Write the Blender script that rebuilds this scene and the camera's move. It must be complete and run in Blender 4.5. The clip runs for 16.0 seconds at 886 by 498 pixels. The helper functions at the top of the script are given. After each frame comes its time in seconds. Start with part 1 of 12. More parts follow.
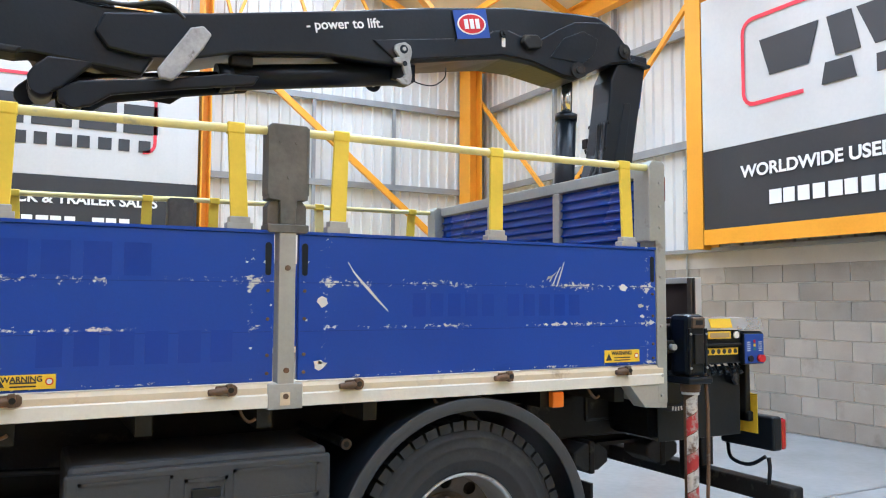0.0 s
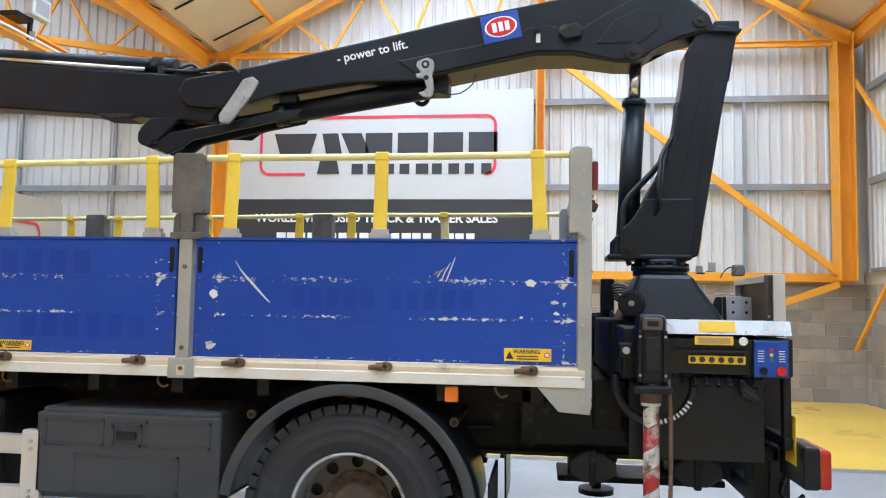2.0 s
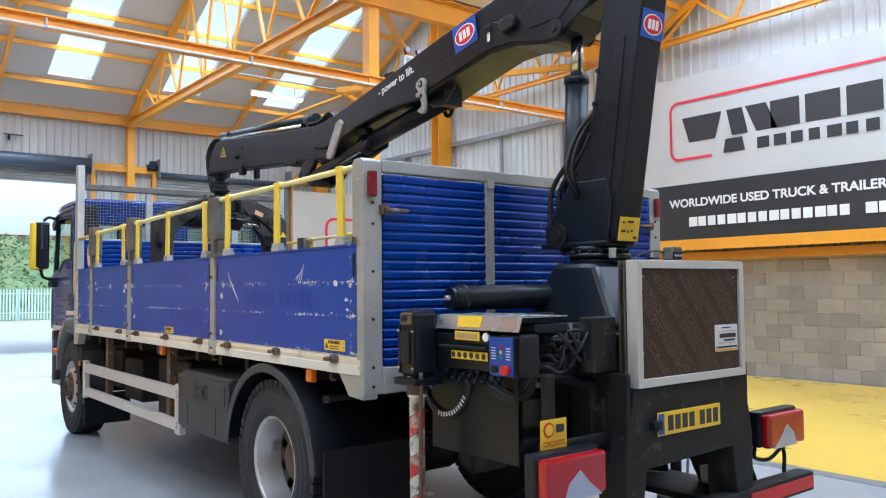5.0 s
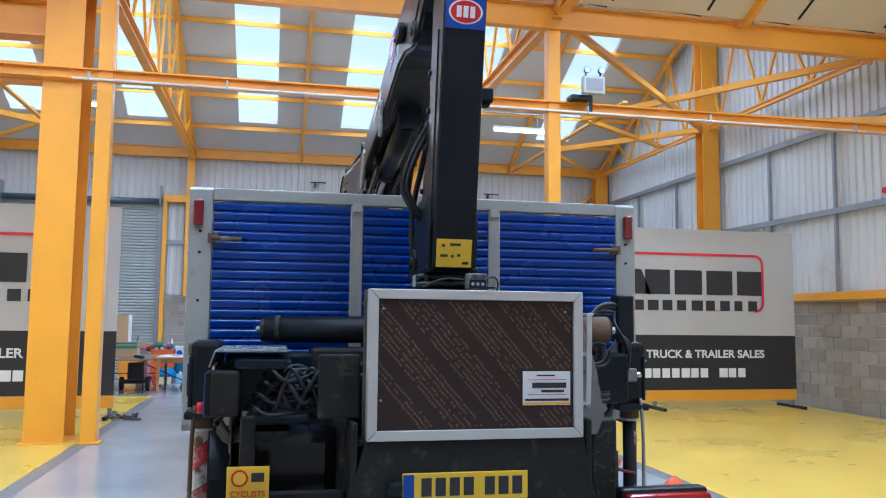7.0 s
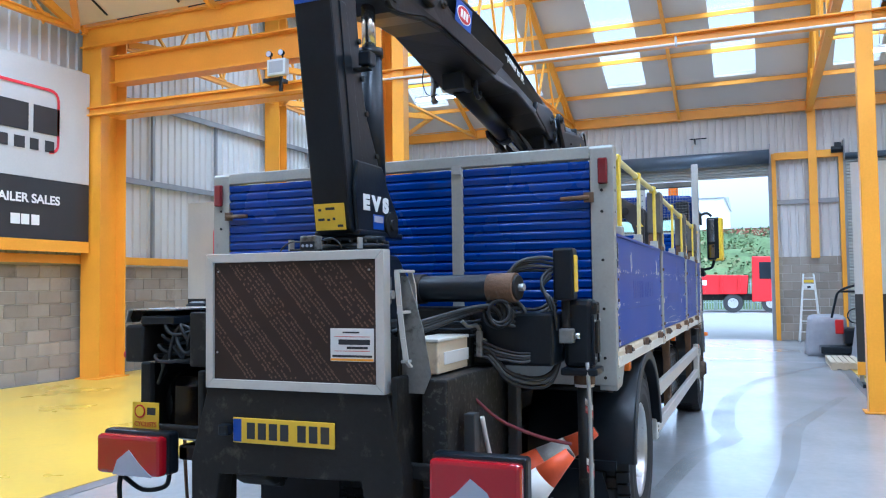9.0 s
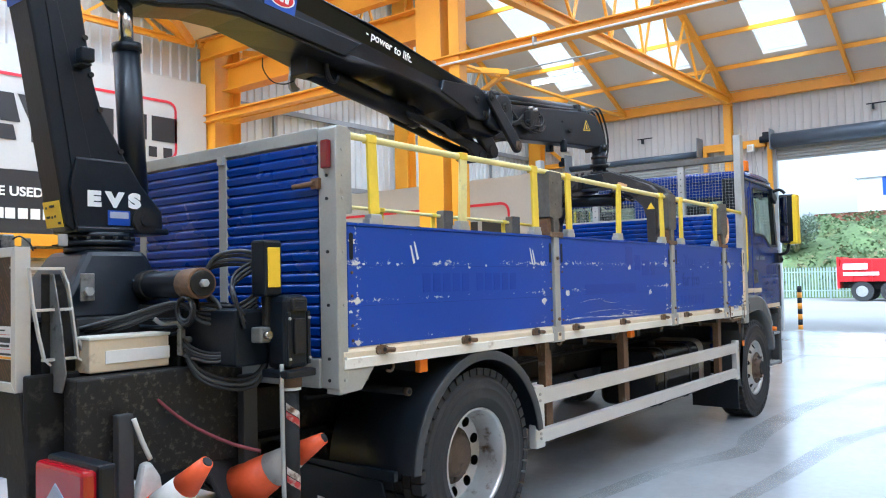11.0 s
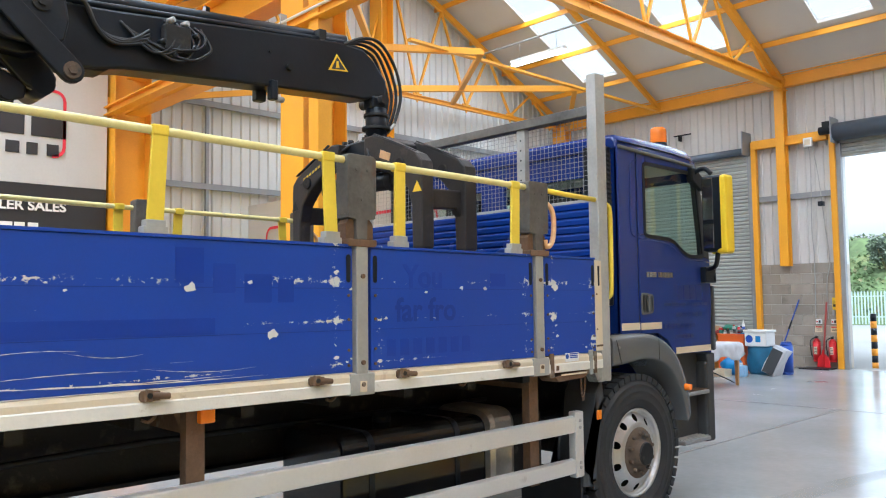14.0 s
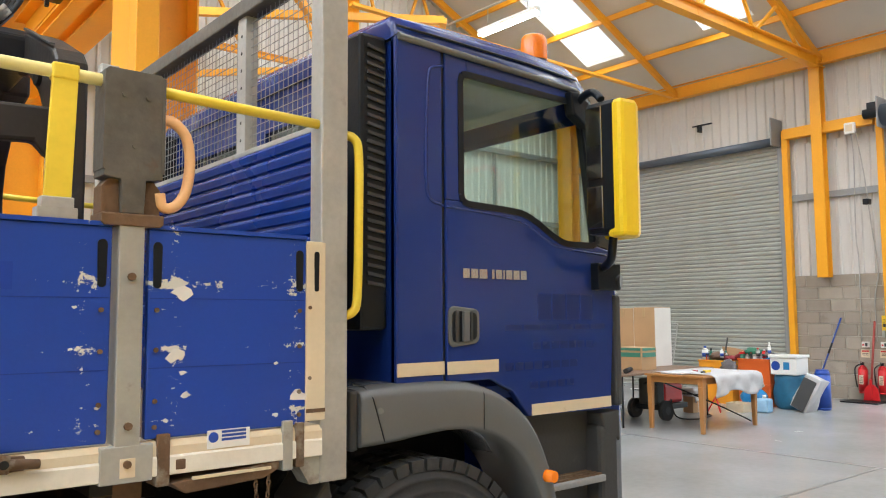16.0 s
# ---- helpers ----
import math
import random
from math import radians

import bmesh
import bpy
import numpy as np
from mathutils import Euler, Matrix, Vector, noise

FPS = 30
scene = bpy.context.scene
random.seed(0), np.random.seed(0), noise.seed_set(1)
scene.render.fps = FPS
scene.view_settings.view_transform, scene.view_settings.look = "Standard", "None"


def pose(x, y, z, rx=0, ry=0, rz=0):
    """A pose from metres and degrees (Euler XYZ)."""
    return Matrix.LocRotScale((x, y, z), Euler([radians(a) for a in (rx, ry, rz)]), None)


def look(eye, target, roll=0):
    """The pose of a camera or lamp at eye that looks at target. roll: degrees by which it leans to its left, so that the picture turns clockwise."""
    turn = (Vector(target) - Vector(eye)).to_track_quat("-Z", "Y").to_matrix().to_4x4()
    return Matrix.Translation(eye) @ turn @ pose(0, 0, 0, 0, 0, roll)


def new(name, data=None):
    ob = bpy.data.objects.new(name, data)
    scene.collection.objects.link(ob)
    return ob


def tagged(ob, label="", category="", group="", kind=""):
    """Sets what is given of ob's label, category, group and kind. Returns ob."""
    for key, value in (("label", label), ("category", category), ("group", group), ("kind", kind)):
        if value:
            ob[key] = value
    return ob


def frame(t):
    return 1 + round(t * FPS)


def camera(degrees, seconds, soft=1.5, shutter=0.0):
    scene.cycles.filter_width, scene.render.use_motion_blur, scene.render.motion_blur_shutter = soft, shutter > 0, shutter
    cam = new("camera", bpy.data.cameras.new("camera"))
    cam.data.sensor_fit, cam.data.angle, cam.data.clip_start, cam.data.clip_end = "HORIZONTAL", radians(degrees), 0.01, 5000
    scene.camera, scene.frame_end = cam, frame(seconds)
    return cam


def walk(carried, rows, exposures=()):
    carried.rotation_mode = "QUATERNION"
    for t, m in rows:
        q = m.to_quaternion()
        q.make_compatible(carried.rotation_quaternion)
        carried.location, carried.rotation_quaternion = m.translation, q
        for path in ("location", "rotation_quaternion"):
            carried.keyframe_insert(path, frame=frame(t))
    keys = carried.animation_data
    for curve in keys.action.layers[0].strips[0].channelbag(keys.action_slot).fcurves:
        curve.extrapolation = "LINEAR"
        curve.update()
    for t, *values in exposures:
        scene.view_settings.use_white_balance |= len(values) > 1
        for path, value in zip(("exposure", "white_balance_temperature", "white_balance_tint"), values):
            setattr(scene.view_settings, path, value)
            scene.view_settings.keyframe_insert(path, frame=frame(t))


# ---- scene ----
SKY, SUN = 0.092, 0.9
SKYLIGHT_WATTS, FAR_BAY, DOOR_WATTS = 40.0, 0.55, 17.0
cam = camera(58.5, 16.0, soft=1.1)
PATH = [
    (0, (2.913, 4.294, 1.574), (1.977, 2.532, 1.704), 0.2),
    (0.5, (2.265, 4.551, 1.534), (1.596, 2.672, 1.676), 0.5),
    (1, (1.587, 4.796, 1.546), (1.215, 2.836, 1.69), 0.6),
    (1.5, (0.918, 4.93, 1.517), (0.845, 2.937, 1.663), 0.9),
    (2, (0.225, 4.996, 1.522), (0.477, 3.018, 1.668), 1.0),
    (2.5, (-0.453, 4.942, 1.522), (0.111, 3.028, 1.664), 1.1),
    (3, (-1.157, 4.866, 1.539), (-0.27, 3.079, 1.679), 0.9),
    (3.5, (-1.811, 4.7, 1.539), (-0.67, 3.063, 1.666), 0.6),
    (4, (-2.432, 4.4, 1.545), (-1.1, 2.913, 1.664), -0.0),
    (4.2, (-2.682, 4.25, 1.583), (-1.296, 2.812, 1.692), -0.2),
    (6.3, (-4.152, 1.77, 1.626), (-2.316, 0.99, 1.772), 0.1),
    (6.5, (-4.211, 1.503, 1.605), (-2.338, 0.817, 1.762), 0.3),
    (7, (-4.272, 0.797, 1.611), (-2.323, 0.386, 1.79), 0.6),
    (7.5, (-4.267, 0.111, 1.608), (-2.277, 0.011, 1.785), 0.6),
    (8, (-4.192, -0.562, 1.594), (-2.207, -0.367, 1.748), 0.2),
    (8.2, (-4.183, -0.851, 1.595), (-2.215, -0.525, 1.736), 0.0),
    (10.3, (-3.318, -3.402, 1.539), (-1.676, -2.262, 1.601), -1.3),
    (10.5, (-3.125, -3.577, 1.545), (-1.51, -2.398, 1.61), -1.3),
    (11, (-2.566, -3.909, 1.562), (-0.999, -2.668, 1.637), -1.3),
    (11.5, (-1.944, -4.171, 1.56), (-0.415, -2.885, 1.646), -1.4),
    (12, (-1.223, -4.283, 1.555), (0.275, -2.961, 1.645), -1.6),
    (12.5, (-0.5, -4.373, 1.549), (0.966, -3.016, 1.644), -1.6),
    (13, (0.221, -4.343, 1.545), (1.657, -2.954, 1.645), -1.4),
    (13.5, (0.955, -4.312, 1.535), (2.357, -2.89, 1.647), -1.3),
    (14, (1.683, -4.2, 1.555), (3.055, -2.75, 1.683), -0.7),
    (14.5, (2.418, -4.079, 1.545), (3.77, -2.612, 1.687), -0.3),
    (15, (3.127, -3.899, 1.551), (4.468, -2.424, 1.711), -0.2),
    (15.5, (3.843, -3.712, 1.569), (5.17, -2.225, 1.728), 0.1),
    (16, (4.522, -3.451, 1.551), (5.792, -1.915, 1.719), -0.4),
]
EXPOSURE = [(0, 1.86, 4950, 5), (4.2, 1.81, 4880, 5), (6.5, 1.55, 4700, 5), (8.2, 1.60, 4400, 5), (11, 1.79, 4950, 5), (12.5, 1.75, 4900, 5), (14.5, 1.71, 5600, 5), (16, 1.82, 6050, 5)]
walk(cam, [(t, look(eye, target, roll)) for t, eye, target, roll in PATH], EXPOSURE)

# ---- light ----
world = bpy.data.worlds.new("sky")
scene.world = world
world.use_nodes = True
wn = world.node_tree
sky = wn.nodes.new("ShaderNodeTexSky")
sky.sky_type = "NISHITA"
sky.sun_disc = False
sky.sun_elevation = radians(48)
sky.sun_rotation = radians(235)
sky.dust_density = 4.0
pale = wn.nodes.new("ShaderNodeHueSaturation")
pale.inputs["Saturation"].default_value, pale.inputs["Value"].default_value = 0.05, 1.3
wn.links.new(sky.outputs["Color"], pale.inputs["Color"])
wn.links.new(pale.outputs["Color"], wn.nodes["Background"].inputs["Color"])
wn.nodes["Background"].inputs["Strength"].default_value = SKY
sun_data = bpy.data.lights.new("sun", "SUN")
sun_data.energy = SUN
sun_data.angle = radians(50)
sun_data.color = (1.0, 0.96, 0.9)
sun = new("sun", sun_data)
sun.matrix_world = look((-10, -20, 40), (19, 0, 0))


# ---- helpers for shapes ----
def face(bm, pts, smooth=False):
    f = bm.faces.new([bm.verts.new(p) for p in pts])
    f.smooth = smooth
    return f


def box(bm, x0, x1, y0, y1, z0, z1):
    x0, x1 = sorted((x0, x1))
    y0, y1 = sorted((y0, y1))
    z0, z1 = sorted((z0, z1))
    v = [bm.verts.new(p) for p in ((x0, y0, z0), (x1, y0, z0), (x1, y1, z0), (x0, y1, z0),
                                   (x0, y0, z1), (x1, y0, z1), (x1, y1, z1), (x0, y1, z1))]
    for q in ((3, 2, 1, 0), (4, 5, 6, 7), (0, 1, 5, 4), (1, 2, 6, 5), (2, 3, 7, 6), (3, 0, 4, 7)):
        bm.faces.new([v[i] for i in q])
    return bm


def prism(bm, pts, axis, a, b):
    """A polygon swept from a to b along an axis; its corners are (x, z) for y, (y, z) for x, (x, y) for z."""
    def at(p, s):
        return {"y": (p[0], s, p[1]), "x": (s, p[0], p[1]), "z": (p[0], p[1], s)}[axis]
    lo = [bm.verts.new(at(p, a)) for p in pts]
    hi = [bm.verts.new(at(p, b)) for p in pts]
    n = len(pts)
    bm.faces.new(lo)
    bm.faces.new(hi[::-1])
    for i in range(n):
        bm.faces.new((lo[(i + 1) % n], lo[i], hi[i], hi[(i + 1) % n]))
    return bm


def basis(d):
    d = Vector(d).normalized()
    u = d.cross(Vector((0, 0, 1)) if abs(d.z) < 0.9 else Vector((1, 0, 0))).normalized()
    return u, d.cross(u).normalized()


def rod(bm, p0, p1, r0, r1=None, n=16):
    p0, p1 = Vector(p0), Vector(p1)
    r1 = r0 if r1 is None else r1
    u, w = basis(p1 - p0)
    rings = []
    for p, r in ((p0, r0), (p1, r1)):
        rings.append([bm.verts.new(p + r * (math.cos(2 * math.pi * i / n) * u + math.sin(2 * math.pi * i / n) * w)) for i in range(n)])
    a, b = rings
    for i in range(n):
        bm.faces.new((a[i], a[(i + 1) % n], b[(i + 1) % n], b[i])).smooth = True
    bm.faces.new(a[::-1])
    bm.faces.new(b)
    return bm


def bar(bm, p0, p1, w, h):
    """A square-edged bar from p0 to p1: w across, h in the upright direction."""
    p0, p1 = Vector(p0), Vector(p1)
    d = (p1 - p0).normalized()
    side = d.cross(Vector((0, 0, 1))) if abs(d.z) < 0.95 else Vector((0, 1, 0))
    side.normalize()
    up = side.cross(d).normalized()
    ends = [[bm.verts.new(p + side * a * w / 2 + up * b * h / 2) for a, b in ((-1, -1), (1, -1), (1, 1), (-1, 1))] for p in (p0, p1)]
    a, b = ends
    bm.faces.new(a[::-1])
    bm.faces.new(b)
    for i in range(4):
        bm.faces.new((a[i], a[(i + 1) % 4], b[(i + 1) % 4], b[i]))
    return bm


def ibeam(bm, p0, p1, w, h, tf=0.03, tw=0.02):
    """A rolled steel I-section: h in the upright direction of the bar (or along x for posts)."""
    p0, p1 = Vector(p0), Vector(p1)
    d = (p1 - p0).normalized()
    if abs(d.z) > 0.95:
        side, up = Vector((0, 1, 0)), Vector((1, 0, 0))
    else:
        side = d.cross(Vector((0, 0, 1))).normalized()
        up = side.cross(d).normalized()
    prof = [(-w / 2, -h / 2), (w / 2, -h / 2), (w / 2, -h / 2 + tf), (tw / 2, -h / 2 + tf), (tw / 2, h / 2 - tf), (w / 2, h / 2 - tf),
            (w / 2, h / 2), (-w / 2, h / 2), (-w / 2, h / 2 - tf), (-tw / 2, h / 2 - tf), (-tw / 2, -h / 2 + tf), (-w / 2, -h / 2 + tf)]
    a = [bm.verts.new(p0 + side * s + up * t) for s, t in prof]
    b = [bm.verts.new(p1 + side * s + up * t) for s, t in prof]
    bm.faces.new(a[::-1])
    bm.faces.new(b)
    n = len(prof)
    for i in range(n):
        bm.faces.new((a[i], a[(i + 1) % n], b[(i + 1) % n], b[i]))
    return bm


def tube(bm, pts, r, n=8):
    pts = [Vector(p) for p in pts]
    rings = []
    u = None
    for i, p in enumerate(pts):
        d = (pts[min(i + 1, len(pts) - 1)] - pts[max(i - 1, 0)]).normalized()
        if u is None:
            u, w = basis(d)
        else:
            u = (u - d * u.dot(d)).normalized()
            w = d.cross(u).normalized()
        rings.append([bm.verts.new(p + r * (math.cos(2 * math.pi * k / n) * u + math.sin(2 * math.pi * k / n) * w)) for k in range(n)])
    for a, b in zip(rings, rings[1:]):
        for k in range(n):
            bm.faces.new((a[k], a[(k + 1) % n], b[(k + 1) % n], b[k])).smooth = True
    bm.faces.new(rings[0][::-1])
    bm.faces.new(rings[-1])
    return bm


def smooth_path(pts, steps=6):
    """A Catmull-Rom line through the given places."""
    pts = [Vector(p) for p in pts]
    out = []
    for i in range(len(pts) - 1):
        p0, p1, p2, p3 = pts[max(i - 1, 0)], pts[i], pts[i + 1], pts[min(i + 2, len(pts) - 1)]
        for k in range(steps):
            t = k / steps
            out.append(0.5 * (2 * p1 + (p2 - p0) * t + (2 * p0 - 5 * p1 + 4 * p2 - p3) * t * t + (3 * p1 - p0 - 3 * p2 + p3) * t ** 3))
    out.append(pts[-1])
    return out


def lathe(bm, prof, cx, cz, n=48, a0=0.0, a1=2 * math.pi, skip=None):
    """A profile of (radius, y) turned about an axis along y; skip(segment, step) leaves a face out."""
    whole = abs(a1 - a0 - 2 * math.pi) < 1e-6
    m = n if whole else n + 1
    rings = [[bm.verts.new((cx + r * math.cos(a0 + (a1 - a0) * k / n), y, cz + r * math.sin(a0 + (a1 - a0) * k / n))) for r, y in prof] for k in range(m)]
    for k in range(n):
        a, b = rings[k], rings[(k + 1) % m]
        for j in range(len(prof) - 1):
            if skip and skip(k, j):
                continue
            bm.faces.new((a[j], b[j], b[j + 1], a[j + 1])).smooth = True
    return bm


def finish(bm, weld=False):
    if weld:
        bmesh.ops.remove_doubles(bm, verts=bm.verts, dist=1e-5)
    bmesh.ops.recalc_face_normals(bm, faces=bm.faces)


def part(name, bm, material, parent=None, label="", bevel=0.0, weld=False):
    """Links a bmesh as one mesh object, under a thing or a part if one is given."""
    finish(bm, weld)
    me = bpy.data.meshes.new(name)
    bm.to_mesh(me)
    bm.free()
    me.materials.append(material)
    ob = new(name, me)
    if parent is not None:
        ob.parent = parent
        ob.matrix_parent_inverse = Matrix.Translation(-Vector(parent.get("base", (0, 0, 0))))
    if bevel:
        mod = ob.modifiers.new("bevel", "BEVEL")
        mod.width, mod.segments, mod.limit_method, mod.angle_limit = bevel, 2, "ANGLE", radians(40)
    return tagged(ob, label)


def thing(name, base, label, category, group="", kind=""):
    ob = new(name)
    ob.location = base
    ob["base"] = tuple(float(v) for v in base)
    return tagged(ob, label, category, group, kind)


def structure(name, bm, material, label="", category="", bevel=0.0):
    return tagged(part(name, bm, material, None, label, bevel), category=category, kind="structure")


TEXTS = {}


def letters(name, body, size, m, material, parent, label="", extrude=0.001, bold=0.0):
    """Built-in lettering as a mesh at the pose m, which reads along its x with y up."""
    if (body, size) not in TEXTS:
        cu = bpy.data.curves.new("letters", "FONT")
        cu.body, cu.size, cu.extrude, cu.offset, cu.align_x, cu.align_y = body, size, extrude, bold, "CENTER", "CENTER"
        ob = bpy.data.objects.new("letters", cu)
        scene.collection.objects.link(ob)
        me = bpy.data.meshes.new_from_object(ob.evaluated_get(bpy.context.evaluated_depsgraph_get()))
        bpy.data.objects.remove(ob)
        TEXTS[body, size] = me
    me = TEXTS[body, size].copy()
    me.transform(m)
    me.materials.clear()
    me.materials.append(material)
    ob = new(name, me)
    if parent is not None:
        ob.parent = parent
        ob.matrix_parent_inverse = Matrix.Translation(-Vector(parent.get("base", (0, 0, 0))))
    return tagged(ob, label)


# ---- materials ----
def stuff_of(name, colour, rough=0.5, metal=0.0, var=0.12, scale=3.0, fine=60.0, bump=0.03, dirt=None, dirt_amount=0.45, dirt_scale=2.5, spread=0.12, coat=0.0, dirt_edge=0.12, dirt_rough=0.0):
    """A surface with colour drift at two scales, fine relief and, if given, patches of dirt."""
    m = bpy.data.materials.new(name)
    m.use_nodes = True
    n, l = m.node_tree.nodes, m.node_tree.links
    p = n["Principled BSDF"]
    tc = n.new("ShaderNodeTexCoord")
    big = n.new("ShaderNodeTexNoise")
    big.inputs["Scale"].default_value, big.inputs["Detail"].default_value = scale, 4
    small = n.new("ShaderNodeTexNoise")
    small.inputs["Scale"].default_value, small.inputs["Detail"].default_value = fine, 3
    for t in (big, small):
        l.new(tc.outputs["Object"], t.inputs["Vector"])
    add = n.new("ShaderNodeMath")
    add.operation = "ADD"
    half = n.new("ShaderNodeMath")
    half.operation = "MULTIPLY"
    half.inputs[1].default_value = 0.4
    l.new(small.outputs["Fac"], half.inputs[0])
    l.new(big.outputs["Fac"], add.inputs[0])
    l.new(half.outputs[0], add.inputs[1])
    ramp = n.new("ShaderNodeMapRange")
    ramp.inputs["From Min"].default_value, ramp.inputs["From Max"].default_value = 0.4, 1.0
    ramp.inputs["To Min"].default_value, ramp.inputs["To Max"].default_value = 1 - var, 1 + var
    l.new(add.outputs[0], ramp.inputs["Value"])
    mul = n.new("ShaderNodeVectorMath")
    mul.operation = "SCALE"
    mul.inputs[0].default_value = colour
    l.new(ramp.outputs["Result"], mul.inputs["Scale"])
    colour_out = mul.outputs["Vector"]
    rr = n.new("ShaderNodeMapRange")
    rr.inputs["To Min"].default_value, rr.inputs["To Max"].default_value = max(rough - spread, 0.03), min(rough + spread, 1)
    l.new(big.outputs["Fac"], rr.inputs["Value"])
    l.new(rr.outputs["Result"], p.inputs["Roughness"])
    if dirt:
        dn = n.new("ShaderNodeTexNoise")
        dn.inputs["Scale"].default_value, dn.inputs["Detail"].default_value, dn.inputs["Roughness"].default_value = dirt_scale, 7, 0.65
        l.new(tc.outputs["Object"], dn.inputs["Vector"])
        dr = n.new("ShaderNodeMapRange")
        dr.inputs["From Min"].default_value, dr.inputs["From Max"].default_value = 1 - dirt_amount, 1 + dirt_edge - dirt_amount
        l.new(dn.outputs["Fac"], dr.inputs["Value"])
        mix = n.new("ShaderNodeMix")
        mix.data_type = "RGBA"
        l.new(dr.outputs["Result"], mix.inputs["Factor"])
        l.new(colour_out, mix.inputs["A"])
        mix.inputs["B"].default_value = (*dirt, 1)
        colour_out = mix.outputs["Result"]
        if dirt_rough:
            sm = n.new("ShaderNodeMath")
            sm.operation = "MULTIPLY_ADD"
            sm.inputs[1].default_value = dirt_rough
            l.new(dr.outputs["Result"], sm.inputs[0])
            l.new(rr.outputs["Result"], sm.inputs[2])
            l.new(sm.outputs[0], p.inputs["Roughness"])
    l.new(colour_out, p.inputs["Base Color"])
    p.inputs["Metallic"].default_value = metal
    p.inputs["Coat Weight"].default_value = coat
    if bump:
        b = n.new("ShaderNodeBump")
        b.inputs["Strength"].default_value, b.inputs["Distance"].default_value = min(bump * 6, 1), 0.004
        l.new(small.outputs["Fac"], b.inputs["Height"])
        l.new(b.outputs["Normal"], p.inputs["Normal"])
    return m


def plain_glass(name, tint=(1, 1, 1), rough=0.02, clear=0.85):
    """A thin pane: mostly clear, with a glossy face."""
    m = bpy.data.materials.new(name)
    m.use_nodes = True
    n, l = m.node_tree.nodes, m.node_tree.links
    n.remove(n["Principled BSDF"])
    tr, gl, fr, mx = n.new("ShaderNodeBsdfTransparent"), n.new("ShaderNodeBsdfGlossy"), n.new("ShaderNodeLayerWeight"), n.new("ShaderNodeMixShader")
    tr.inputs["Color"].default_value = (*[c * clear for c in tint], 1)
    gl.inputs["Roughness"].default_value = rough
    fr.inputs["Blend"].default_value = 0.5
    steep, rise = n.new("ShaderNodeMath"), n.new("ShaderNodeMath")
    steep.operation, rise.operation = "POWER", "MULTIPLY_ADD"
    steep.inputs[1].default_value, rise.inputs[1].default_value, rise.inputs[2].default_value = 4.0, 0.5, 0.06
    l.new(fr.outputs["Facing"], steep.inputs[0])
    l.new(steep.outputs[0], rise.inputs[0])
    l.new(rise.outputs[0], mx.inputs["Fac"])
    l.new(tr.outputs[0], mx.inputs[1])
    l.new(gl.outputs[0], mx.inputs[2])
    l.new(mx.outputs[0], n["Material Output"].inputs["Surface"])
    return m


def glow(name, colour, strength):
    m = bpy.data.materials.new(name)
    m.use_nodes = True
    n, l = m.node_tree.nodes, m.node_tree.links
    n.remove(n["Principled BSDF"])
    e = n.new("ShaderNodeEmission")
    e.inputs["Color"].default_value, e.inputs["Strength"].default_value = (*colour, 1), strength
    l.new(e.outputs[0], n["Material Output"].inputs["Surface"])
    return m


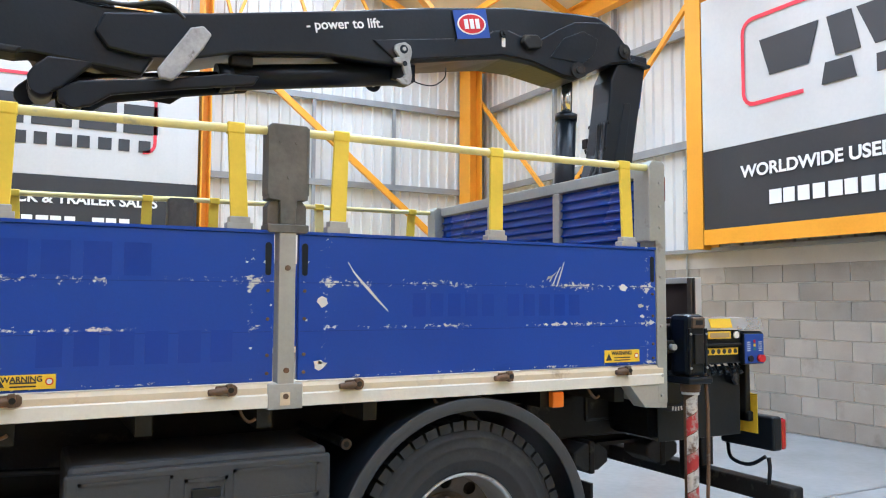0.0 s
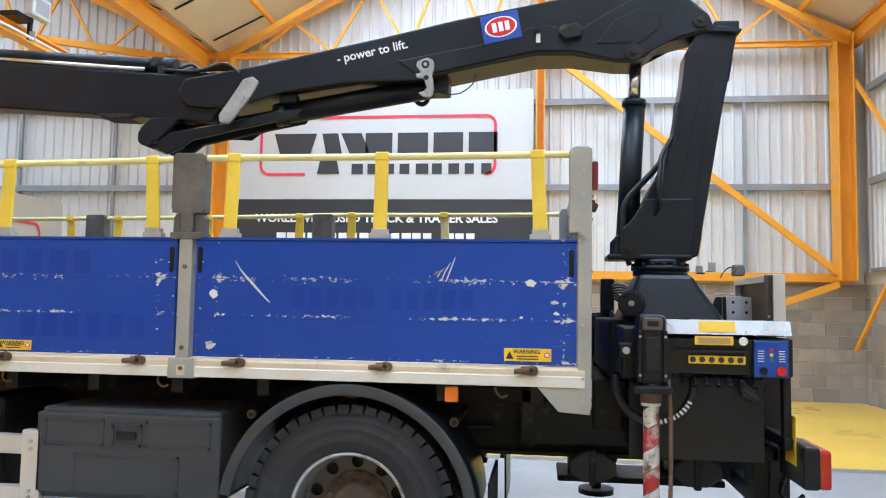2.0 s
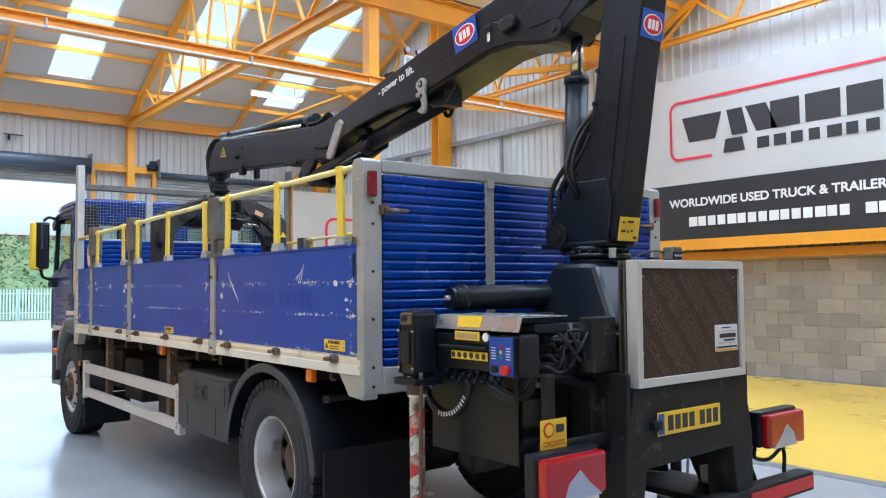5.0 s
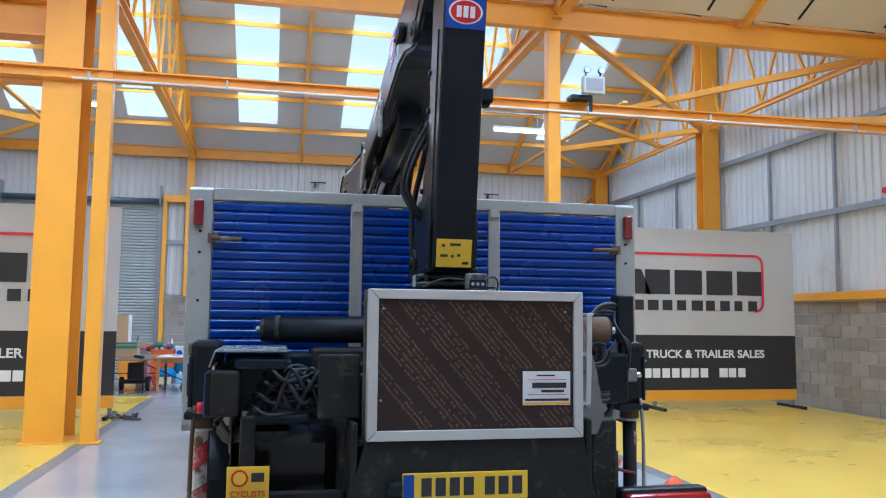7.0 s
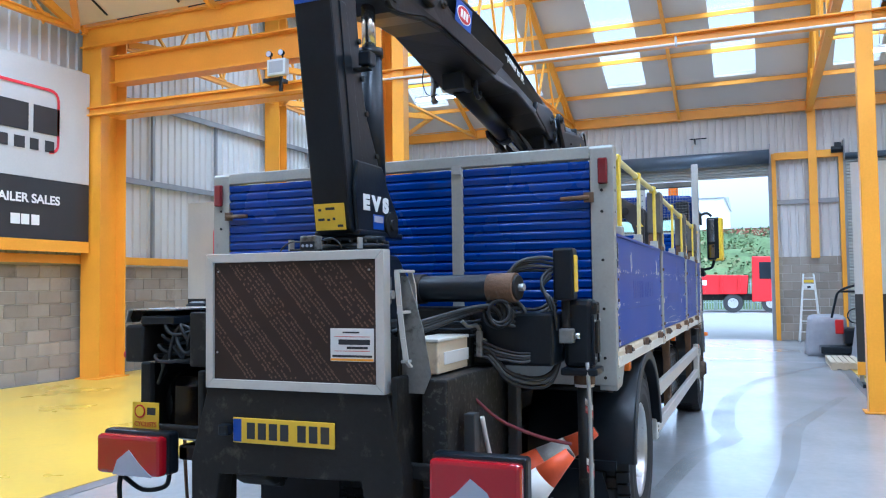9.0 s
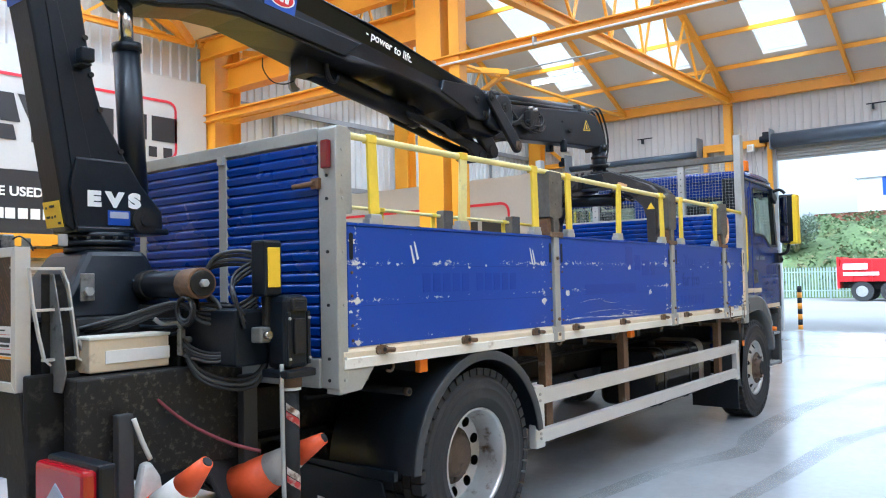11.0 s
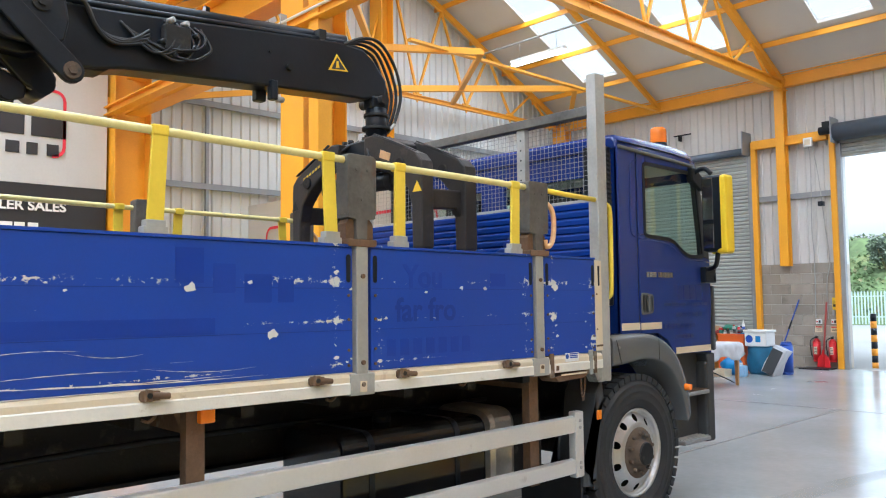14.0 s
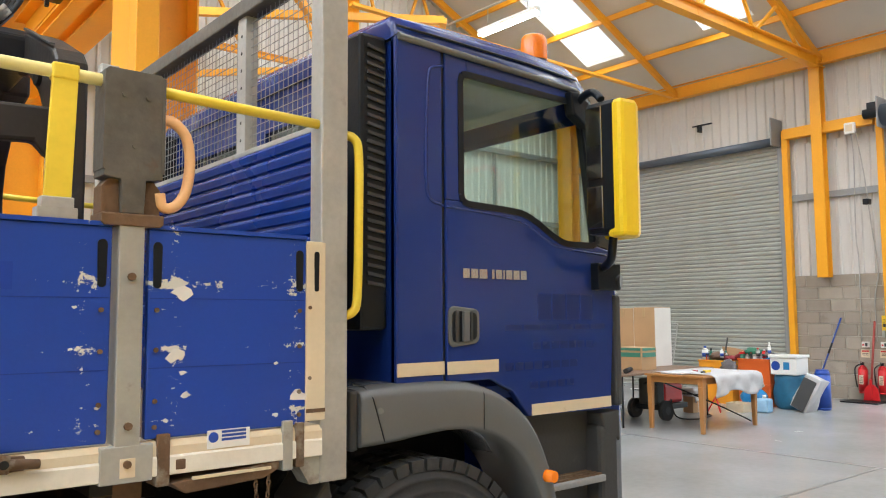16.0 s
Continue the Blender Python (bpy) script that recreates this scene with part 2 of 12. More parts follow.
def chipped_blue():
    """Blue paint on aluminium boards: chips to bare primer in two level bands, long rub marks, tired patches."""
    m = stuff_of("blue_board_paint", (0.012, 0.056, 0.36), rough=0.38, var=0.10, scale=1.2, fine=90, bump=0.012, spread=0.08)
    n, l = m.node_tree.nodes, m.node_tree.links
    p = n["Principled BSDF"]
    old = p.inputs["Base Color"].links[0].from_socket
    tc = n.new("ShaderNodeTexCoord")
    xyz = n.new("ShaderNodeSeparateXYZ")
    l.new(tc.outputs["Object"], xyz.inputs[0])

    def math_node(op, a, b=None, c=None):
        q = n.new("ShaderNodeMath")
        q.operation = op
        for i, v in enumerate((a, b, c)):
            if v is None:
                continue
            if isinstance(v, (int, float)):
                q.inputs[i].default_value = v
            else:
                l.new(v, q.inputs[i])
        return q.outputs[0]

    def noise_at(scale, detail, stretch, rough=0.6):
        mp = n.new("ShaderNodeMapping")
        mp.inputs["Scale"].default_value = stretch
        l.new(tc.outputs["Object"], mp.inputs["Vector"])
        t = n.new("ShaderNodeTexNoise")
        t.inputs["Scale"].default_value, t.inputs["Detail"].default_value, t.inputs["Roughness"].default_value = scale, detail, rough
        l.new(mp.outputs[0], t.inputs["Vector"])
        return t.outputs["Fac"]

    chips = noise_at(46, 6, (0.75, 0.75, 1.0), 0.72)
    where = noise_at(2.6, 4, (1, 1, 0.5))
    total = None
    for z, wide, gain in ((1.645, 0.035, 0.20), (1.465, 0.022, 0.19), (1.268, 0.014, 0.15)):
        near = math_node("DIVIDE", math_node("ABSOLUTE", math_node("SUBTRACT", xyz.outputs["Z"], z)), wide)
        hump = math_node("MULTIPLY", math_node("MAXIMUM", math_node("SUBTRACT", 1.0, near), 0.0), gain)
        total = hump if total is None else math_node("ADD", total, hump)
    total = math_node("MULTIPLY", total, math_node("MAXIMUM", math_node("MULTIPLY", math_node("SUBTRACT", where, 0.32), 4.2), 0.0))
    # the ends of each board are knocked as well
    for x in (0.13, 1.83, 2.13, 3.80, 4.06, 5.12, 5.36, 5.74):
        near = math_node("DIVIDE", math_node("ABSOLUTE", math_node("SUBTRACT", xyz.outputs["X"], x)), 0.045)
        total = math_node("ADD", total, math_node("MULTIPLY", math_node("MAXIMUM", math_node("SUBTRACT", 1.0, near), 0.0), math_node("MULTIPLY", where, 0.27 if x == 0.13 else 0.23)))
    worn = math_node("GREATER_THAN", math_node("ADD", chips, total), 0.715)
    lines = noise_at(9, 5, (0.35, 0.35, 22), 0.7)
    rub = math_node("MULTIPLY", math_node("GREATER_THAN", lines, 0.70), 0.55)
    low = math_node("LESS_THAN", xyz.outputs["Z"], 1.40)
    rub = math_node("MULTIPLY", rub, math_node("ADD", math_node("MULTIPLY", low, 0.75), 0.12))
    mix = n.new("ShaderNodeMix")
    mix.data_type = "RGBA"
    l.new(math_node("MAXIMUM", worn, rub), mix.inputs["Factor"])
    l.new(old, mix.inputs["A"])
    mix.inputs["B"].default_value = (0.62, 0.61, 0.56, 1)
    l.new(mix.outputs["Result"], p.inputs["Base Color"])
    return m


WING = stuff_of("grey_wing_plastic", (0.118, 0.124, 0.13), rough=0.25, var=0.04, scale=2, fine=90, bump=0.008, spread=0.05)
SLEEVE = stuff_of("weathered_sleeve", (0.125, 0.118, 0.105), rough=0.55, metal=0.25, var=0.4, scale=7, fine=40, bump=0.08, dirt=(0.13, 0.07, 0.04), dirt_amount=0.42, dirt_scale=6)
ORANGE = stuff_of("orange_steel_paint", (0.81, 0.365, 0.012), rough=0.42, var=0.10, scale=1.0, fine=40, bump=0.01, dirt=(0.45, 0.20, 0.04), dirt_amount=0.30, dirt_scale=1.5)
RAIL_GREY = stuff_of("galvanised_rail", (0.30, 0.31, 0.32), rough=0.5, metal=0.3, var=0.15)
LINER = stuff_of("white_liner_sheet", (0.66, 0.66, 0.64), rough=0.45, var=0.06, scale=0.8, fine=30, bump=0.006, dirt=(0.52, 0.51, 0.48), dirt_amount=0.36, dirt_scale=0.9)
DULL_LINER = stuff_of("dull_liner_sheet", (0.58, 0.56, 0.53), rough=0.5, var=0.07, scale=0.8, fine=30, bump=0.006, dirt=(0.44, 0.42, 0.39), dirt_amount=0.40, dirt_scale=0.9, dirt_edge=0.3)
ROOF_LINER = stuff_of("pale_roof_lining", (0.62, 0.61, 0.58), rough=0.6, var=0.08, scale=0.6, bump=0.006)
CREAM_LINER = stuff_of("cream_roof_lining", (0.66, 0.58, 0.44), rough=0.6, var=0.08, scale=0.6, bump=0.006)
MORTAR = stuff_of("mortar", (0.54, 0.50, 0.44), rough=0.95, var=0.1, bump=0.08)
FLOOR = stuff_of("grey_floor_paint", (0.36, 0.37, 0.38), rough=0.20, var=0.14, scale=0.7, fine=14, bump=0.006, spread=0.12, dirt=(0.275, 0.265, 0.25), dirt_amount=0.47, dirt_scale=0.9, dirt_edge=0.4, dirt_rough=0.15)
FLOOR_YELLOW = stuff_of("yellow_floor_paint", (0.74, 0.50, 0.065), rough=0.30, var=0.10, scale=0.8, fine=16, bump=0.012, dirt=(0.55, 0.36, 0.05), dirt_amount=0.42, dirt_scale=1.3, dirt_edge=0.35)
FLOOR_LINE = stuff_of("dark_floor_line", (0.20, 0.20, 0.20), rough=0.4, var=0.15)
SHUTTER = stuff_of("grey_shutter", (0.40, 0.41, 0.385), rough=0.45, metal=0.2, var=0.08, bump=0.01)
SHUTTER_DARK = stuff_of("shutter_roll", (0.10, 0.125, 0.16), rough=0.4, metal=0.3, var=0.1)
BANNER_GREY = stuff_of("grey_banner_print", (0.57, 0.565, 0.55), rough=0.5, var=0.07, scale=0.9, fine=25, bump=0.02)
BANNER_BLACK = stuff_of("charcoal_banner_print", (0.030, 0.030, 0.032), rough=0.5, var=0.15, scale=0.9, fine=25, bump=0.02)
BANNER_RED = stuff_of("red_banner_print", (0.70, 0.035, 0.06), rough=0.5, var=0.05, bump=0.0)
WHITE_INK = stuff_of("white_print", (0.85, 0.85, 0.83), rough=0.5, var=0.03, bump=0.0)
DARK_INK = stuff_of("dark_print", (0.035, 0.035, 0.038), rough=0.5, var=0.06, bump=0.0)
GALV = stuff_of("galvanised_post", (0.42, 0.42, 0.40), rough=0.5, metal=0.35, var=0.2, scale=5, fine=50, bump=0.03, dirt=(0.20, 0.18, 0.15), dirt_amount=0.36, dirt_scale=4)
GREY_ALU = stuff_of("grey_alloy_post", (0.37, 0.37, 0.34), rough=0.48, metal=0.25, var=0.14, scale=4, bump=0.02, dirt=(0.19, 0.165, 0.14), dirt_amount=0.38, dirt_scale=6)
RAIL_PALE = stuff_of("pale_rail_lip", (0.72, 0.69, 0.61), rough=0.4, var=0.1, scale=3, bump=0.02, dirt=(0.40, 0.33, 0.25), dirt_amount=0.38, dirt_scale=7)
CREAM = stuff_of("cream_bed_rail", (0.66, 0.56, 0.40), rough=0.45, var=0.08, scale=3, bump=0.02, dirt=(0.34, 0.25, 0.16), dirt_amount=0.40, dirt_scale=5)
BLUE_BOARD = chipped_blue()
BLUE_RIB = stuff_of("blue_ribbed_alloy", (0.006, 0.040, 0.27), rough=0.26, var=0.12, scale=2, fine=70, bump=0.02, dirt=(0.03, 0.05, 0.17), dirt_amount=0.40, dirt_scale=3)
CAB_BLUE = stuff_of("cab_blue_paint", (0.011, 0.033, 0.20), rough=0.24, var=0.06, scale=1.2, bump=0.004, coat=0.25, spread=0.06)
CAB_GHOST = stuff_of("cab_ghost_lettering", (0.008, 0.023, 0.145), rough=0.3, var=0.1, bump=0.0)
FAINT_GHOST = stuff_of("faint_lettering", (0.0055, 0.040, 0.315), rough=0.38, var=0.1, bump=0.0)
BLUE_GHOST = stuff_of("ghost_lettering", (0.005, 0.032, 0.25), rough=0.38, var=0.1, bump=0.0)
YELLOW = stuff_of("yellow_rail_paint", (0.80, 0.60, 0.045), rough=0.42, var=0.10, scale=5, bump=0.02, dirt=(0.42, 0.36, 0.16), dirt_amount=0.32, dirt_scale=6)
YELLOW_PALE = stuff_of("worn_yellow_rail", (0.74, 0.66, 0.28), rough=0.42, var=0.12, scale=6, bump=0.02, dirt=(0.42, 0.40, 0.30), dirt_amount=0.40, dirt_scale=8)
BLACK = stuff_of("crane_black", (0.0085, 0.0115, 0.0165), rough=0.33, var=0.3, scale=3, fine=45, bump=0.03, dirt=(0.026, 0.026, 0.027), dirt_amount=0.32, dirt_scale=4)
BLACK.node_tree.nodes["Principled BSDF"].inputs["Specular IOR Level"].default_value = 0.36
BLACK_GRIMY = stuff_of("grimy_black_steel", (0.014, 0.0132, 0.0125), rough=0.6, var=0.35, scale=4, fine=40, bump=0.08, dirt=(0.068, 0.058, 0.046), dirt_amount=0.43, dirt_scale=9)
GRIME_SPECK = stuff_of("mud_speckled_steel", (0.010, 0.0095, 0.009), rough=0.6, var=0.4, scale=5, fine=40, bump=0.08, dirt=(0.12, 0.105, 0.085), dirt_amount=0.46, dirt_scale=34, dirt_edge=0.2)
ALLOY_DULL = stuff_of("dull_alloy", (0.24, 0.24, 0.23), rough=0.5, metal=0.5, var=0.25, scale=7, bump=0.04, dirt=(0.06, 0.055, 0.05), dirt_amount=0.46, dirt_scale=9)
RUST = stuff_of("rusty_bracket", (0.13, 0.075, 0.04), rough=0.8, var=0.35, scale=9, fine=60, bump=0.1, dirt=(0.28, 0.25, 0.20), dirt_amount=0.42, dirt_scale=6)
PLASTIC = stuff_of("grey_black_plastic", (0.055, 0.057, 0.060), rough=0.55, var=0.15, scale=3, fine=70, bump=0.05, dirt=(0.10, 0.10, 0.10), dirt_amount=0.36, dirt_scale=4)
RUBBER = stuff_of("tyre_rubber", (0.026, 0.026, 0.027), rough=0.75, var=0.25, scale=4, fine=50, bump=0.06, dirt=(0.05, 0.047, 0.043), dirt_amount=0.42, dirt_scale=4)
HOSE = stuff_of("black_hose", (0.011, 0.011, 0.012), rough=0.5, var=0.2, bump=0.03)
CHROME = stuff_of("bright_steel", (0.62, 0.62, 0.60), rough=0.22, metal=1.0, var=0.08, bump=0.01)
RIM = stuff_of("silver_rim", (0.55, 0.55, 0.54), rough=0.36, metal=0.75, var=0.12, scale=6, bump=0.03, dirt=(0.16, 0.11, 0.07), dirt_amount=0.42, dirt_scale=7)
RIM_DISC = stuff_of("dark_brown_rim_disc", (0.085, 0.066, 0.050), rough=0.5, metal=0.4, var=0.2, scale=8, bump=0.04, dirt=(0.07, 0.05, 0.038), dirt_amount=0.46, dirt_scale=6)
HUB = stuff_of("rusty_hub", (0.11, 0.075, 0.05), rough=0.75, var=0.3, scale=9, bump=0.08, dirt=(0.03, 0.03, 0.03), dirt_amount=0.45, dirt_scale=8)
ALLOY = stuff_of("mill_alloy", (0.66, 0.65, 0.62), rough=0.42, metal=0.45, var=0.08, scale=4, bump=0.02, dirt=(0.38, 0.35, 0.31), dirt_amount=0.36, dirt_scale=5)
RED = stuff_of("red_paint", (0.55, 0.012, 0.016), rough=0.35, var=0.08, bump=0.01)
DARK_RED = stuff_of("dull_red_lens", (0.17, 0.010, 0.014), rough=0.2, var=0.1, bump=0.0, coat=0.3)
RED_LENS = stuff_of("red_lens", (0.36, 0.004, 0.012), rough=0.15, var=0.06, bump=0.0, coat=0.5)
CLEAR_LENS = stuff_of("pale_lens", (0.40, 0.42, 0.52), rough=0.15, var=0.06, bump=0.0, coat=0.5)
AMBER = stuff_of("amber_lens", (0.90, 0.22, 0.01), rough=0.2, var=0.06, bump=0.0, coat=0.4)
PLATE_YELLOW = stuff_of("yellow_sign", (0.82, 0.55, 0.02), rough=0.35, var=0.06, bump=0.0, dirt=(0.5, 0.36, 0.06), dirt_amount=0.30, dirt_scale=8)
BLUE_SIGN = stuff_of("blue_sign", (0.02, 0.07, 0.38), rough=0.35, var=0.05, bump=0.0)
WHITE = stuff_of("white_paint", (0.78, 0.78, 0.76), rough=0.4, var=0.06, bump=0.01)
PLY = stuff_of("film_faced_ply", (0.030, 0.016, 0.013), rough=0.34, var=0.15, scale=3, fine=60, bump=0.02)
PLY_PRINT = stuff_of("ply_stamp", (0.135, 0.082, 0.055), rough=0.45, var=0.2, bump=0.0)
WOOD = stuff_of("pine_wood", (0.40, 0.19, 0.06), rough=0.5, var=0.15, scale=6, bump=0.03)
CARD = stuff_of("cardboard", (0.46, 0.30, 0.16), rough=0.8, var=0.08, bump=0.03)
CLOTH = stuff_of("white_cloth", (0.54, 0.54, 0.56), rough=0.9, var=0.1, bump=0.05)
CONE_ORANGE = stuff_of("cone_orange", (0.78, 0.11, 0.025), rough=0.5, var=0.12, scale=8, bump=0.03, dirt=(0.25, 0.08, 0.04), dirt_amount=0.38, dirt_scale=7)
CONE_WHITE = stuff_of("cone_sleeve", (0.68, 0.66, 0.62), rough=0.45, var=0.1, bump=0.02, dirt=(0.38, 0.33, 0.27), dirt_amount=0.42, dirt_scale=7)
BLUE_PLASTIC = stuff_of("blue_plastic", (0.02, 0.20, 0.48), rough=0.4, var=0.1, bump=0.01)
ORANGE_PLASTIC = stuff_of("orange_plastic", (0.72, 0.13, 0.02), rough=0.4, var=0.1, bump=0.01)
GREEN = stuff_of("green_box", (0.05, 0.22, 0.16), rough=0.5, var=0.1, bump=0.01)
GRASS = stuff_of("bank_green", (0.12, 0.17, 0.065), rough=0.9, var=0.5, scale=0.5, fine=3.0, bump=0.2, dirt=(0.17, 0.19, 0.075), dirt_amount=0.47, dirt_scale=0.35)
RUST_HEDGE = stuff_of("russet_cladding", (0.24, 0.075, 0.05), rough=0.9, var=0.3, scale=0.6, bump=0.1)
YARD = stuff_of("yard_concrete", (0.34, 0.335, 0.32), rough=0.85, var=0.12, scale=0.25, fine=6, bump=0.05)
FENCE = stuff_of("palisade_steel", (0.34, 0.42, 0.40), rough=0.6, metal=0.2, var=0.1)
LEAF = stuff_of("bush_leaf", (0.15, 0.19, 0.14), rough=0.7, var=0.4, scale=1.0, bump=0.0)
for dull in (BLACK, BLACK_GRIMY, PLASTIC):
    dull.node_tree.nodes["Principled BSDF"].inputs["Specular IOR Level"].default_value = 0.32
SEAT = stuff_of("dark_seat_cloth", (0.03, 0.03, 0.035), rough=0.9, var=0.2)
GLASS = plain_glass("cab_glass", (0.90, 0.97, 0.94), 0.02, 0.98)
MIRROR = stuff_of("mirror_face", (0.30, 0.31, 0.33), rough=0.07, metal=1.0, var=0.0, bump=0.0, spread=0.0)
SKYLIGHT = plain_glass("skylight_sheet", (1, 1, 1), 0.3, 0.92)
TUBE = glow("lamp_tube", (1.0, 0.97, 0.92), 14.0)

# ---- the hall ----
X0, X1, Y0, Y1 = -5.3, 19.3, -9.5, 9.6
VALLEY, RIDGE_A, RIDGE_B = 6.4, 0.55, 12.85
PITCH = 0.47


def roof_z(x):
    if x < VALLEY:
        return 6.35 + PITCH * min(x - X0, VALLEY - x)
    return 6.35 + PITCH * min(x - VALLEY, X1 - x)


bm = bmesh.new()
box(bm, X0 - 0.4, X1, Y0 - 0.4, Y1 + 0.4, -0.25, 0.0)
structure("floor", bm, FLOOR, "glossy grey painted concrete floor, scuffed", "floor")
for side, name in ((-1, "floor_marking_1"), (1, "floor_marking_2")):
    bm = bmesh.new()
    a, b = (3.35, 9.44) if side < 0 else (3.22, 9.5)
    box(bm, -5.25, 13.0, side * a, side * b, 0.0, 0.004)
    structure(name, bm, FLOOR_YELLOW, "yellow painted floor area, lightly worn", "floor marking")
    bm = bmesh.new()
    box(bm, -5.25, 13.0, side * (a - 0.17), side * (a - 0.006), 0.0, 0.003)
    structure("floor_line", bm, FLOOR_LINE, "dark grey line beside the yellow floor", "floor line")
bm = bmesh.new()
box(bm, 13.02, 13.05, -9.4, 9.4, 0.0, 0.002)
box(bm, -5.2, 13.0, -0.015, 0.015, 0.0, 0.002)
structure("floor_joint", bm, FLOOR_LINE, "dark joint across the concrete floor", "floor joint")


def scuff(name, base, rough):
    """Thin smear on the floor: a noise decides where it has rubbed off."""
    m = stuff_of(name, base, rough=rough, var=0.2, scale=2.0, bump=0.0)
    n, l = m.node_tree.nodes, m.node_tree.links
    tc, no, mr = n.new("ShaderNodeTexCoord"), n.new("ShaderNodeTexNoise"), n.new("ShaderNodeMapRange")
    no.inputs["Scale"].default_value, no.inputs["Detail"].default_value = 0.9, 5
    l.new(tc.outputs["Object"], no.inputs["Vector"])
    l.new(no.outputs["Fac"], mr.inputs["Value"])
    mr.inputs["From Min"].default_value, mr.inputs["From Max"].default_value = 0.25, 0.8
    mr.inputs["To Max"].default_value = 0.32
    l.new(mr.outputs["Result"], n["Principled BSDF"].inputs["Alpha"])
    return m


TYRE_MARK = scuff("tyre_mark", (0.11, 0.11, 0.11), 0.55)
for pts, wide, mat, label in (
        ([(1.8, -1.15), (3.5, -1.32), (4.5, -1.6), (5.4, -1.48), (7.6, -1.5), (10.0, -1.95), (12.8, -3.2)], 0.13, TYRE_MARK, "dark tyre mark on the floor"),
        ([(1.6, -1.9), (3.4, -2.1), (5.2, -2.2), (6.1, -2.4), (8.0, -2.9)], 0.10, TYRE_MARK, "dark tyre mark on the floor")):
    path = smooth_path([(a, b, 0.0) for a, b in pts], 8)
    bm = bmesh.new()
    prev = None
    for i, p in enumerate(path):
        q, r = path[max(i - 1, 0)], path[min(i + 1, len(path) - 1)]
        d = Vector((r[0] - q[0], r[1] - q[1], 0)).normalized()
        w = wide * (1 - 0.5 * abs(2 * i / len(path) - 1))
        here = [bm.verts.new((p[0] - d.y * w * k, p[1] + d.x * w * k, 0.0016)) for k in (-1, 1)]
        if prev:
            bm.faces.new((prev[0], here[0], here[1], prev[1]))
        prev = here
    structure("floor_scuff", bm, mat, label, "floor scuff")


def sheeting(bm, along, lo, hi, face_at, out, z_of, z0, pitch=0.2, rib=0.035):
    """Trapezoidal wall sheet with upright ribs; along is 'x' or 'y', out the way its ribs stand."""
    n = max(1, round((hi - lo) / pitch))
    step = (hi - lo) / n
    prev = None
    for i in range(n):
        for off, depth in ((0.0, 0.0), (0.62, 0.0), (0.72, rib), (0.9, rib), (1.0, 0.0)):
            s = lo + (i + off) * step
            d = face_at + out * depth
            p, q = ((s, d, z0(s)), (s, d, z_of(s))) if along == "x" else ((d, s, z0(s)), (d, s, z_of(s)))
            here = (bm.verts.new(p), bm.verts.new(q))
            if prev:
                bm.faces.new((prev[0], here[0], here[1], prev[1]))
            prev = here


def solid_wall(name, bm, label):
    return structure(name, bm, MORTAR, label, "wall")


LOW = 2.06
# block walls to a man's height, sheet above; the sheet stands 30 mm in front of an outer skin
for y, out, name in ((Y0, 1, "wall_south"), (Y1, -1, "wall_north")):
    bm = bmesh.new()
    box(bm, X0 - 0.4, X1 + 0.3, y - out * 0.012, y - out * 0.35, 0, LOW)
    solid_wall(name, bm, "grey concrete block wall with pale mortar joints")
    bm = bmesh.new()
    sheeting(bm, "x", X0, VALLEY, y - out * 0.05, out, lambda x: roof_z(x) + 0.02, lambda x: LOW - 0.05)
    sheeting(bm, "x", VALLEY, X1, y - out * 0.05, out, lambda x: roof_z(x) + 0.02, lambda x: LOW - 0.05)
    structure(name + "_sheeting", bm, LINER, "white ribbed metal wall sheeting", "wall sheeting")
    bm = bmesh.new()
    pts = [(X0 - 0.4, LOW), (X1 + 0.3, LOW), (X1 + 0.3, roof_z(X1)), (RIDGE_B, roof_z(RIDGE_B)), (VALLEY, roof_z(VALLEY)), (RIDGE_A, roof_z(RIDGE_A)), (X0 - 0.4, roof_z(X0))]
    prism(bm, pts, "y", y - out * 0.12, y - out * 0.35)
    structure(name + "_skin", bm, LINER, "outer metal skin of the hall", "wall")

bm = bmesh.new()
box(bm, 6.035, 6.47, Y0 - 0.02, Y0 + 0.098, 0, 2.05)
solid_wall("wall_pier", bm, "concrete block pier against the block wall")
bm = bmesh.new()
box(bm, X0 - 0.012, X0 - 0.35, Y0 - 0.3, Y1 + 0.3, 0, 2.24)
solid_wall("wall_west", bm, "grey concrete block wall with pale mortar joints")
bm = bmesh.new()
sheeting(bm, "y", Y0, Y1, X0 - 0.05, 1, lambda s: 6.37, lambda s: 2.2)
structure("wall_west_sheeting", bm, LINER, "white ribbed metal wall sheeting", "wall sheeting")
bm = bmesh.new()
box(bm, X0 - 0.12, X0 - 0.35, Y0 - 0.3, Y1 + 0.3, 2.24, 6.35)
structure("wall_west_skin", bm, LINER, "outer metal skin of the hall", "wall")

# east wall with three tall roller doors, the middle one open
DOORS = ((-8.1, -4.0), (-2.2, 2.12), (4.05, 8.2))
DOOR_TOP = 4.78
edges = [Y0] + [v for d in DOORS for v in d] + [Y1]
bm_low, bm_skin, bm_sheet = bmesh.new(), bmesh.new(), bmesh.new()
for a, b in zip(edges[::2], edges[1::2]):
    box(bm_low, X1 + 0.012, X1 + 0.35, a, b, 0, 2.2)
    box(bm_skin, X1 + 0.12, X1 + 0.35, a, b, 2.2, DOOR_TOP)
    sheeting(bm_sheet, "y", a, b, X1 + 0.05, -1, lambda s: DOOR_TOP, lambda s: 2.17)
box(bm_skin, X1 + 0.12, X1 + 0.35, Y0, Y1, DOOR_TOP, 6.35)
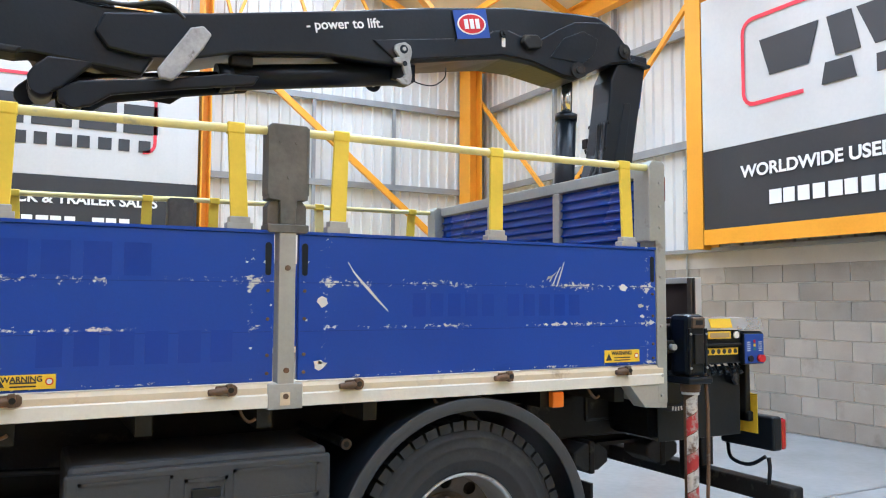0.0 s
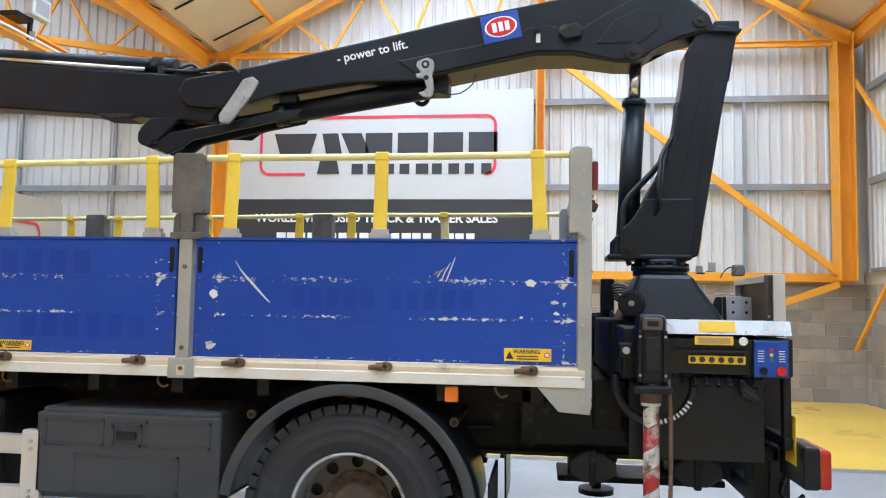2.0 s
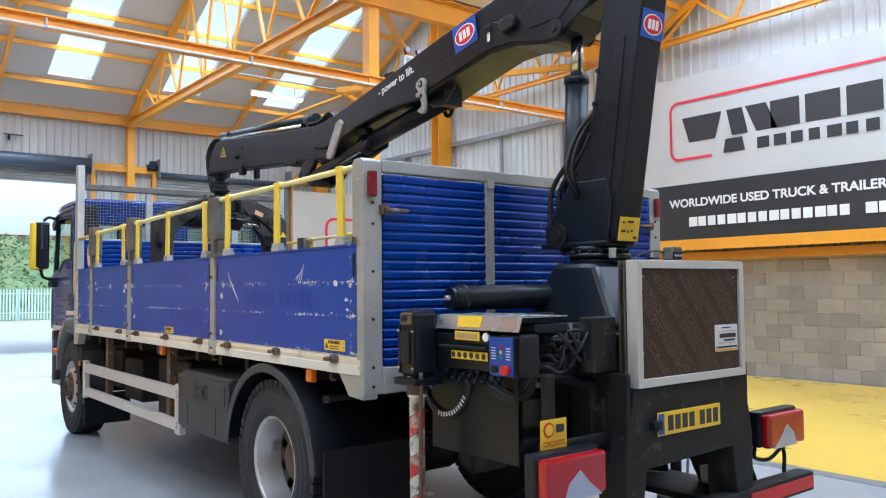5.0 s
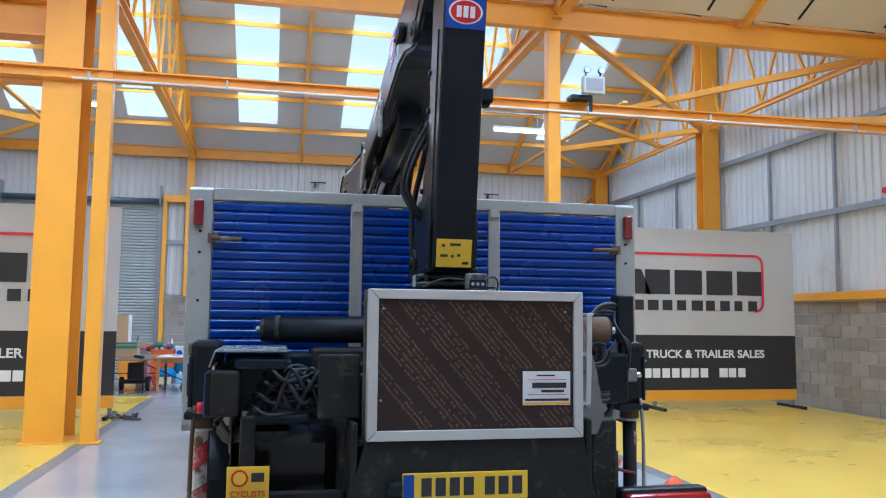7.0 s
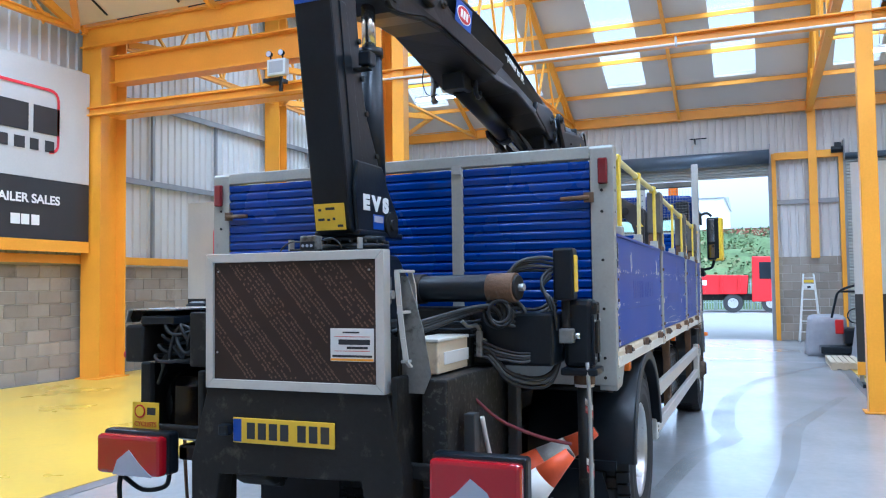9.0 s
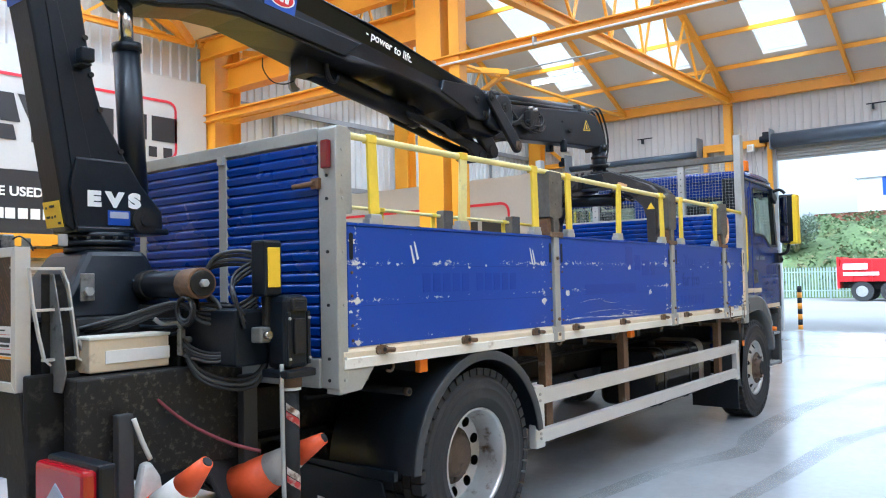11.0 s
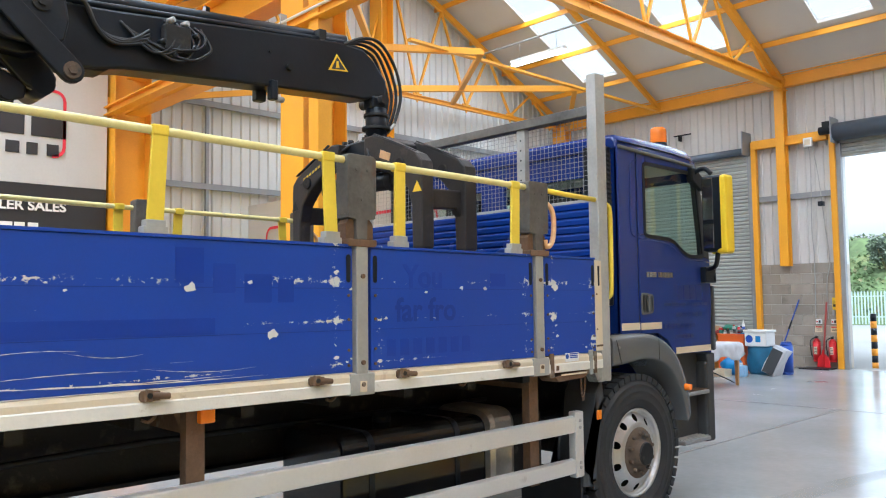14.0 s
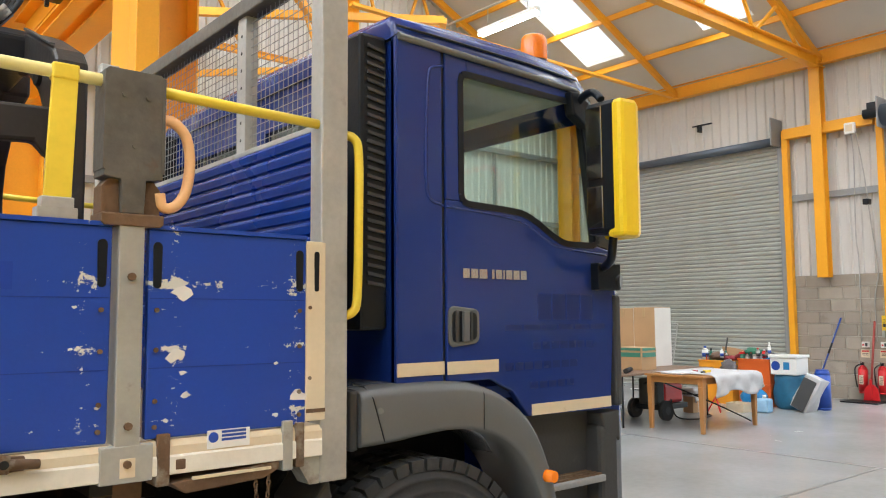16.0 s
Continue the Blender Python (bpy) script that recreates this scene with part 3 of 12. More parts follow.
sheeting(bm_sheet, "y", Y0, Y1, X1 + 0.05, -1, lambda s: 6.37, lambda s: DOOR_TOP)
solid_wall("wall_east", bm_low, "grey concrete block wall between roller doors")
structure("wall_east_skin", bm_skin, LINER, "outer metal skin of the hall", "wall")
structure("wall_east_sheeting", bm_sheet, DULL_LINER, "white ribbed metal wall sheeting", "wall sheeting")


SLATS = {}


def roller_door(name, y0, y1, bottom, label):
    """Curtain of rolled slats, guides, roll and end plates."""
    d = thing(name, (X1 - 0.06, (y0 + y1) / 2, 0.0), label, "roller door", kind="structure")
    key = round(y1 - y0, 3)
    if key not in SLATS:
        bm = prism(bmesh.new(), [(0.02, 0.0), (-0.005, 0.02), (-0.005, 0.055), (0.02, 0.075), (0.02, 0.0845), (0.028, 0.0845), (0.028, 0.0)], "y", (y0 - y1) / 2, (y1 - y0) / 2)
        finish(bm)
        SLATS[key] = bpy.data.meshes.new("slat")
        bm.to_mesh(SLATS[key])
        bm.free()
        SLATS[key].materials.append(SHUTTER)
    z = bottom
    while z < DOOR_TOP:
        ob = new("slat", SLATS[key])
        ob.parent = d
        ob.location = (0.06, 0.0, z)
        z += 0.085
    part("bottom_bar", box(bmesh.new(), X1 - 0.01, X1 + 0.03, y0, y1, bottom - 0.05, bottom - 0.001), SHUTTER, d)
    for y in (y0, y1):
        bm = bmesh.new()
        box(bm, X1 - 0.07, X1 + 0.04, y - 0.06, y + 0.06, 0, DOOR_TOP)
        part("guide", bm, RAIL_GREY, d, bevel=0.005)
        bm = bmesh.new()
        box(bm, X1 - 0.42, X1 + 0.03, y - 0.012, y + 0.012, DOOR_TOP - 0.02, DOOR_TOP + 0.52)
        part("end_plate", bm, RAIL_GREY, d, bevel=0.004)
    bm = bmesh.new()
    r = 0.19 if bottom > 1.0 else 0.085
    rod(bm, (X1 - r - 0.01, y0, DOOR_TOP + r + 0.02), (X1 - r - 0.01, y1, DOOR_TOP + r + 0.02), r, n=28)
    part("roll", bm, SHUTTER_DARK, d, "dark steel roll of the shutter")
    bm = bmesh.new()
    rod(bm, (X1 - 0.2, y1 + 0.02, DOOR_TOP + 0.28), (X1 - 0.2, y1 + 0.3, DOOR_TOP + 0.28), 0.09)
    box(bm, X1 - 0.28, X1 - 0.12, y1 + 0.06, y1 + 0.22, DOOR_TOP + 0.3, DOOR_TOP + 0.46)
    part("motor", bm, BLACK, d, bevel=0.006)
    return d


roller_door("door_1", *DOORS[0], 0.05, "closed grey steel roller shutter")
roller_door("door_2", *DOORS[1], 4.52, "open steel roller shutter, rolled right up")
roller_door("door_3", *DOORS[2], 0.05, "closed grey steel roller shutter")
bm = bmesh.new()
box(bm, X1 - 0.05, X1 + 0.5, DOORS[1][0], DOORS[1][1], -0.2, 0.001)
structure("threshold", bm, YARD, "worn concrete threshold of the open door", "threshold")

# door surrounds in orange steel
for a, b in ((2.3, 3.95), (-3.9, -2.3)):
    bm = bmesh.new()
    box(bm, X1 - 0.16, X1 - 0.02, a, b, 4.88, 5.08)
    structure("trim", bm, ORANGE, "orange steel beam beside the roller door", "steel beam", 0.006)
for y in (3.93, -3.93, 8.28, -8.28, 2.21, -2.29):
    bm = bmesh.new()
    box(bm, X1 - 0.14, X1 - 0.02, y - 0.055, y + 0.055, 0 if abs(y) > 3 else 0.0, 5.06)
    structure("trim", bm, ORANGE, "orange steel post beside the roller door", "steel post", 0.006)
for s in (-1, 1):
    bm = bmesh.new()
    bar(bm, (X1 - 0.1, s * 8.3, 5.05), (X1 - 0.1, s * 9.3, 5.9), 0.1, 0.1)
    box(bm, X1 - 0.16, X1 - 0.02, s * 8.22, s * 9.4, 4.96, 5.1)
    structure("trim", bm, ORANGE, "orange steel knee brace above the shutter", "steel brace", 0.004)

# ---- roof: boards with long strips of skylight ----
STRIPS = (-7.2, -4.25, -1.4, 1.4, 4.3, 7.2)
SLOPES = ((X0, RIDGE_A, "a", CREAM_LINER), (RIDGE_A, VALLEY, "a", CREAM_LINER), (VALLEY, RIDGE_B, "b", ROOF_LINER), (RIDGE_B, X1, "b", ROOF_LINER))


def slab(bm, x0, x1, y0, y1, lift, thick):
    prism(bm, [(x0, roof_z(x0 + 1e-6) + lift), (x1, roof_z(x1 - 1e-6) + lift), (x1, roof_z(x1 - 1e-6) + lift + thick), (x0, roof_z(x0 + 1e-6) + lift + thick)], "y", y0, y1)


lights_made = 0
for k, (xa, xb, bay, lining) in enumerate(SLOPES):
    low = xa if roof_z(xa + 0.1) < roof_z(xb - 0.1) else xb
    s0, s1 = (xa + 1.35, xb - 0.75) if low == xa else (xa + 0.75, xb - 1.35)
    bm = bmesh.new()
    cuts = [Y0 - 0.35] + [v for c in STRIPS for v in (c - 0.52, c + 0.52)] + [Y1 + 0.35]
    for a, b in zip(cuts[::2], cuts[1::2]):
        slab(bm, xa, xb, a, b, 0.04, 0.1)
    for c in STRIPS:
        slab(bm, xa, s0, c - 0.52, c + 0.52, 0.04, 0.1)
        slab(bm, s1, xb, c - 0.52, c + 0.52, 0.04, 0.1)
    structure("ceiling_%d" % (k + 1), bm, lining, "pale lined underside of the pitched roof", "ceiling")
    for c in STRIPS:
        bm = bmesh.new()
        slab(bm, s0, s1, c - 0.52, c + 0.52, 0.09, 0.006)
        pane = structure("window_%d" % (lights_made + 1), bm, SKYLIGHT, "translucent skylight strip in the roof", "skylight")
        pane.visible_shadow = False
        lights_made += 1
        la = bpy.data.lights.new("skylight_daylight", "AREA")
        la.shape, la.size, la.size_y = "RECTANGLE", math.hypot(s1 - s0, roof_z(s1) - roof_z(s0)) * 0.98, 1.0
        la.energy, la.color = SKYLIGHT_WATTS * (1.16 if s0 < VALLEY - 0.2 else FAR_BAY), (0.93, 0.97, 1.0)
        lo = new("skylight_daylight", la)
        mid = Vector(((s0 + s1) / 2, c, (roof_z(s0) + roof_z(s1)) / 2 + 0.06))
        slope = Vector((s1 - s0, 0, roof_z(s1) - roof_z(s0))).normalized()
        z_axis = slope.cross(Vector((0, 1, 0)))
        if z_axis.z < 0:
            z_axis = -z_axis
        y_axis = z_axis.cross(slope)
        lo.matrix_world = Matrix.Translation(mid) @ Matrix((slope, y_axis, z_axis)).transposed().to_4x4()

# daylight that enters by the open door
la = bpy.data.lights.new("door_daylight", "AREA")
la.shape, la.size, la.size_y, la.energy, la.color = "RECTANGLE", 4.2, 4.4, DOOR_WATTS, (0.95, 0.98, 1.0)
lo = new("door_daylight", la)
lo.matrix_world = look((X1 + 0.6, -0.04, 2.3), (0, -0.04, 1.4))

# ---- steel frame ----
for xa, xb, bay, lining in SLOPES:
    rise = 1 if roof_z(xb - 0.1) > roof_z(xa + 0.1) else -1
    for i in range(1, 6):
        x = xa + (xb - xa) * i / 5.4 if rise > 0 else xb - (xb - xa) * i / 5.4
        bm = bmesh.new()
        bar(bm, (x, Y0 + 0.05, roof_z(x) - 0.03), (x, Y1 - 0.05, roof_z(x) - 0.03), 0.05, 0.11)
        structure("purlin", bm, ORANGE, "orange steel roof purlin", "steel beam")


def truss(y, xa, xb, ridge, heavy):
    """Pitched truss: top chords under the roof, a level bottom chord, raking webs."""
    t = thing("roof_truss", ((xa + xb) / 2, y, 6.2), "orange steel roof truss with raking webs", "roof truss", "roof trusses", "structure")
    w = 0.16 if heavy else 0.09
    bm = bmesh.new()
    ibeam(bm, (xa, y, 6.22), (xb, y, 6.22), w, 0.22 if heavy else 0.11, 0.02, 0.015)
    part("bottom_chord", bm, ORANGE, t)
    for a in (xa, xb):
        bm = bmesh.new()
        bar(bm, (a, y, roof_z(a) - 0.14), (ridge, y, roof_z(ridge) - 0.14), w * 0.8, 0.14)
        part("top_chord", bm, ORANGE, t)
    half = ridge - xa
    nodes = 4
    for sgn, end in ((-1, xa), (1, xb)):
        span = abs(end - ridge)
        for i in range(nodes):
            foot = ridge + sgn * span * (i + 0.5) / nodes
            for head in (ridge + sgn * span * i / nodes, ridge + sgn * span * (i + 1) / nodes):
                if abs(head - end) < 0.1:
                    continue
                bm = bmesh.new()
                bar(bm, (foot, y, 6.28), (head, y, roof_z(head) - 0.2), 0.05, 0.05)
                part("web", bm, ORANGE, t)
        for i in range(nodes):
            foot = ridge + sgn * span * (i + 0.5) / nodes
            bm = bmesh.new()
            prism(bm, [(foot - 0.14, 6.32), (foot, 6.1), (foot + 0.14, 6.32)], "y", y - 0.012, y + 0.012)
            part("gusset", bm, ORANGE, t)


for y, heavy in ((-9.2, False), (-3.2, True), (3.2, True), (9.25, False)):
    truss(y, X0 + 0.1, VALLEY, RIDGE_A, heavy)
    truss(y, VALLEY + 0.1, X1 - 0.05, RIDGE_B, heavy)
for y in (-6.2, 0.15, 6.3):
    for xa, xb, bay, lining in SLOPES:
        bm = bmesh.new()
        bar(bm, (xa, y, roof_z(xa + 1e-4) - 0.13), (xb, y, roof_z(xb - 1e-4) - 0.13), 0.08, 0.12)
        structure("rafter", bm, ORANGE, "orange steel rafter under the roof", "steel beam")
# level wind bracing between the trusses and the long walls
for s in (-1, 1):
    for p, q, w in (((12.6, 9.05), (15.77, 6.35), 0.13), ((15.77, 6.35), (19.0, 9.05), 0.09), ((10.8, 6.25), (18.95, 6.25), 0.05), ((12.6, 9.05), (6.9, 3.4), 0.11), ((7.4, 9.05), (12.3, 5.9), 0.12), ((12.3, 5.9), (14.6, 9.05), 0.09),
                    ((-4.9, 9.05), (0.4, 3.4), 0.11), ((0.4, 3.4), (6.2, 9.05), 0.11)):
        bm = bmesh.new()
        bar(bm, (p[0], s * p[1], 6.2), (q[0], s * q[1], 6.2), 0.1, w)
        structure("wind_brace", bm, ORANGE, "orange steel wind brace at eaves height", "steel brace")


def post(x, y, top, w, d, base=0.0, label="orange steel column"):
    bm = bmesh.new()
    ibeam(bm, (x, y, base), (x, y, top), w, d, 0.022, 0.016)
    if base == 0.0:
        box(bm, x - d / 2 - 0.06, x + d / 2 + 0.06, y - w / 2 - 0.05, y + w / 2 + 0.05, 0.004, 0.026)
    structure("column", bm, ORANGE, label, "column", 0.004)


def square_post(x, y, top, w):
    bm = bmesh.new()
    box(bm, x - w / 2, x + w / 2, y - w / 2, y + w / 2, 0, top)
    box(bm, x - w / 2 - 0.05, x + w / 2 + 0.05, y - w / 2 - 0.05, y + w / 2 + 0.05, 0.004, 0.022)
    structure("column", bm, ORANGE, "slender orange steel column", "column", 0.006)


square_post(6.7, -3.16, 6.15, 0.19)
square_post(6.7, 3.07, 6.15, 0.19)
post(6.98, 3.61, 6.2, 0.48, 0.62, label="broad orange steel column")
post(6.98, 9.2, 6.2, 0.45, 0.62, label="broad orange steel column against the wall")
# each wall column stands clear of the blocks
for x, w in ((-4.87, 0.28), (0.3, 0.16), (6.25, 0.3), (12.65, 0.34), (19.05, 0.3)):
    post(x, -9.2, roof_z(x) - 0.2, 0.42, w, LOW + 0.02)
for x, w in ((-4.87, 0.28), (0.3, 0.16), (12.65, 0.34), (19.05, 0.3)):
    post(x, 9.3, roof_z(x) - 0.2, 0.42, w, LOW + 0.02)
for y in (-3.35, 3.35):
    post(-5.08, y, 6.3, 0.27, 0.3, 2.26)
for y in (-3.25, 3.25):
    post(19.14, y, 6.3, 0.2, 0.2, 2.2)
# eaves, valley and tie beams
for x, z, h, y0, y1 in ((19.18, 6.33, 0.3, Y0 + 0.1, Y1 - 0.1), (-5.12, 6.33, 0.3, Y0 + 0.1, Y1 - 0.1), (6.62, 6.12, 0.36, Y0 + 0.25, Y1 - 0.25), (6.64, 4.775, 0.15, Y0 + 0.3, Y1 - 0.3)):
    bm = bmesh.new()
    ibeam(bm, (x, y0, z), (x, y1, z), 0.16, h, 0.02, 0.014)
    structure("beam", bm, ORANGE, "long orange steel beam across the hall", "steel beam")
for z, h in ((5.57, 0.5), (4.83, 0.24)):
    bm = bmesh.new()
    ibeam(bm, (6.98, 3.86, z), (6.98, 8.95, z), 0.3, h, 0.025, 0.018)
    structure("beam", bm, ORANGE, "deep orange steel beam between broad columns", "steel beam")
# bracing on the long walls
for s, y in ((-1, -9.16), (1, 9.26)):
    for p, q in (((0.2, 6.18), (-4.75, 2.21)), ((0.3, 0.17), (-4.75, 2.02)), ((6.3, 4.9), (11.6, 6.1))):
        bm = bmesh.new()
        bar(bm, (p[0], y, p[1]), (q[0], y, q[1]), 0.08, 0.11)
        structure("wall_brace", bm, ORANGE, "orange steel diagonal brace on the wall", "steel brace")
for p, q in (((-9.1, 5.52), (-3.72, 0.5)), ((-9.1, 0.9), (-3.5, 5.6))):
    bm = bmesh.new()
    x = -5.05 if p[1] > 3 else -4.98
    bar(bm, (x, p[0], p[1]), (x, q[0], q[1]), 0.05, 0.07)
    structure("wall_brace", bm, ORANGE, "orange steel cross brace on the wall", "steel brace")
# galvanised rails behind the sheeting, and the orange angle on top of the blocks
for s, y in ((-1, Y0 + 0.06), (1, Y1 - 0.06)):
    for z in (3.72, 5.3):
        bm = bmesh.new()
        box(bm, X0 + 0.3, X1 - 0.3, y - 0.04, y + 0.04, z - 0.05, z + 0.06)
        structure("wall_rail", bm, RAIL_GREY, "grey galvanised sheeting rail", "wall rail")
    for x in (-3.3, -1.7, 2.6, 8.6, 10.6, 14.6, 16.8):
        bm = bmesh.new()
        box(bm, x - 0.03, x + 0.03, y - 0.03, y + 0.03, LOW + 0.1, 5.25)
        structure("wall_post", bm, RAIL_GREY, "slim grey sheeting post", "wall post")
    bm = bmesh.new()
    box(bm, X0 + 0.25, X1 - 0.35, y - 0.05, y + 0.09 * -s, LOW + 0.0, LOW + 0.15)
    structure("trim", bm, ORANGE, "orange steel angle on top of the block wall", "steel angle", 0.006)
for z in (3.75, 5.35):
    bm = bmesh.new()
    box(bm, X0 + 0.02, X0 + 0.1, Y0 + 0.5, Y1 - 0.5, z - 0.05, z + 0.06)
    structure("wall_rail", bm, RAIL_GREY, "grey galvanised sheeting rail", "wall rail")
for y in (-6.9, -5.3):
    bm = bmesh.new()
    box(bm, X0 + 0.02, X0 + 0.09, y - 0.03, y + 0.03, 2.3, 6.2)
    structure("wall_post", bm, RAIL_GREY, "slim grey sheeting post", "wall post")
bm = bmesh.new()
box(bm, X0 + 0.0, X0 + 0.1, Y0 + 0.5, Y1 - 0.5, 2.235, 2.29)
structure("trim", bm, RAIL_GREY, "grey steel flashing on top of the block wall", "flashing", 0.004)
for a, b in ((2.3, 3.88), (-3.88, -2.35)):
    bm = bmesh.new()
    box(bm, X1 - 0.03, X1 + 0.04, a, b, 3.68, 3.8)
    structure("wall_rail", bm, RAIL_GREY, "grey galvanised sheeting rail", "wall rail")
# broad gutter lining along the valley
bm = bmesh.new()
for s in (-1, 1):
    prism(bm, [(VALLEY, 6.30), (VALLEY + s * 1.1, 6.30 + 0.52), (VALLEY + s * 1.1, 6.36 + 0.52), (VALLEY, 6.36)], "y", Y0 + 0.1, Y1 - 0.1)
structure("valley_lining", bm, CREAM_LINER, "cream lining below the valley gutter", "gutter lining")
for i in range(12):
    y = -8.6 + i * 1.55
    bm = bmesh.new()
    for s in (-1, 1):
        bar(bm, (VALLEY + s * 0.12, y, 6.335), (VALLEY + s * 1.1, y, 6.335 + 0.465), 0.03, 0.02)
    structure("gutter_strap", bm, BLACK, "black strap holding the gutter lining", "strap")


# ---- banners ----
def banner(name, m, width, label, stand, group):
    """A printed banner: x along it, y up, facing +z of the pose m; the trademark is left as plain blocks."""
    b = thing(name, m.translation, label, "banner", group)

    def put(nm, bm, mat, lab="", lift=0.0):
        bmesh.ops.transform(bm, matrix=m @ Matrix.Translation((0, 0, lift)), verts=bm.verts)
        return part(nm, bm, mat, b, lab)

    h = width / 2
    waves = 18
    for nm, mat, y0, y1, lab in (("upper_sheet", BANNER_GREY, 1.22, 3.22, "grey printed upper half"), ("lower_sheet", BANNER_BLACK, 0.2, 1.216, "charcoal printed lower half")):
        bm = bmesh.new()
        front = []
        for i in range(waves + 1):
            x = -h + width * i / waves
            d = 0.012 * math.sin(i * 1.9) + 0.006 * math.sin(i * 0.7 + 1)
            front.append([bm.verts.new((x, y, z)) for y in (y0, y1) for z in (d * 0.4 - 0.012, d * 0.4)])
        for a, c in zip(front, front[1:]):
            bm.faces.new((a[1], c[1], c[3], a[3]))
            bm.faces.new((a[0], a[2], c[2], c[0]))
            bm.faces.new((a[0], c[0], c[1], a[1]))
            bm.faces.new((a[2], a[3], c[3], c[2]))
        bm.faces.new((front[0][0], front[0][1], front[0][3], front[0][2]))
        bm.faces.new((front[-1][0], front[-1][2], front[-1][3], front[-1][1]))
        put(nm, bm, mat, lab)
    bm = bmesh.new()
    box(bm, -h, h, 0.0, 0.196, -0.02, 0.012)
    put("bottom_band", bm, ORANGE, "orange band along the foot")
    # red outline with rounded corners, open at the lower edge
    x0, x1, y0, y1, r, w = -h + 0.68, h - 0.68, 1.68, 2.74, 0.16, 0.05
    line = [(x0 + 0.85, y0)]
    for cx, cy, a in ((x0 + r, y0 + r, 270), (x0 + r, y1 - r, 180), (x1 - r, y1 - r, 90), (x1 - r, y0 + r, 0)):
        for k in range(5):
            t = radians(a - k * 22.5)
            line.append((cx + r * math.cos(t), cy + r * math.sin(t)))
    line.append((x1 - 0.18, y0))
    bm = bmesh.new()
    outer, inner = [], []
    for i, p in enumerate(line):
        q0, q1 = Vector(line[max(i - 1, 0)]), Vector(line[min(i + 1, len(line) - 1)])
        d = (q1 - q0).normalized()
        nrm = Vector((-d.y, d.x)) * w / 2
        outer.append([bm.verts.new((p[0] + nrm.x, p[1] + nrm.y, z)) for z in (0.006, 0.014)])
        inner.append([bm.verts.new((p[0] - nrm.x, p[1] - nrm.y, z)) for z in (0.006, 0.014)])
    for i in range(len(line) - 1):
        bm.faces.new((outer[i][1], outer[i + 1][1], inner[i + 1][1], inner[i][1]))
    put("red_outline", bm, BANNER_RED)
    # plain blocks in place of the trademark
    for xa, xb, lean in ((-1.93, -1.12, 0.14), (-1.02, -0.72, -0.1), (-0.66, -0.28, -0.2), (-0.2, 0.3, 0.0), (0.4, 0.96, 0.0), (1.06, 1.6, 0.0), (1.7, 2.22, 0.0)):
        bm = bmesh.new()
        prism(bm, [(xa, 2.44), (xb, 2.44), (xb - max(lean, 0) - min(lean, 0), 1.98), (xa + lean if lean > 0 else xa - lean, 1.98)], "z", 0.006, 0.014)
        put("trademark_block", bm, DARK_INK)
    bm = bmesh.new()
    prism(bm, [(-1.05, 1.93), (-0.73, 1.93), (-0.68, 1.69), (-1.1, 1.69)], "z", 0.006, 0.014)
    put("trademark_block", bm, DARK_INK)
    for i, wd in enumerate((0.26, 0.26, 0.24, 0.22, 0.28, 0.22, 0.24, 0.2, 0.22)):
        x = -0.45 + i * 0.298
        bm = bmesh.new()
        box(bm, x, x + wd * 0.82, 1.68, 1.87, 0.006, 0.014)
        put("trademark_block", bm, DARK_INK)
    letters("lettering", "WORLDWIDE USED TRUCK & TRAILER SALES", 0.205, m @ Matrix.Translation((0, 0.86, 0.016)) @ Matrix.Diagonal((1.08, 1, 1, 1)), WHITE_INK, b, "white lettering", 0.001, 0.006)
    for i in range(19):
        if i == 15:
            continue
        x = -1.83 + i * 0.195
        bm = bmesh.new()
        box(bm, x, x + (0.15 if i % 4 else 0.17), 0.43, 0.6, 0.008, 0.016)
        put("address_block", bm, WHITE_INK)
    if stand:
        for x in (-h + 0.06, 0.0, h - 0.06):
            bm = bmesh.new()
            box(bm, x - 0.03, x + 0.03, -0.13, 3.2, -0.09, -0.03)
            put("upright", bm, RAIL_GREY)
            bm = bmesh.new()
            box(bm, x - 0.03, x + 0.03, -0.155, -0.1, -0.5, 0.34)
            put("foot", bm, BLACK)
    else:
        bm = bmesh.new()
        box(bm, -h, h, 3.1, 3.16, -0.08, -0.02)
        put("top_rail", bm, RAIL_GREY)
        for x in (-h + 0.1, 0.0, h - 0.1):
            for y in (0.06, 3.13):
                bm = bmesh.new()
                box(bm, x - 0.02, x + 0.02, y - 0.02, y + 0.02, -0.47, -0.015)
                put("wall_bracket", bm, RAIL_GREY)
    return b


def facing(x, y, z, n):
    """Pose of a sheet that faces the way n, its y upward."""
    zz = Vector(n).normalized()
    xx = Vector((0, 0, 1)).cross(zz)
    return Matrix.Translation((x, y, z)) @ Matrix((xx, Vector((0, 0, 1)), zz)).transposed().to_4x4()


G = "sales banners"
banner("banner", facing(3.28, -9.05, 2.24, (0, 1, 0)), 5.72, "large grey and charcoal printed banner hung above a block wall", False, G)
banner("banner", facing(-4.9, -0.30, 2.30, (1, 0, 0)), 5.72, "large grey and charcoal printed banner hung on the end wall", False, G)
banner("banner", facing(3.75, 9.2, 2.24, (0, -1, 0)), 5.75, "large grey and charcoal printed banner hung above a block wall", False, G)
banner("banner", facing(9.4, -6.15, 0.16, (-1, 0, 0)), 5.85, "free-standing grey and charcoal printed banner on steel feet", True, G)
banner("banner", facing(9.3, 6.25, 0.16, (-1, 0, 0)), 5.95, "free-standing grey and charcoal printed banner on steel feet", True, G)

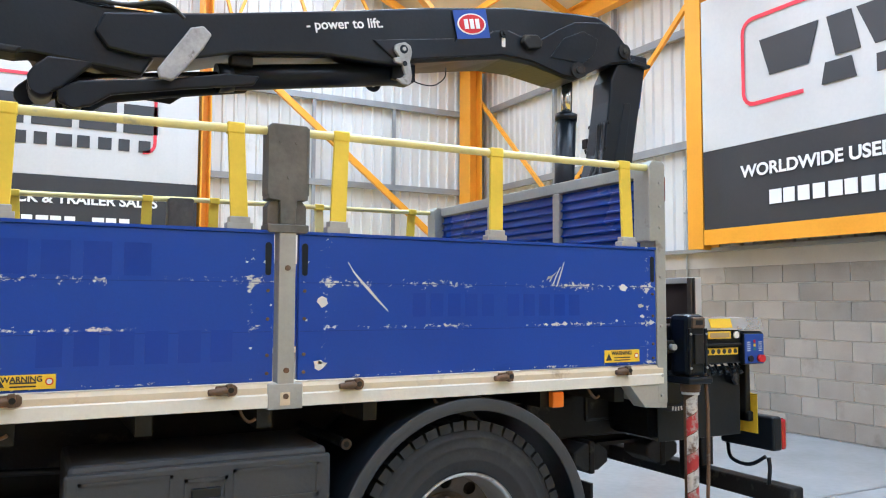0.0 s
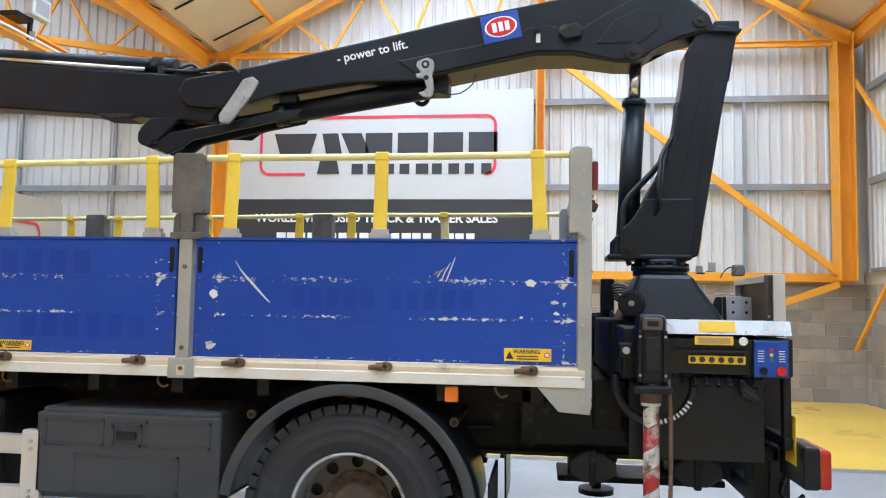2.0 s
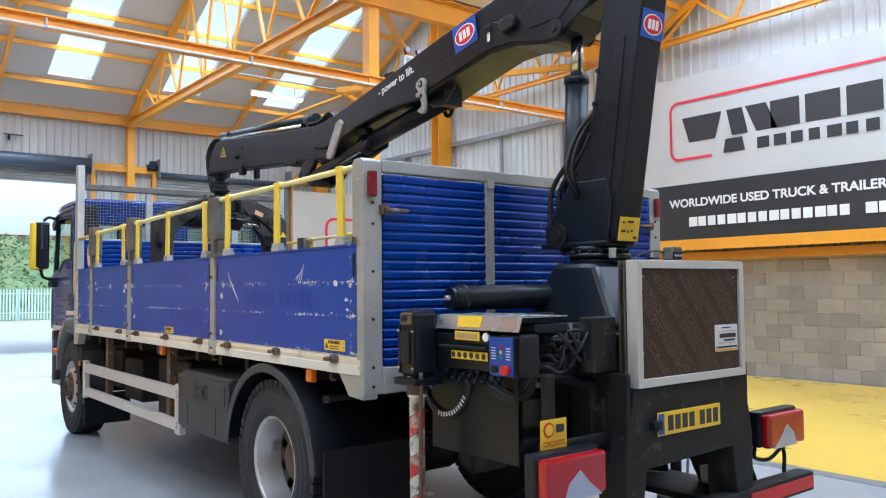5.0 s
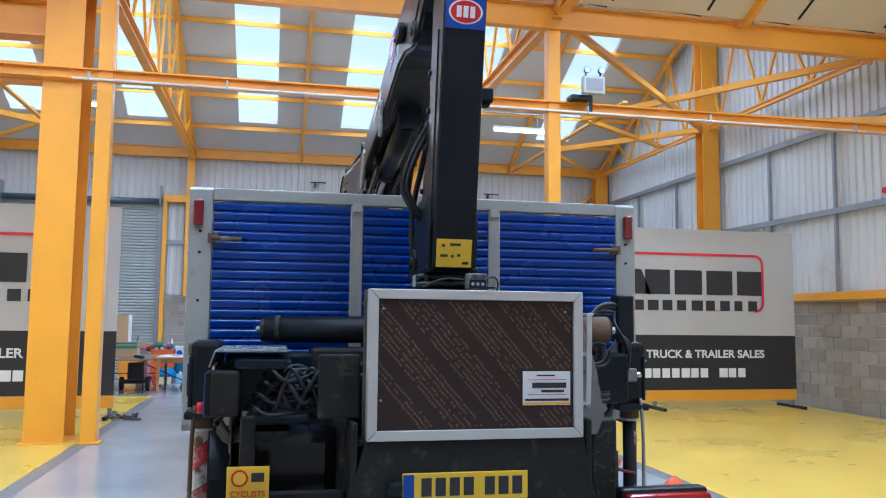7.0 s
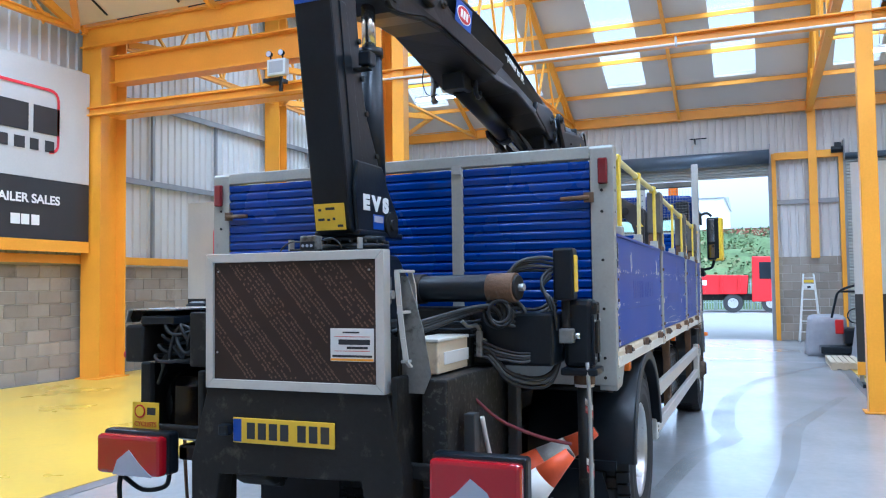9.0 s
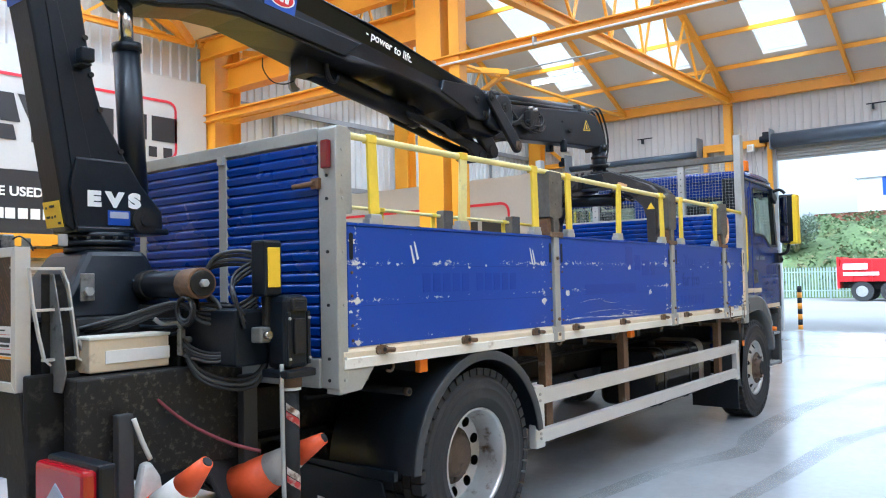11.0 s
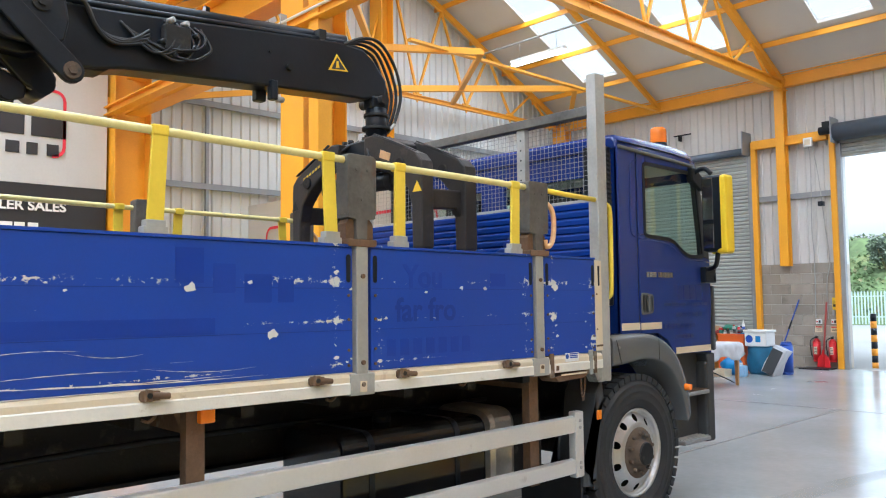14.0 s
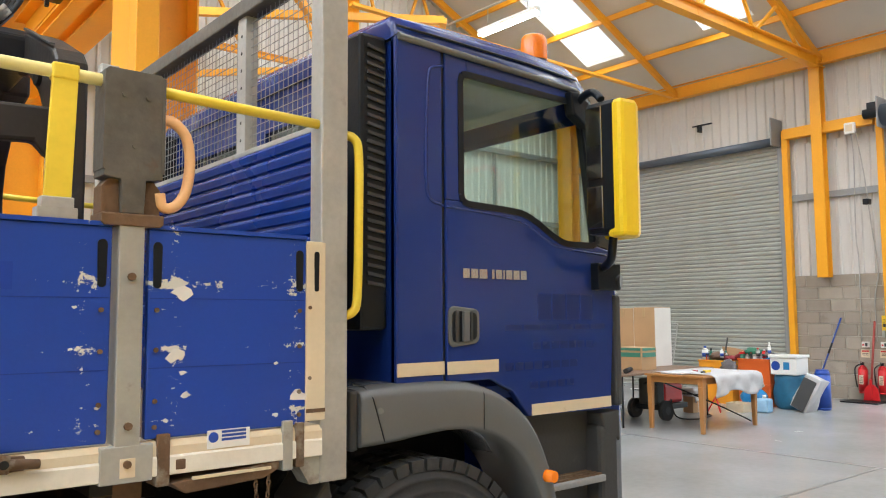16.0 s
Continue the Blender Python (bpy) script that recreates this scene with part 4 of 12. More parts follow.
# ---- the flatbed lorry ----
truck = thing("flatbed_lorry", (3.2, 0.0, 0.0), "blue flatbed lorry with scratched dropside boards and yellow rails", "lorry")
BOARD_LO, BOARD_HI = 1.258, 1.835

for s in (-1, 1):
    prism_pts = [(s * 0.36, 0.70), (s * 0.45, 0.70), (s * 0.45, 0.72), (s * 0.372, 0.72), (s * 0.372, 0.98), (s * 0.45, 0.98), (s * 0.45, 1.0), (s * 0.36, 1.0)]
    part("chassis_rail", prism(bmesh.new(), prism_pts, "x", -0.55, 7.2), BLACK_GRIMY, truck)
for x in (0.2, 1.15, 2.2, 3.4, 4.6, 5.7, 6.3):
    bm = bmesh.new()
    box(bm, x - 0.06, x + 0.06, -0.36, 0.36, 0.74, 0.96)
    part("cross_member", bm, BLACK_GRIMY, truck)
bm = bmesh.new()
box(bm, 0.06, 5.86, -1.19, 1.19, 1.165, 1.205)
part("bed_floor", bm, stuff_of("bed_boards", (0.16, 0.12, 0.085), rough=0.8, var=0.25, scale=4, bump=0.1), truck, "worn timber bed floor")
for i in range(13):
    x = 0.25 + i * 0.45
    bm = bmesh.new()
    box(bm, x - 0.03, x + 0.03, -1.17, 1.17, 1.07, 1.163)
    part("bed_bearer", bm, BLACK_GRIMY, truck)
for s in (-1, 1):
    bm = bmesh.new()
    box(bm, 0.05, 5.83, s * 0.42, s * 0.50, 1.0, 1.07)
    part("subframe_rail", bm, BLACK_GRIMY, truck)
    bm = bmesh.new()
    prism(bm, [(s * 1.15, 1.16), (s * 1.245, 1.16), (s * 1.252, 1.175), (s * 1.252, 1.235), (s * 1.243, 1.252), (s * 1.15, 1.252)], "x", 0.03, 5.84)
    rail = part("bed_side_rail", bm, CREAM, truck, "cream painted alloy rail, grubby")
    bm = prism(bmesh.new(), [(s * 1.252, 1.157), (s * 1.2565, 1.160), (s * 1.2565, 1.205), (s * 1.2535, 1.211), (s * 1.252, 1.211)], "x", 0.032, 5.838)
    part("rail_lip", bm, RAIL_PALE, rail, "paler lower lip")


def latch(parent, x, s):
    """A rusty board fastener: plate, lever and pin."""
    bm = bmesh.new()
    prism(bm, [(x - 0.050, 1.222), (x - 0.040, 1.212), (x + 0.030, 1.214), (x + 0.036, 1.226), (x + 0.030, 1.250), (x - 0.038, 1.254), (x - 0.050, 1.244)], "y", s * 1.25, s * 1.262)
    l = part("latch", bm, RUST, parent, "rusty board fastener", bevel=0.003)
    part("latch_pin", rod(bmesh.new(), (x - 0.030, s * 1.270, 1.236), (x + 0.062, s * 1.276, 1.229), 0.0145, 0.012, n=12), RUST, l, bevel=0.003)
    part("latch_lug", prism(bmesh.new(), [(x - 0.034, 1.214), (x - 0.008, 1.212), (x - 0.004, 1.256), (x - 0.028, 1.260)], "y", s * 1.258, s * 1.284), RUST, l, bevel=0.004)
    part("latch_eye", rod(bmesh.new(), (x - 0.020, s * 1.284, 1.236), (x - 0.020, s * 1.288, 1.236), 0.011, n=10), BLACK_GRIMY, l)


def board(x0, x1, s, latches, end_strip=False):
    bm = bmesh.new()
    box(bm, x0, x1, s * 1.218, s * 1.247, BOARD_LO, BOARD_HI)
    b = part("side_board", bm, BLUE_BOARD, truck, "blue board with chipped paint and scratches", bevel=0.004)
    for i in range(1, 3):
        z = BOARD_LO + (BOARD_HI - BOARD_LO) * i / 3
        bm = bmesh.new()
        box(bm, x0 + 0.005, x1 - 0.005, s * 1.2468, s * 1.2476, z - 0.0015, z + 0.0015)
        part("plank_joint", bm, BLUE_GHOST, b)
    bm = bmesh.new()
    box(bm, x0, x1, s * 1.212, s * 1.2535, BOARD_HI, BOARD_HI + 0.012)
    part("capping", bm, BLUE_BOARD, b)
    for x in (x0 + 0.024, x1 - 0.024):
        bm = bmesh.new()
        pts = [(x + 0.013 * math.cos(t), 1.735 + (0.052 if math.sin(t) >= 0 else -0.052) + 0.013 * math.sin(t)) for t in [i * math.pi / 6 for i in range(12)]]
        prism(bm, pts, "y", s * 1.2475, s * 1.2495)
        part("slot", bm, BLACK, b, "dark slot for the board fastener")
        for z in (1.61, 1.50, 1.36, 1.29):
            bm = bmesh.new()
            rod(bm, (x, s * 1.2475, z), (x, s * 1.2535, z), 0.007, n=8)
            part("rivet", bm, RUST, b)
    for x in latches:
        latch(b, x, s)
    if end_strip:
        bm = bmesh.new()
        box(bm, x1, x1 + 0.070, s * 1.216, s * 1.2505, BOARD_LO + 0.008, BOARD_HI - 0.004)
        e = part("end_strip", bm, CREAM, b, "cream end strip with a fastener slot", bevel=0.003)
        part("slot", prism(bmesh.new(), [(x1 + 0.036 + 0.009 * math.cos(a), 1.735 + (0.055 if math.sin(a) >= 0 else -0.055) + 0.009 * math.sin(a)) for a in [i * math.pi / 6 for i in range(12)]], "y", s * 1.25, s * 1.2525), BLACK, e)
        for z in (1.40, 1.62):
            part("rivet", rod(bmesh.new(), (x1 + 0.012, s * 1.25, z), (x1 + 0.012, s * 1.2545, z), 0.006, n=8), RUST, e)
        part("strip_band", box(bmesh.new(), x1 + 0.001, x1 + 0.069, s * 1.25, s * 1.2518, 1.292, 1.304), RUST, e)
    return b


def chip(parent, pts, s, lift=1.2485):
    bm = bmesh.new()
    prism(bm, pts, "y", s * 1.2472, s * lift)
    part("paint_chip", bm, CONE_WHITE, parent)


rng = random.Random(5)
BOARDS = ((0.070, 1.943, (0.295, 0.985, 1.715)), (2.043, 3.897, (2.23, 2.95, 3.70)), (4.005, 5.187, (4.2, 4.96)), (5.287, 5.782, ()))
for s in (-1, 1):
    for k, (x0, x1, la) in enumerate(BOARDS):
        b = board(x0, x1, s, la, k == 3)
        # knocks along the edges and corners, each with its own outline
        for j in range(12 if k < 2 else 7):
            edge = rng.random()
            cx = rng.uniform(x0 + 0.03, x1 - 0.03) if edge < 0.35 else rng.choice((x0 + 0.1, x1 - 0.1, x0 + 0.02, x1 - 0.02)) + rng.uniform(-0.015, 0.015)
            cz = rng.choice((1.645, 1.465, 1.645)) + rng.uniform(-0.02, 0.02) if edge < 0.35 else rng.uniform(BOARD_LO + 0.03, BOARD_HI - 0.05)
            r = rng.choice((0.006, 0.007, 0.009, 0.012, 0.024))
            n = 9
            pts = [(cx + r * rng.uniform(0.5, 1.3) * math.cos(2 * math.pi * i / n) * 1.2, cz + r * rng.uniform(0.4, 1.1) * math.sin(2 * math.pi * i / n)) for i in range(n)]
            chip(b, pts, s)
        if k == 0 and s > 0:
            arc = [(1.735 - 0.18 * t, 1.73 - 0.20 * t ** 0.8) for t in [i / 8 for i in range(9)]]
            chip(b, [(x, z + 0.012 * (1 - abs(2 * i / 8 - 1)) + 0.003) for i, (x, z) in enumerate(arc)] + [(x, z - 0.003) for x, z in arc[::-1]], s)
            for dx in (0, 0.022, 0.045, 0.062):
                chip(b, [(0.64 + dx, 1.76 - dx * 1.1), (0.645 + dx, 1.757 - dx * 1.1), (0.672 + dx, 1.69), (0.69 + dx * 0.9, 1.64 + dx * 0.5), (0.683 + dx * 0.9, 1.642 + dx * 0.5), (0.664 + dx, 1.69)], s)
            x = 1.44
            for i in range(11):
                if i == 5:
                    x -= 0.05
                    continue
                bm = bmesh.new()
                box(bm, x - 0.062, x, s * 1.247, s * 1.2478, 1.505, 1.605)
                part("faded_bar", bm, FAINT_GHOST, b, "faded darker blue lettering block")
                x -= 0.086
        if k == 0 and s < 0:
            x = 0.62
            for i in range(11):
                if i == 5:
                    x += 0.05
                    continue
                bm = bmesh.new()
                box(bm, x, x + 0.062, s * 1.247, s * 1.2478, 1.505, 1.605)
                part("faded_bar", bm, FAINT_GHOST, b, "faded darker blue lettering block")
                x += 0.086
            for dx, dz in ((0.0, 0.0), (0.03, 0.02), (1.15, 0.01), (1.18, 0.0)):
                chip(b, [(0.52 + dx, 1.75 + dz), (0.53 + dx, 1.75 + dz), (0.56 + dx, 1.66 + dz), (0.545 + dx, 1.655 + dz)], s)
        if k == 1 and s > 0:
            for z0, z1, xa, xb in ((1.66, 1.78, 2.5, 3.3), (1.34, 1.46, 2.2, 2.9)):
                for i in range(6):
                    w = (xb - xa) / 6
                    bm = bmesh.new()
                    box(bm, xa + i * w, xa + (i + 0.7) * w, s * 1.247, s * 1.2478, z0, z1)
                    part("faded_bar", bm, FAINT_GHOST, b)
        if k == 1 and s < 0:
            part("faded_bar", box(bmesh.new(), 2.39, 3.21, s * 1.247, s * 1.2478, 1.455, 1.52), FAINT_GHOST, b, "faded darker blue lettering block")
            for x, w, z0, z1 in ((3.04, 0.12, 1.66, 1.80), (3.20, 0.10, 1.62, 1.74), (3.34, 0.13, 1.58, 1.70), (3.50, 0.08, 1.58, 1.68)):
                part("faded_bar", box(bmesh.new(), x, x + w, s * 1.247, s * 1.2478, z0, z1), FAINT_GHOST, b, "faded darker blue lettering block")
            for x, z, run, rise, thick in ((2.20, 1.300, 1.10, -0.020, 0.007), (2.35, 1.318, 0.55, 0.012, 0.004), (2.55, 1.285, 0.9, -0.012, 0.006), (2.30, 1.395, 0.40, 0.02, 0.003), (2.62, 1.41, 0.30, -0.03, 0.003), (2.9, 1.335, 0.5, -0.03, 0.003), (2.15, 1.285, 0.22, 0.004, 0.012)):
                top = [(x + run * t, z + rise * math.sin(t * 2.4) + thick * math.sin(math.pi * t) * (0.6 + 0.4 * math.sin(t * 37))) for t in [q / 14 for q in range(15)]]
                low = [(x + run * t, z + rise * math.sin(t * 2.4)) for t in [q / 14 for q in range(15)]]
                chip(b, low + top[-2:0:-1], s)
        if k == 2 and s < 0:
            letters("faded_lettering", "far fro", 0.16, pose(4.36, -1.2472, 1.535, 90), BLUE_GHOST, b, "faded darker blue lettering", 0.0006, 0.004)
            letters("faded_lettering", "You", 0.16, pose(4.34, -1.2472, 1.70, 90), FAINT_GHOST, b, "faded darker blue lettering", 0.0006, 0.004)
            part("faded_bar", box(bmesh.new(), 4.83, 4.95, -1.2478, -1.247, 1.66, 1.73), FAINT_GHOST, b)
            for z, n, xa in ((1.355, 7, 4.1),):
                for i in range(n):
                    bm = bmesh.new()
                    box(bm, xa + i * 0.085, xa + i * 0.085 + 0.055, s * 1.247, s * 1.2478, z - 0.035, z + 0.045)
                    part("faded_bar", bm, FAINT_GHOST, b)

# yellow warning labels on the near-side boards
for x0, x1, z0, z1 in ((0.185, 0.405, 1.275, 1.335), (2.80, 3.0, 1.268, 1.318)):
    bm = bmesh.new()
    box(bm, x0, x1, 1.2475, 1.2495, z0, z1)
    lab = part("warning_label", bm, PLATE_YELLOW, truck, "yellow warning label")
    letters("lettering", "WARNING", 0.026, facing((x0 + x1) / 2 + 0.004, 1.2497, z1 - 0.016, (0, 1, 0)), DARK_INK, lab, "", 0.001, 0.0008)
    for i in range(2):
        bm = bmesh.new()
        box(bm, x0 + 0.06, x1 - 0.06, 1.2495, 1.2502, z0 + 0.008 + i * 0.012, z0 + 0.013 + i * 0.012)
        part("small_print", bm, DARK_INK, lab)
    bm = bmesh.new()
    prism(bm, [(x1 - 0.045, z0 + 0.01), (x1 - 0.008, z0 + 0.01), (x1 - 0.026, z0 + 0.045)], "y", 1.2495, 1.2502)
    part("warning_triangle", bm, DARK_INK, lab)
    bm = bmesh.new()
    rod(bm, (x0 + 0.020, 1.2495, (z0 + z1) / 2), (x0 + 0.020, 1.2502, (z0 + z1) / 2), 0.013)
    rl = part("red_roundel", bm, RED, lab)
    part("roundel_field", rod(bmesh.new(), (x0 + 0.020, 1.25, (z0 + z1) / 2), (x0 + 0.020, 1.2507, (z0 + z1) / 2), 0.009), WHITE, rl)


def stanchion(x, s):
    """Socket post between two boards, with a weathered sleeve on top."""
    bm = bmesh.new()
    box(bm, x - 0.034, x + 0.034, s * 1.19, s * 1.258, 1.165, 1.845)
    p = part("post", bm, GREY_ALU, truck, "grey alloy post", bevel=0.004)
    bm = bmesh.new()
    box(bm, x - 0.070, x + 0.070, s * 1.15, s * 1.259, 1.150, 1.25)
    part("post_foot", bm, GALV, p, bevel=0.004)
    part("foot_label", box(bmesh.new(), x - 0.018, x + 0.022, s * 1.2585, s * 1.2615, 1.165, 1.215), CREAM, p)
    # sleeve: broad plate, a narrow tongue below it, rusty sides and foot behind the tongue
    bm = bmesh.new()
    prism(bm, [(x + a, z) for a, z in ((-0.030, 1.872), (0.030, 1.872), (0.034, 1.965), (0.080, 1.972), (0.080, 2.262), (0.070, 2.272), (-0.072, 2.272), (-0.080, 2.264), (-0.080, 1.972), (-0.034, 1.965))], "y", s * 1.165, s * 1.258)
    sl = part("post_sleeve", bm, SLEEVE, p, "weathered steel sleeve, rusty at the foot", bevel=0.003)
    for a in (-1, 1):
        bm = bmesh.new()
        prism(bm, [(x + a * 0.030, 1.872), (x + a * 0.080, 1.872), (x + a * 0.080, 1.945), (x + a * 0.062, 1.968), (x + a * 0.034, 1.968)], "y", s * 1.17, s * 1.238)
        part("sleeve_side", bm, RUST if s < 0 else SLEEVE, sl, "rusty side" if s < 0 else "", bevel=0.003)
        part("sleeve_lip", box(bmesh.new(), x + a * 0.074, x + a * 0.083, s * 1.17, s * 1.26, 1.99, 2.262), SLEEVE, sl)
    bm = bmesh.new()
    prism(bm, [(x - 0.084, 1.846), (x - 0.074, 1.838), (x + 0.074, 1.838), (x + 0.084, 1.846), (x + 0.084, 1.872), (x - 0.084, 1.872)], "y", s * 1.16, s * 1.263)
    part("sleeve_foot", bm, RUST if s < 0 else SLEEVE, sl, bevel=0.004)
    for z, a in ((2.20, -0.03), (2.20, 0.035), (2.06, 0.0)):
        part("sleeve_bolt", rod(bmesh.new(), (x + a, s * 1.257, z), (x + a, s * 1.263, z), 0.008, n=8), SLEEVE, sl)
    for z in (1.3, 1.7, 1.2):
        bm = bmesh.new()
        rod(bm, (x, s * 1.258, z), (x, s * 1.268, z), 0.011, n=8)
        part("bolt", bm, RUST, p)


for s in (-1, 1):
    for x in (1.993, 3.947, 5.237):
        stanchion(x, s)
    # rear corner post with its wedge foot
    bm = bmesh.new()
    box(bm, 0.0, 0.066, s * 1.13, s * 1.25, 1.06, 1.89)
    prism(bm, [(0.0, 1.88), (0.106, 1.88), (0.106, 2.27), (0.085, 2.295), (0.02, 2.295), (0.0, 2.28)], "y", s * 1.13, s * 1.25)
    p = part("corner_post", bm, GREY_ALU, truck, "pale grey alloy corner post", bevel=0.006)
    bm = bmesh.new()
    prism(bm, [(0.005, 1.035), (0.15, 1.045), (0.25, 1.158), (0.005, 1.158)], "y", s * 1.16, s * 1.249)
    part("post_wedge", bm, GREY_ALU, p, bevel=0.004)
    for z in (1.1, 1.2, 1.45, 1.7, 1.95, 2.06, 2.18):
        bm = bmesh.new()
        rod(bm, (0.04, s * 1.25, z), (0.04, s * 1.257, z), 0.008, n=8)
        part("bolt", bm, GALV, p)
        part("bolt", rod(bmesh.new(), (0.0, s * 1.19, z), (-0.006, s * 1.19, z), 0.008, n=8), BLACK_GRIMY, p)
    bm = bmesh.new()
    box(bm, -0.03, 0.0, s * 1.175, s * 1.225, 2.09, 2.225)
    part("marker_lamp", bm, DARK_RED, p, "small red marker lamp", bevel=0.008)
    bm = bmesh.new()
    rod(bm, (-0.025, s * 1.13, 2.025), (-0.025, s * 0.98, 2.02), 0.012, n=10)
    box(bm, -0.02, 0.01, s * 1.10, s * 1.15, 2.0, 2.05)
    part("pin_handle", bm, RUST, p)

# ribbed blue panels: narrow slats with a rounded upper lip
RIB = 0.0512


def ribbed(y0, y1, z0, z1, x):
    """A panel across the bed, ribbed towards -x and flatly ribbed on its back."""
    bm = bmesh.new()
    prof = []
    z = z0
    while z < z1 - 0.02:
        prof += [(x + 0.013, z), (x + 0.001, z + 0.005), (x - 0.004, z + 0.030), (x - 0.003, z + 0.037), (x + 0.001, z + 0.0415), (x + 0.007, z + 0.0435), (x + 0.013, z + 0.0435)]
        z += RIB
    for dx, flip in ((0.0, False), (0.030, True)):
        a, b = ([bm.verts.new((px + dx, y, pz)) for px, pz in prof] for y in (y0, y1))
        for i in range(len(prof) - 1):
            q = (a[i], b[i], b[i + 1], a[i + 1])
            bm.faces.new(q[::-1] if flip else q)
    return part("ribbed_panel", bm, BLUE_RIB, truck, "blue ribbed alloy panel")


for y0, y1 in ((-1.125, -0.43), (-0.362, 0.342), (0.41, 1.125)):
    ribbed(y0, y1, 1.20, 2.225, 0.0)
for y in (-0.396, 0.376):
    bm = bmesh.new()
    box(bm, -0.008, 0.055, y - 0.034, y + 0.034, 1.15, 2.225)
    p = part("tailboard_post", bm, GREY_ALU, truck, bevel=0.006)
    bm = bmesh.new()
    box(bm, -0.022, -0.006, y - 0.025, y + 0.025, 2.19, 2.235)
    part("post_clip", bm, GALV, p)
bm = bmesh.new()
box(bm, -0.006, 0.05, -1.13, 1.13, 2.226, 2.292)
part("tailboard_top_rail", bm, GREY_ALU, truck, bevel=0.006)
bm = bmesh.new()
box(bm, -0.01, 0.09, -1.13, 1.13, 1.06, 1.198)
part("rear_sill", bm, GREY_ALU, truck, bevel=0.006)

# headboard: blue ribs below, mesh above
for s in (-1, 1):
    bm = bmesh.new()
    box(bm, 5.835, 5.935, s * 1.175, s * 1.25, 1.03, 3.0)
    p = part("headboard_post", bm, GALV, truck, "tall grey steel post", bevel=0.006)
    bm = bmesh.new()
    prism(bm, [(5.72, 1.16), (5.835, 1.16), (5.835, 1.03), (5.80, 1.03)], "y", s * 1.17, s * 1.245)
    part("post_wedge", bm, GREY_ALU, p)
ribbed(-1.17, 1.17, 1.21, 2.19, 5.856)
bm = bmesh.new()
prism(bm, [(5.845, 2.735), (5.925, 2.735), (5.925, 2.80), (5.845, 2.80)], "y", -1.175, 1.175)
part("headboard_top_rail", bm, SLEEVE, truck, "dull grey steel rail", bevel=0.006)
for y in (-0.59, 0.46):
    bm = bmesh.new()
    prism(bm, [(5.86, y - 0.036), (5.91, y - 0.036), (5.91, y - 0.028), (5.868, y - 0.028), (5.868, y + 0.028), (5.91, y + 0.028), (5.91, y + 0.036), (5.86, y + 0.036)], "z", 2.16, 2.738)
    up = part("headboard_upright", bm, GALV, truck, "galvanised channel", bevel=0.002)
    for k in range(7):
        part("upright_hole", rod(bmesh.new(), (5.8595, y, 2.24 + k * 0.07), (5.8615, y, 2.24 + k * 0.07), 0.007, n=8), BLACK_GRIMY, up)
part("headboard_foot_rail", box(bmesh.new(), 5.855, 5.915, -1.172, 1.172, 2.172, 2.192), GALV, truck, bevel=0.003)
WIRE = stuff_of("galvanised_wire", (0.34, 0.35, 0.35), rough=0.5, metal=0.5, var=0.15)
bm = bmesh.new()
n = 66
for i in range(1, n):
    y = -1.175 + 2.35 * i / n
    box(bm, 5.884, 5.8862, y - 0.0011, y + 0.0011, 2.19, 2.74)
for i in range(1, 17):
    z = 2.19 + 0.55 * i / 17
    box(bm, 5.8818, 5.884, -1.175, 1.175, z - 0.0011, z + 0.0011)
tagged(part("headboard_mesh", bm, WIRE, truck, "grey welded wire mesh"), kind="stuff")

